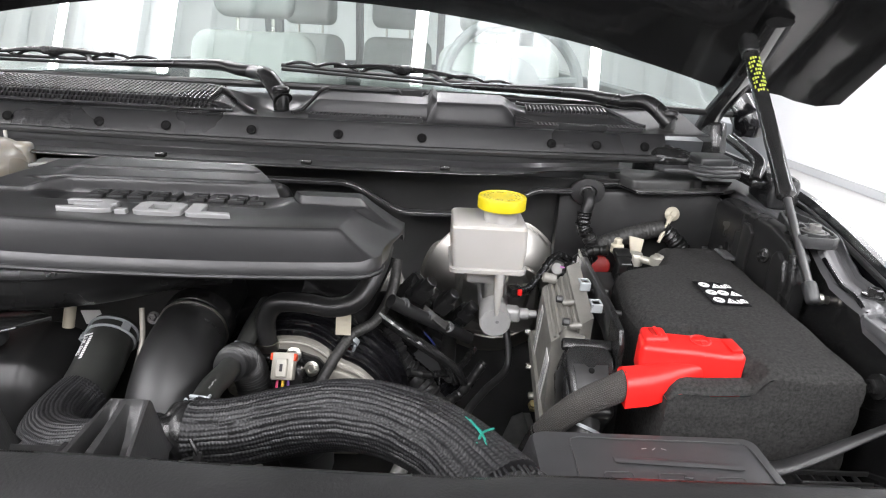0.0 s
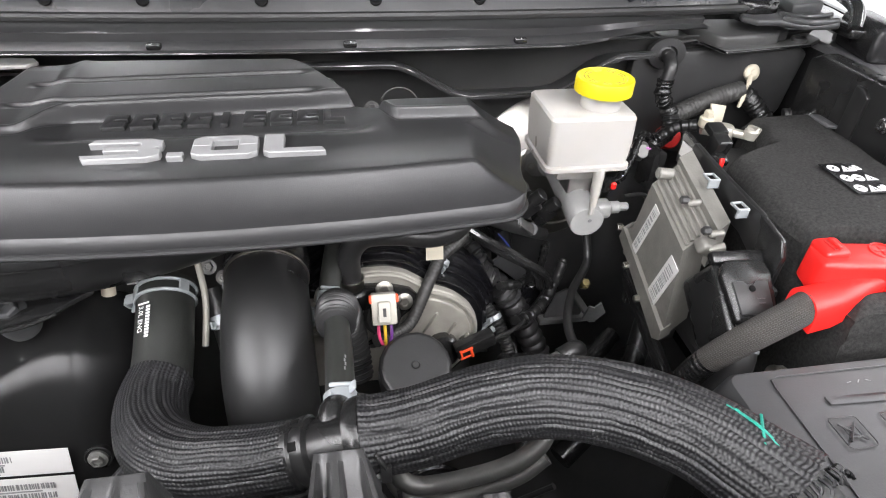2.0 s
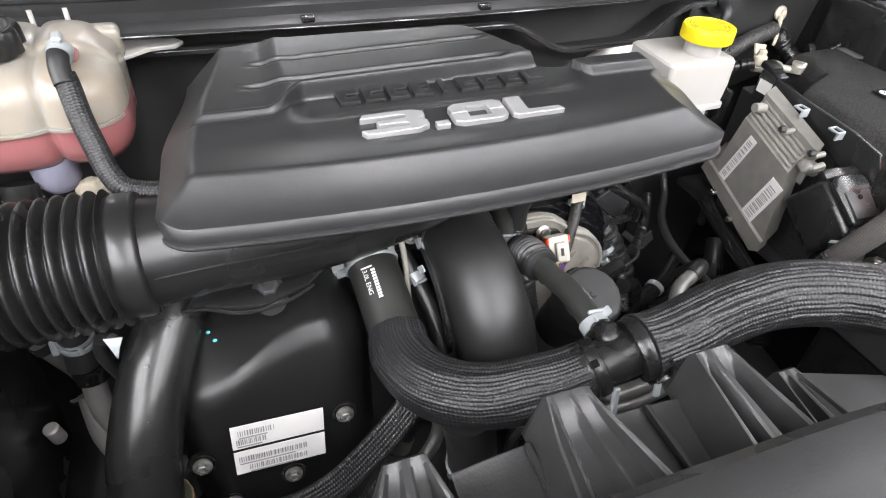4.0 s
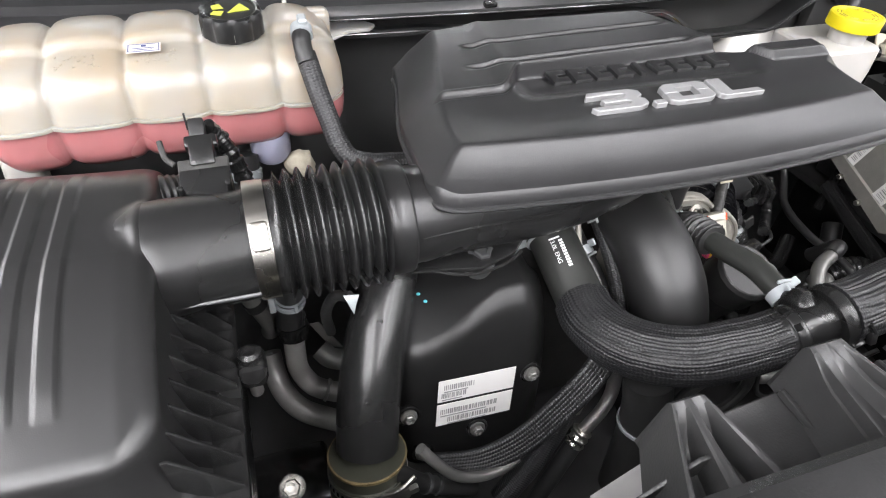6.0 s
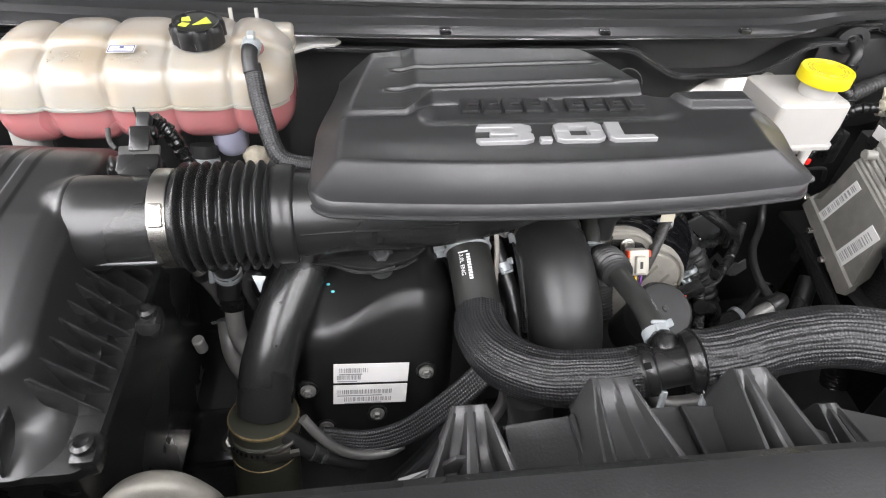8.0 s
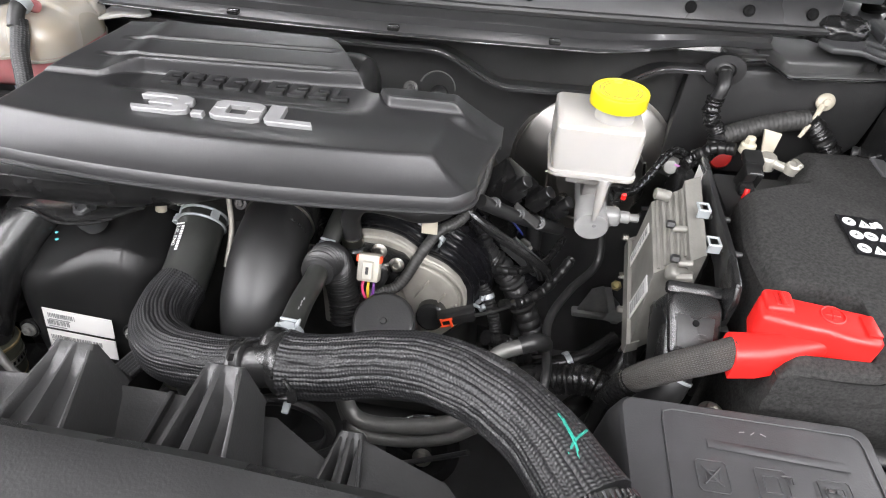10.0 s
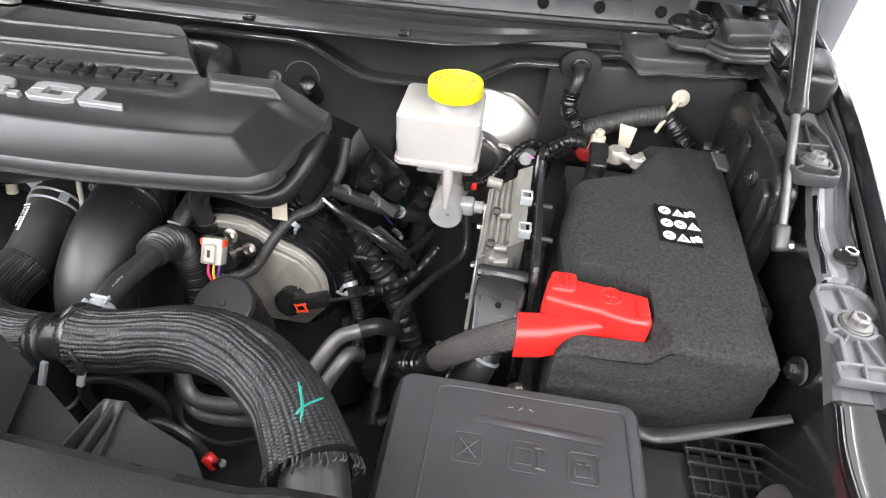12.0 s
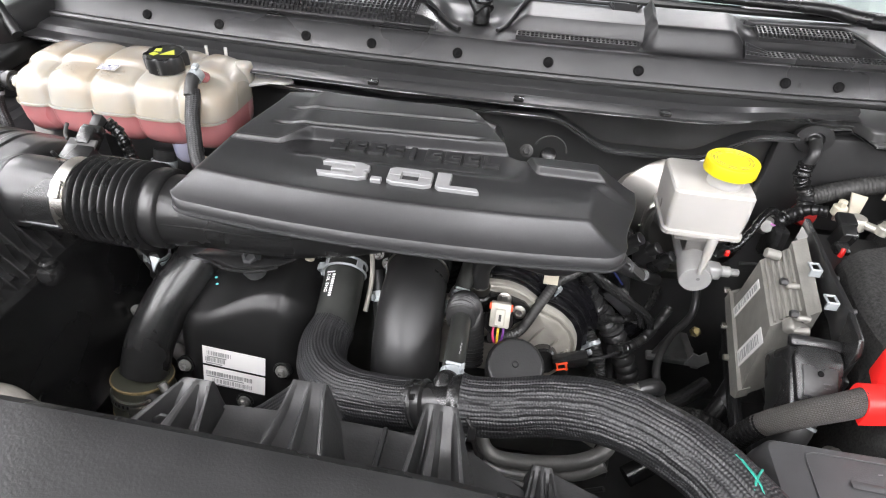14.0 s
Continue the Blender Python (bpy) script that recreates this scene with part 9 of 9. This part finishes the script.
part("plug", fuse(box(0.018, 0.016, 0.022, 0.003, 2, pose(0.177, 0.756, 1.243, 15, 20, 0)), cyl(0.009, 0.010, 0.001, 14, pose(0.176, 0.748, 1.246, 60))), DULL, sb, "grey plug with mauve pins")
part("pins", box(0.008, 0.003, 0.012, 0.001, 1, pose(0.182, 0.747, 1.246, 15, 20, 0)), mat("mauve_pin_plastic", (0.35, 0.12, 0.32), 0.5), sb)
part("lead", taped([(0.120, 0.698, 1.233), (0.134, 0.706, 1.236), (0.150, 0.722, 1.250), (0.165, 0.742, 1.262), (0.182, 0.762, 1.262), (0.200, 0.775, 1.250)], 0.0048), TAPE, sb)
part("small_plug", box(0.016, 0.014, 0.014, 0.002, 2, pose(0.112, 0.697, 1.233, 0, 0, 20)), PLASTIC, sb)
part("red_lock", box(0.006, 0.006, 0.008, 0.001, 1, pose(0.1185, 0.691, 1.234)), RED, sb)
part("junction", box(0.020, 0.03, 0.05, 0.004, 2, pose(0.192, 0.745, 1.225, 0, 0, 8)), PLASTIC, sb)
ng = thing("battery_terminal", "negative battery clamp with black sensor and red fuse cap", "battery terminal", (0.285, 0.745, 1.27))
part("clamp", fuse(lathe([(0.0055, -0.008), (0.0115, -0.008), (0.0120, 0.004), (0.0095, 0.008), (0.0055, 0.008)], 20, Matrix.Translation((0.283, 0.752, 1.266))), box(0.030, 0.010, 0.010, 0.004, 3, pose(0.296, 0.740, 1.268, 0, 0, -35)), lathe([(0.003, -0.006), (0.0085, -0.006), (0.009, 0.004), (0.007, 0.006), (0.003, 0.006)], 18, Matrix.Translation((0.305, 0.731, 1.272))), cyl(0.0042, 0.020, 0.001, 6, aim((0.309, 0.734, 1.276), (0.309, 0.60, 1.30))), tube([(0.276, 0.758, 1.262), (0.268, 0.766, 1.262), (0.262, 0.768, 1.262)], 0.006, 10, 4)), mat("dull_tin_clamp", (0.50, 0.48, 0.42), 0.42, 0.5, vary=0.2, scale=90), ng, "dull tinned lead clamp")
part("sensor", fuse(box(0.020, 0.020, 0.036, 0.003, 2, pose(0.258, 0.722, 1.258, 18)), box(0.017, 0.016, 0.018, 0.002, 2, pose(0.254, 0.708, 1.248, 18)), box(0.022, 0.022, 0.010, 0.003, 2, pose(0.259, 0.735, 1.277, 12))), PLASTIC, ng, "black current sensor")
part("sensor_label", box(0.013, 0.0006, 0.016, 0, m=pose(0.258, 0.7112, 1.266, 18)), GREYINK, ng)
part("red_wire", tube([(0.252, 0.699, 1.258), (0.251, 0.696, 1.252), (0.250, 0.697, 1.243)], 0.003, 8, 5), RED, ng)
part("post", fuse(cyl(0.009, 0.014, 0.002, 18, pose(0.259, 0.759, 1.277)), cyl(0.006, 0.010, 0.002, 6, pose(0.259, 0.759, 1.287))), IVORY, ng)
part("red_cap", lathe([(0.0165, -0.012), (0.0165, 0.002), (0.0140, 0.006), (0.008, 0.008), (0, 0.0085)], 24, aim((0.2605, 0.829, 1.2225), (0.24, 0.4, 1.42))), REDD, ng, "red plastic fuse cap")
part("white_flag", prism([(-0.008, -0.014), (0.006, -0.016), (0.011, 0.010), (-0.011, 0.014)], 0.004, 0.001, pose(0.300, 0.80, 1.268, 70)), IVORY, ng)
part("cable", taped([(0.245, 0.755, 1.275), (0.225, 0.765, 1.268), (0.205, 0.77, 1.25)], 0.007), TAPE, ng)

# ---- right-hand side of the bay ----
tw = thing("inner_side_panel", "moulded black plastic inner side panel", "side panel", (0.40, 0.66, 1.25))
YZ = lambda x: Matrix(((0, 0, 1, x), (1, 0, 0, 0), (0, 1, 0, 0), (0, 0, 0, 1)))
part("panel", prism([(0.598, 1.04), (0.598, 1.300), (0.606, 1.328), (0.622, 1.342), (0.66, 1.350), (0.78, 1.352), (0.80, 1.340), (0.80, 1.04)], 0.022, 0.005, YZ(0.404), 3), PLASTIC, tw)
part("raised_rib", prism([(0.604, 1.12), (0.604, 1.300), (0.612, 1.322), (0.628, 1.330), (0.636, 1.322), (0.636, 1.12)], 0.008, 0.003, YZ(0.397), 3), PLASTIC, tw)
part("raised_rib", prism([(0.690, 1.15), (0.690, 1.330), (0.700, 1.338), (0.712, 1.338), (0.712, 1.15)], 0.006, 0.002, YZ(0.399), 2), PLASTIC, tw)
part("bolt", hexbolt((0.402, 0.657, 1.312), (0.1, 0.62, 1.40), 0.0060), PRIMER, tw)
part("ledge", fuse(box(0.020, 0.036, 0.004, 0.001, 1, pose(0.398, 0.730, 1.285, 0, 8, 0)), tube([(0.372, 0.742, 1.283), (0.392, 0.734, 1.284), (0.408, 0.722, 1.284)], 0.0022, 8, 4)), RAILP, tw, "folded bright edged ledge")
part("scoop", box(0.024, 0.115, 0.055, 0.011, 4, pose(0.398, 0.558, 1.235, -6, 0, -4), (0.8, 0.94)), PLASTIC, tw, "rounded black air scoop")
lw = part("loom", taped([(0.378, 0.775, 1.262), (0.395, 0.768, 1.272), (0.412, 0.757, 1.290), (0.424, 0.745, 1.322), (0.430, 0.74, 1.345)], 0.0065), TAPE, tw, "dark taped loom in the corner")
part("teal_mark", tube([(0.4155, 0.7475, 1.306), (0.4185, 0.7440, 1.315), (0.4215, 0.7410, 1.324)], 0.0013, 6, 4), GREEN, lw)
part("clip", fuse(tube([(0.396, 0.748, 1.266), (0.408, 0.742, 1.272), (0.412, 0.740, 1.290)], 0.0028, 8, 5), box(0.010, 0.006, 0.010, 0.002, 2, pose(0.398, 0.748, 1.264, 10, 10, 0))), IVORY, tw, "ivory wire clip")
tr = thing("battery_tray", "black plastic battery tray with slotted front", "battery tray", (0.31, 0.4, 1.1))
part("tray", box(0.20, 0.36, 0.012, 0.004, 2, pose(0.30, 0.59, 1.078)), MATTE, tr)
part("grate", fuse(*[box(0.085, 0.0022, 0.005, 0.0006, 1, pose(0.372, 0.345 + 0.0125 * k, 1.187 + 0.0012 * k)) for k in range(7)], *[box(0.0022, 0.080, 0.005, 0.0006, 1, pose(0.332 + 0.0135 * k, 0.383, 1.190)) for k in range(7)]), MATTE, tr, "slotted black air baffle")
part("baffle", box(0.16, 0.16, 0.006, 0.002, 1, pose(0.355, 0.33, 1.180)), MATTE, tr)
part("lever", tube([(0.278, 0.404, 1.214), (0.300, 0.402, 1.212), (0.330, 0.402, 1.226), (0.388, 0.404, 1.258)], [0.006, 0.0075, 0.0065, 0.004], 12, 8, 0.6), MATTE, tr, "long black plastic strap")
part("clip", fuse(box(0.022, 0.010, 0.016, 0.002, 2, pose(0.186, 0.425, 1.175, 20)), box(0.012, 0.004, 0.020, 0.001, 1, pose(0.186, 0.419, 1.176, 20))), CLAMP, tr, "pale grey clip")
part("side_block", box(0.045, 0.05, 0.10, 0.004, 2, pose(0.205, 0.435, 1.12)), PLASTIC, tr)
part("foot_bolt", hexbolt((0.190, 0.45, 1.172), (0.19, 0.40, 1.6), 0.008), STEEL, tr)


def ribbed_bracket(name, label, outline, bolt, z, h, ribs, material):
    """An open plastic bracket on the fender rail: an upright rim, and ribs that meet at a bolt boss."""
    b = thing(name, label, "bracket", (bolt[0], bolt[1], z), "fender brackets")
    loop = [Vector((x, y, z + h / 2)) for x, y in outline]
    for p, q in zip(loop, loop[1:] + loop[:1]):
        d = q - p
        part("rim", box(d.length + 0.0032, 0.0036, h, 0.0012, 2, Matrix.Translation((p + q) / 2) @ pose(0, 0, 0, 0, 0, math.degrees(math.atan2(d.y, d.x)))), material, b)
    for (ax, ay), (cx, cy) in ribs:
        p, q = Vector((ax, ay, z + h * 0.46)), Vector((cx, cy, z + h * 0.46))
        d = q - p
        part("rib", box(d.length, 0.0026, h * 0.9, 0.0008, 1, Matrix.Translation((p + q) / 2) @ pose(0, 0, 0, 0, 0, math.degrees(math.atan2(d.y, d.x)))), material, b)
    part("web", prism([(x * 0.97 + bolt[0] * 0.03, y * 0.97 + bolt[1] * 0.03) for x, y in outline], h * 0.45, 0.0004, Matrix.Translation((0, 0, z)), 1), material, b)
    part("boss", lathe([(0.0085, 0), (0.0155, 0), (0.0155, h * 0.97), (0.0145, h), (0.0128, h), (0.0120, h * 0.8), (0.0085, h * 0.8)], 28, Matrix.Translation((bolt[0], bolt[1], z))), material, b)
    part("washer", lathe([(0.0115, 0), (0.0115, 0.002), (0.009, 0.0035), (0.005, 0.0035)], 26, Matrix.Translation((bolt[0], bolt[1], z + h * 0.8))), DULL, b)
    part("bolt", hexbolt((bolt[0], bolt[1], z + h * 0.8 + 0.003), (bolt[0], bolt[1], z + 1), 0.0072), DULL, b)
    return b


FBB, LBB = (0.438, 0.634), (0.4255, 0.4565)
ribbed_bracket("fender_bracket", "ribbed grey-black plastic bracket bolted on fender rail", [(0.442, 0.705), (0.448, 0.718), (0.456, 0.722), (0.463, 0.714), (0.467, 0.687), (0.464, 0.658), (0.457, 0.625), (0.450, 0.610), (0.443, 0.607), (0.417, 0.608), (0.412, 0.618), (0.417, 0.640), (0.430, 0.675)], FBB, 1.340, 0.013, [(FBB, (0.456, 0.716)), ((0.427, 0.668), (0.466, 0.670)), (FBB, (0.414, 0.618)), (FBB, (0.454, 0.618)), (FBB, (0.420, 0.648))], BRKT)
ribbed_bracket("lamp_bracket", "large open ribbed pale grey plastic bracket on fender rail", [(0.408, 0.490), (0.412, 0.497), (0.425, 0.501), (0.442, 0.499), (0.449, 0.491), (0.451, 0.475), (0.448, 0.451), (0.440, 0.424), (0.430, 0.402), (0.396, 0.402), (0.397, 0.414), (0.404, 0.416), (0.409, 0.441), (0.403, 0.444)], LBB, 1.306, 0.009, [(LBB, (0.407, 0.474)), (LBB, (0.429, 0.498)), (LBB, (0.447, 0.470)), (LBB, (0.444, 0.448)), (LBB, (0.432, 0.418)), (LBB, (0.414, 0.404)), (LBB, (0.408, 0.434)), (LBB, (0.405, 0.448)), ((0.404, 0.417), (0.436, 0.417))], LAMPB)
fbz = thing("fender_bolt", "zinc hexagon bolt on fender rail", "bolt", (0.448, 0.536, 1.3155), "fender bolts")
part("washer", lathe([(0.0110, 1.3145), (0.0110, 1.3175), (0.009, 1.3185), (0.006, 1.3185)], 24, Matrix.Translation((0.448, 0.536, 0))), BRKT, fbz)
part("bolt", hexbolt((0.448, 0.536, 1.318), (0.448, 0.536, 2), 0.0070, None, None, 1.6), PRIMER, fbz)
copy_thing(fbz, Matrix.Translation((0.398, 0.440, 1.272)) @ pose(0, 0, 0, 0, -90, 0))
hd2 = thing("headlamp_loom", "brown-black woven conduit at front corner", "wire conduit", (0.40, 0.30, 1.2))
part("conduit", tube([(0.372, 0.352, 1.225), (0.380, 0.33, 1.235), (0.392, 0.305, 1.235), (0.40, 0.28, 1.225)], 0.016, 16, 6), CLOTH, hd2)

# paint mark on the hose sleeve
mk = lambda pts: placed(tube(pts, 0.0010, 6, 6, 0.6), Matrix.Translation((0.0045, -0.0030, 0.0042)))
part("paint_mark", fuse(mk([(0.024, 0.345, 1.2915), (0.032, 0.330, 1.2935), (0.036, 0.318, 1.2930), (0.039, 0.308, 1.2915)]), mk([(0.043, 0.338, 1.2885), (0.034, 0.326, 1.2935), (0.029, 0.314, 1.2920)]), mk([(0.027, 0.341, 1.2925), (0.034, 0.324, 1.2938), (0.037, 0.312, 1.2925)])), GREEN, rh, "teal paint cross")
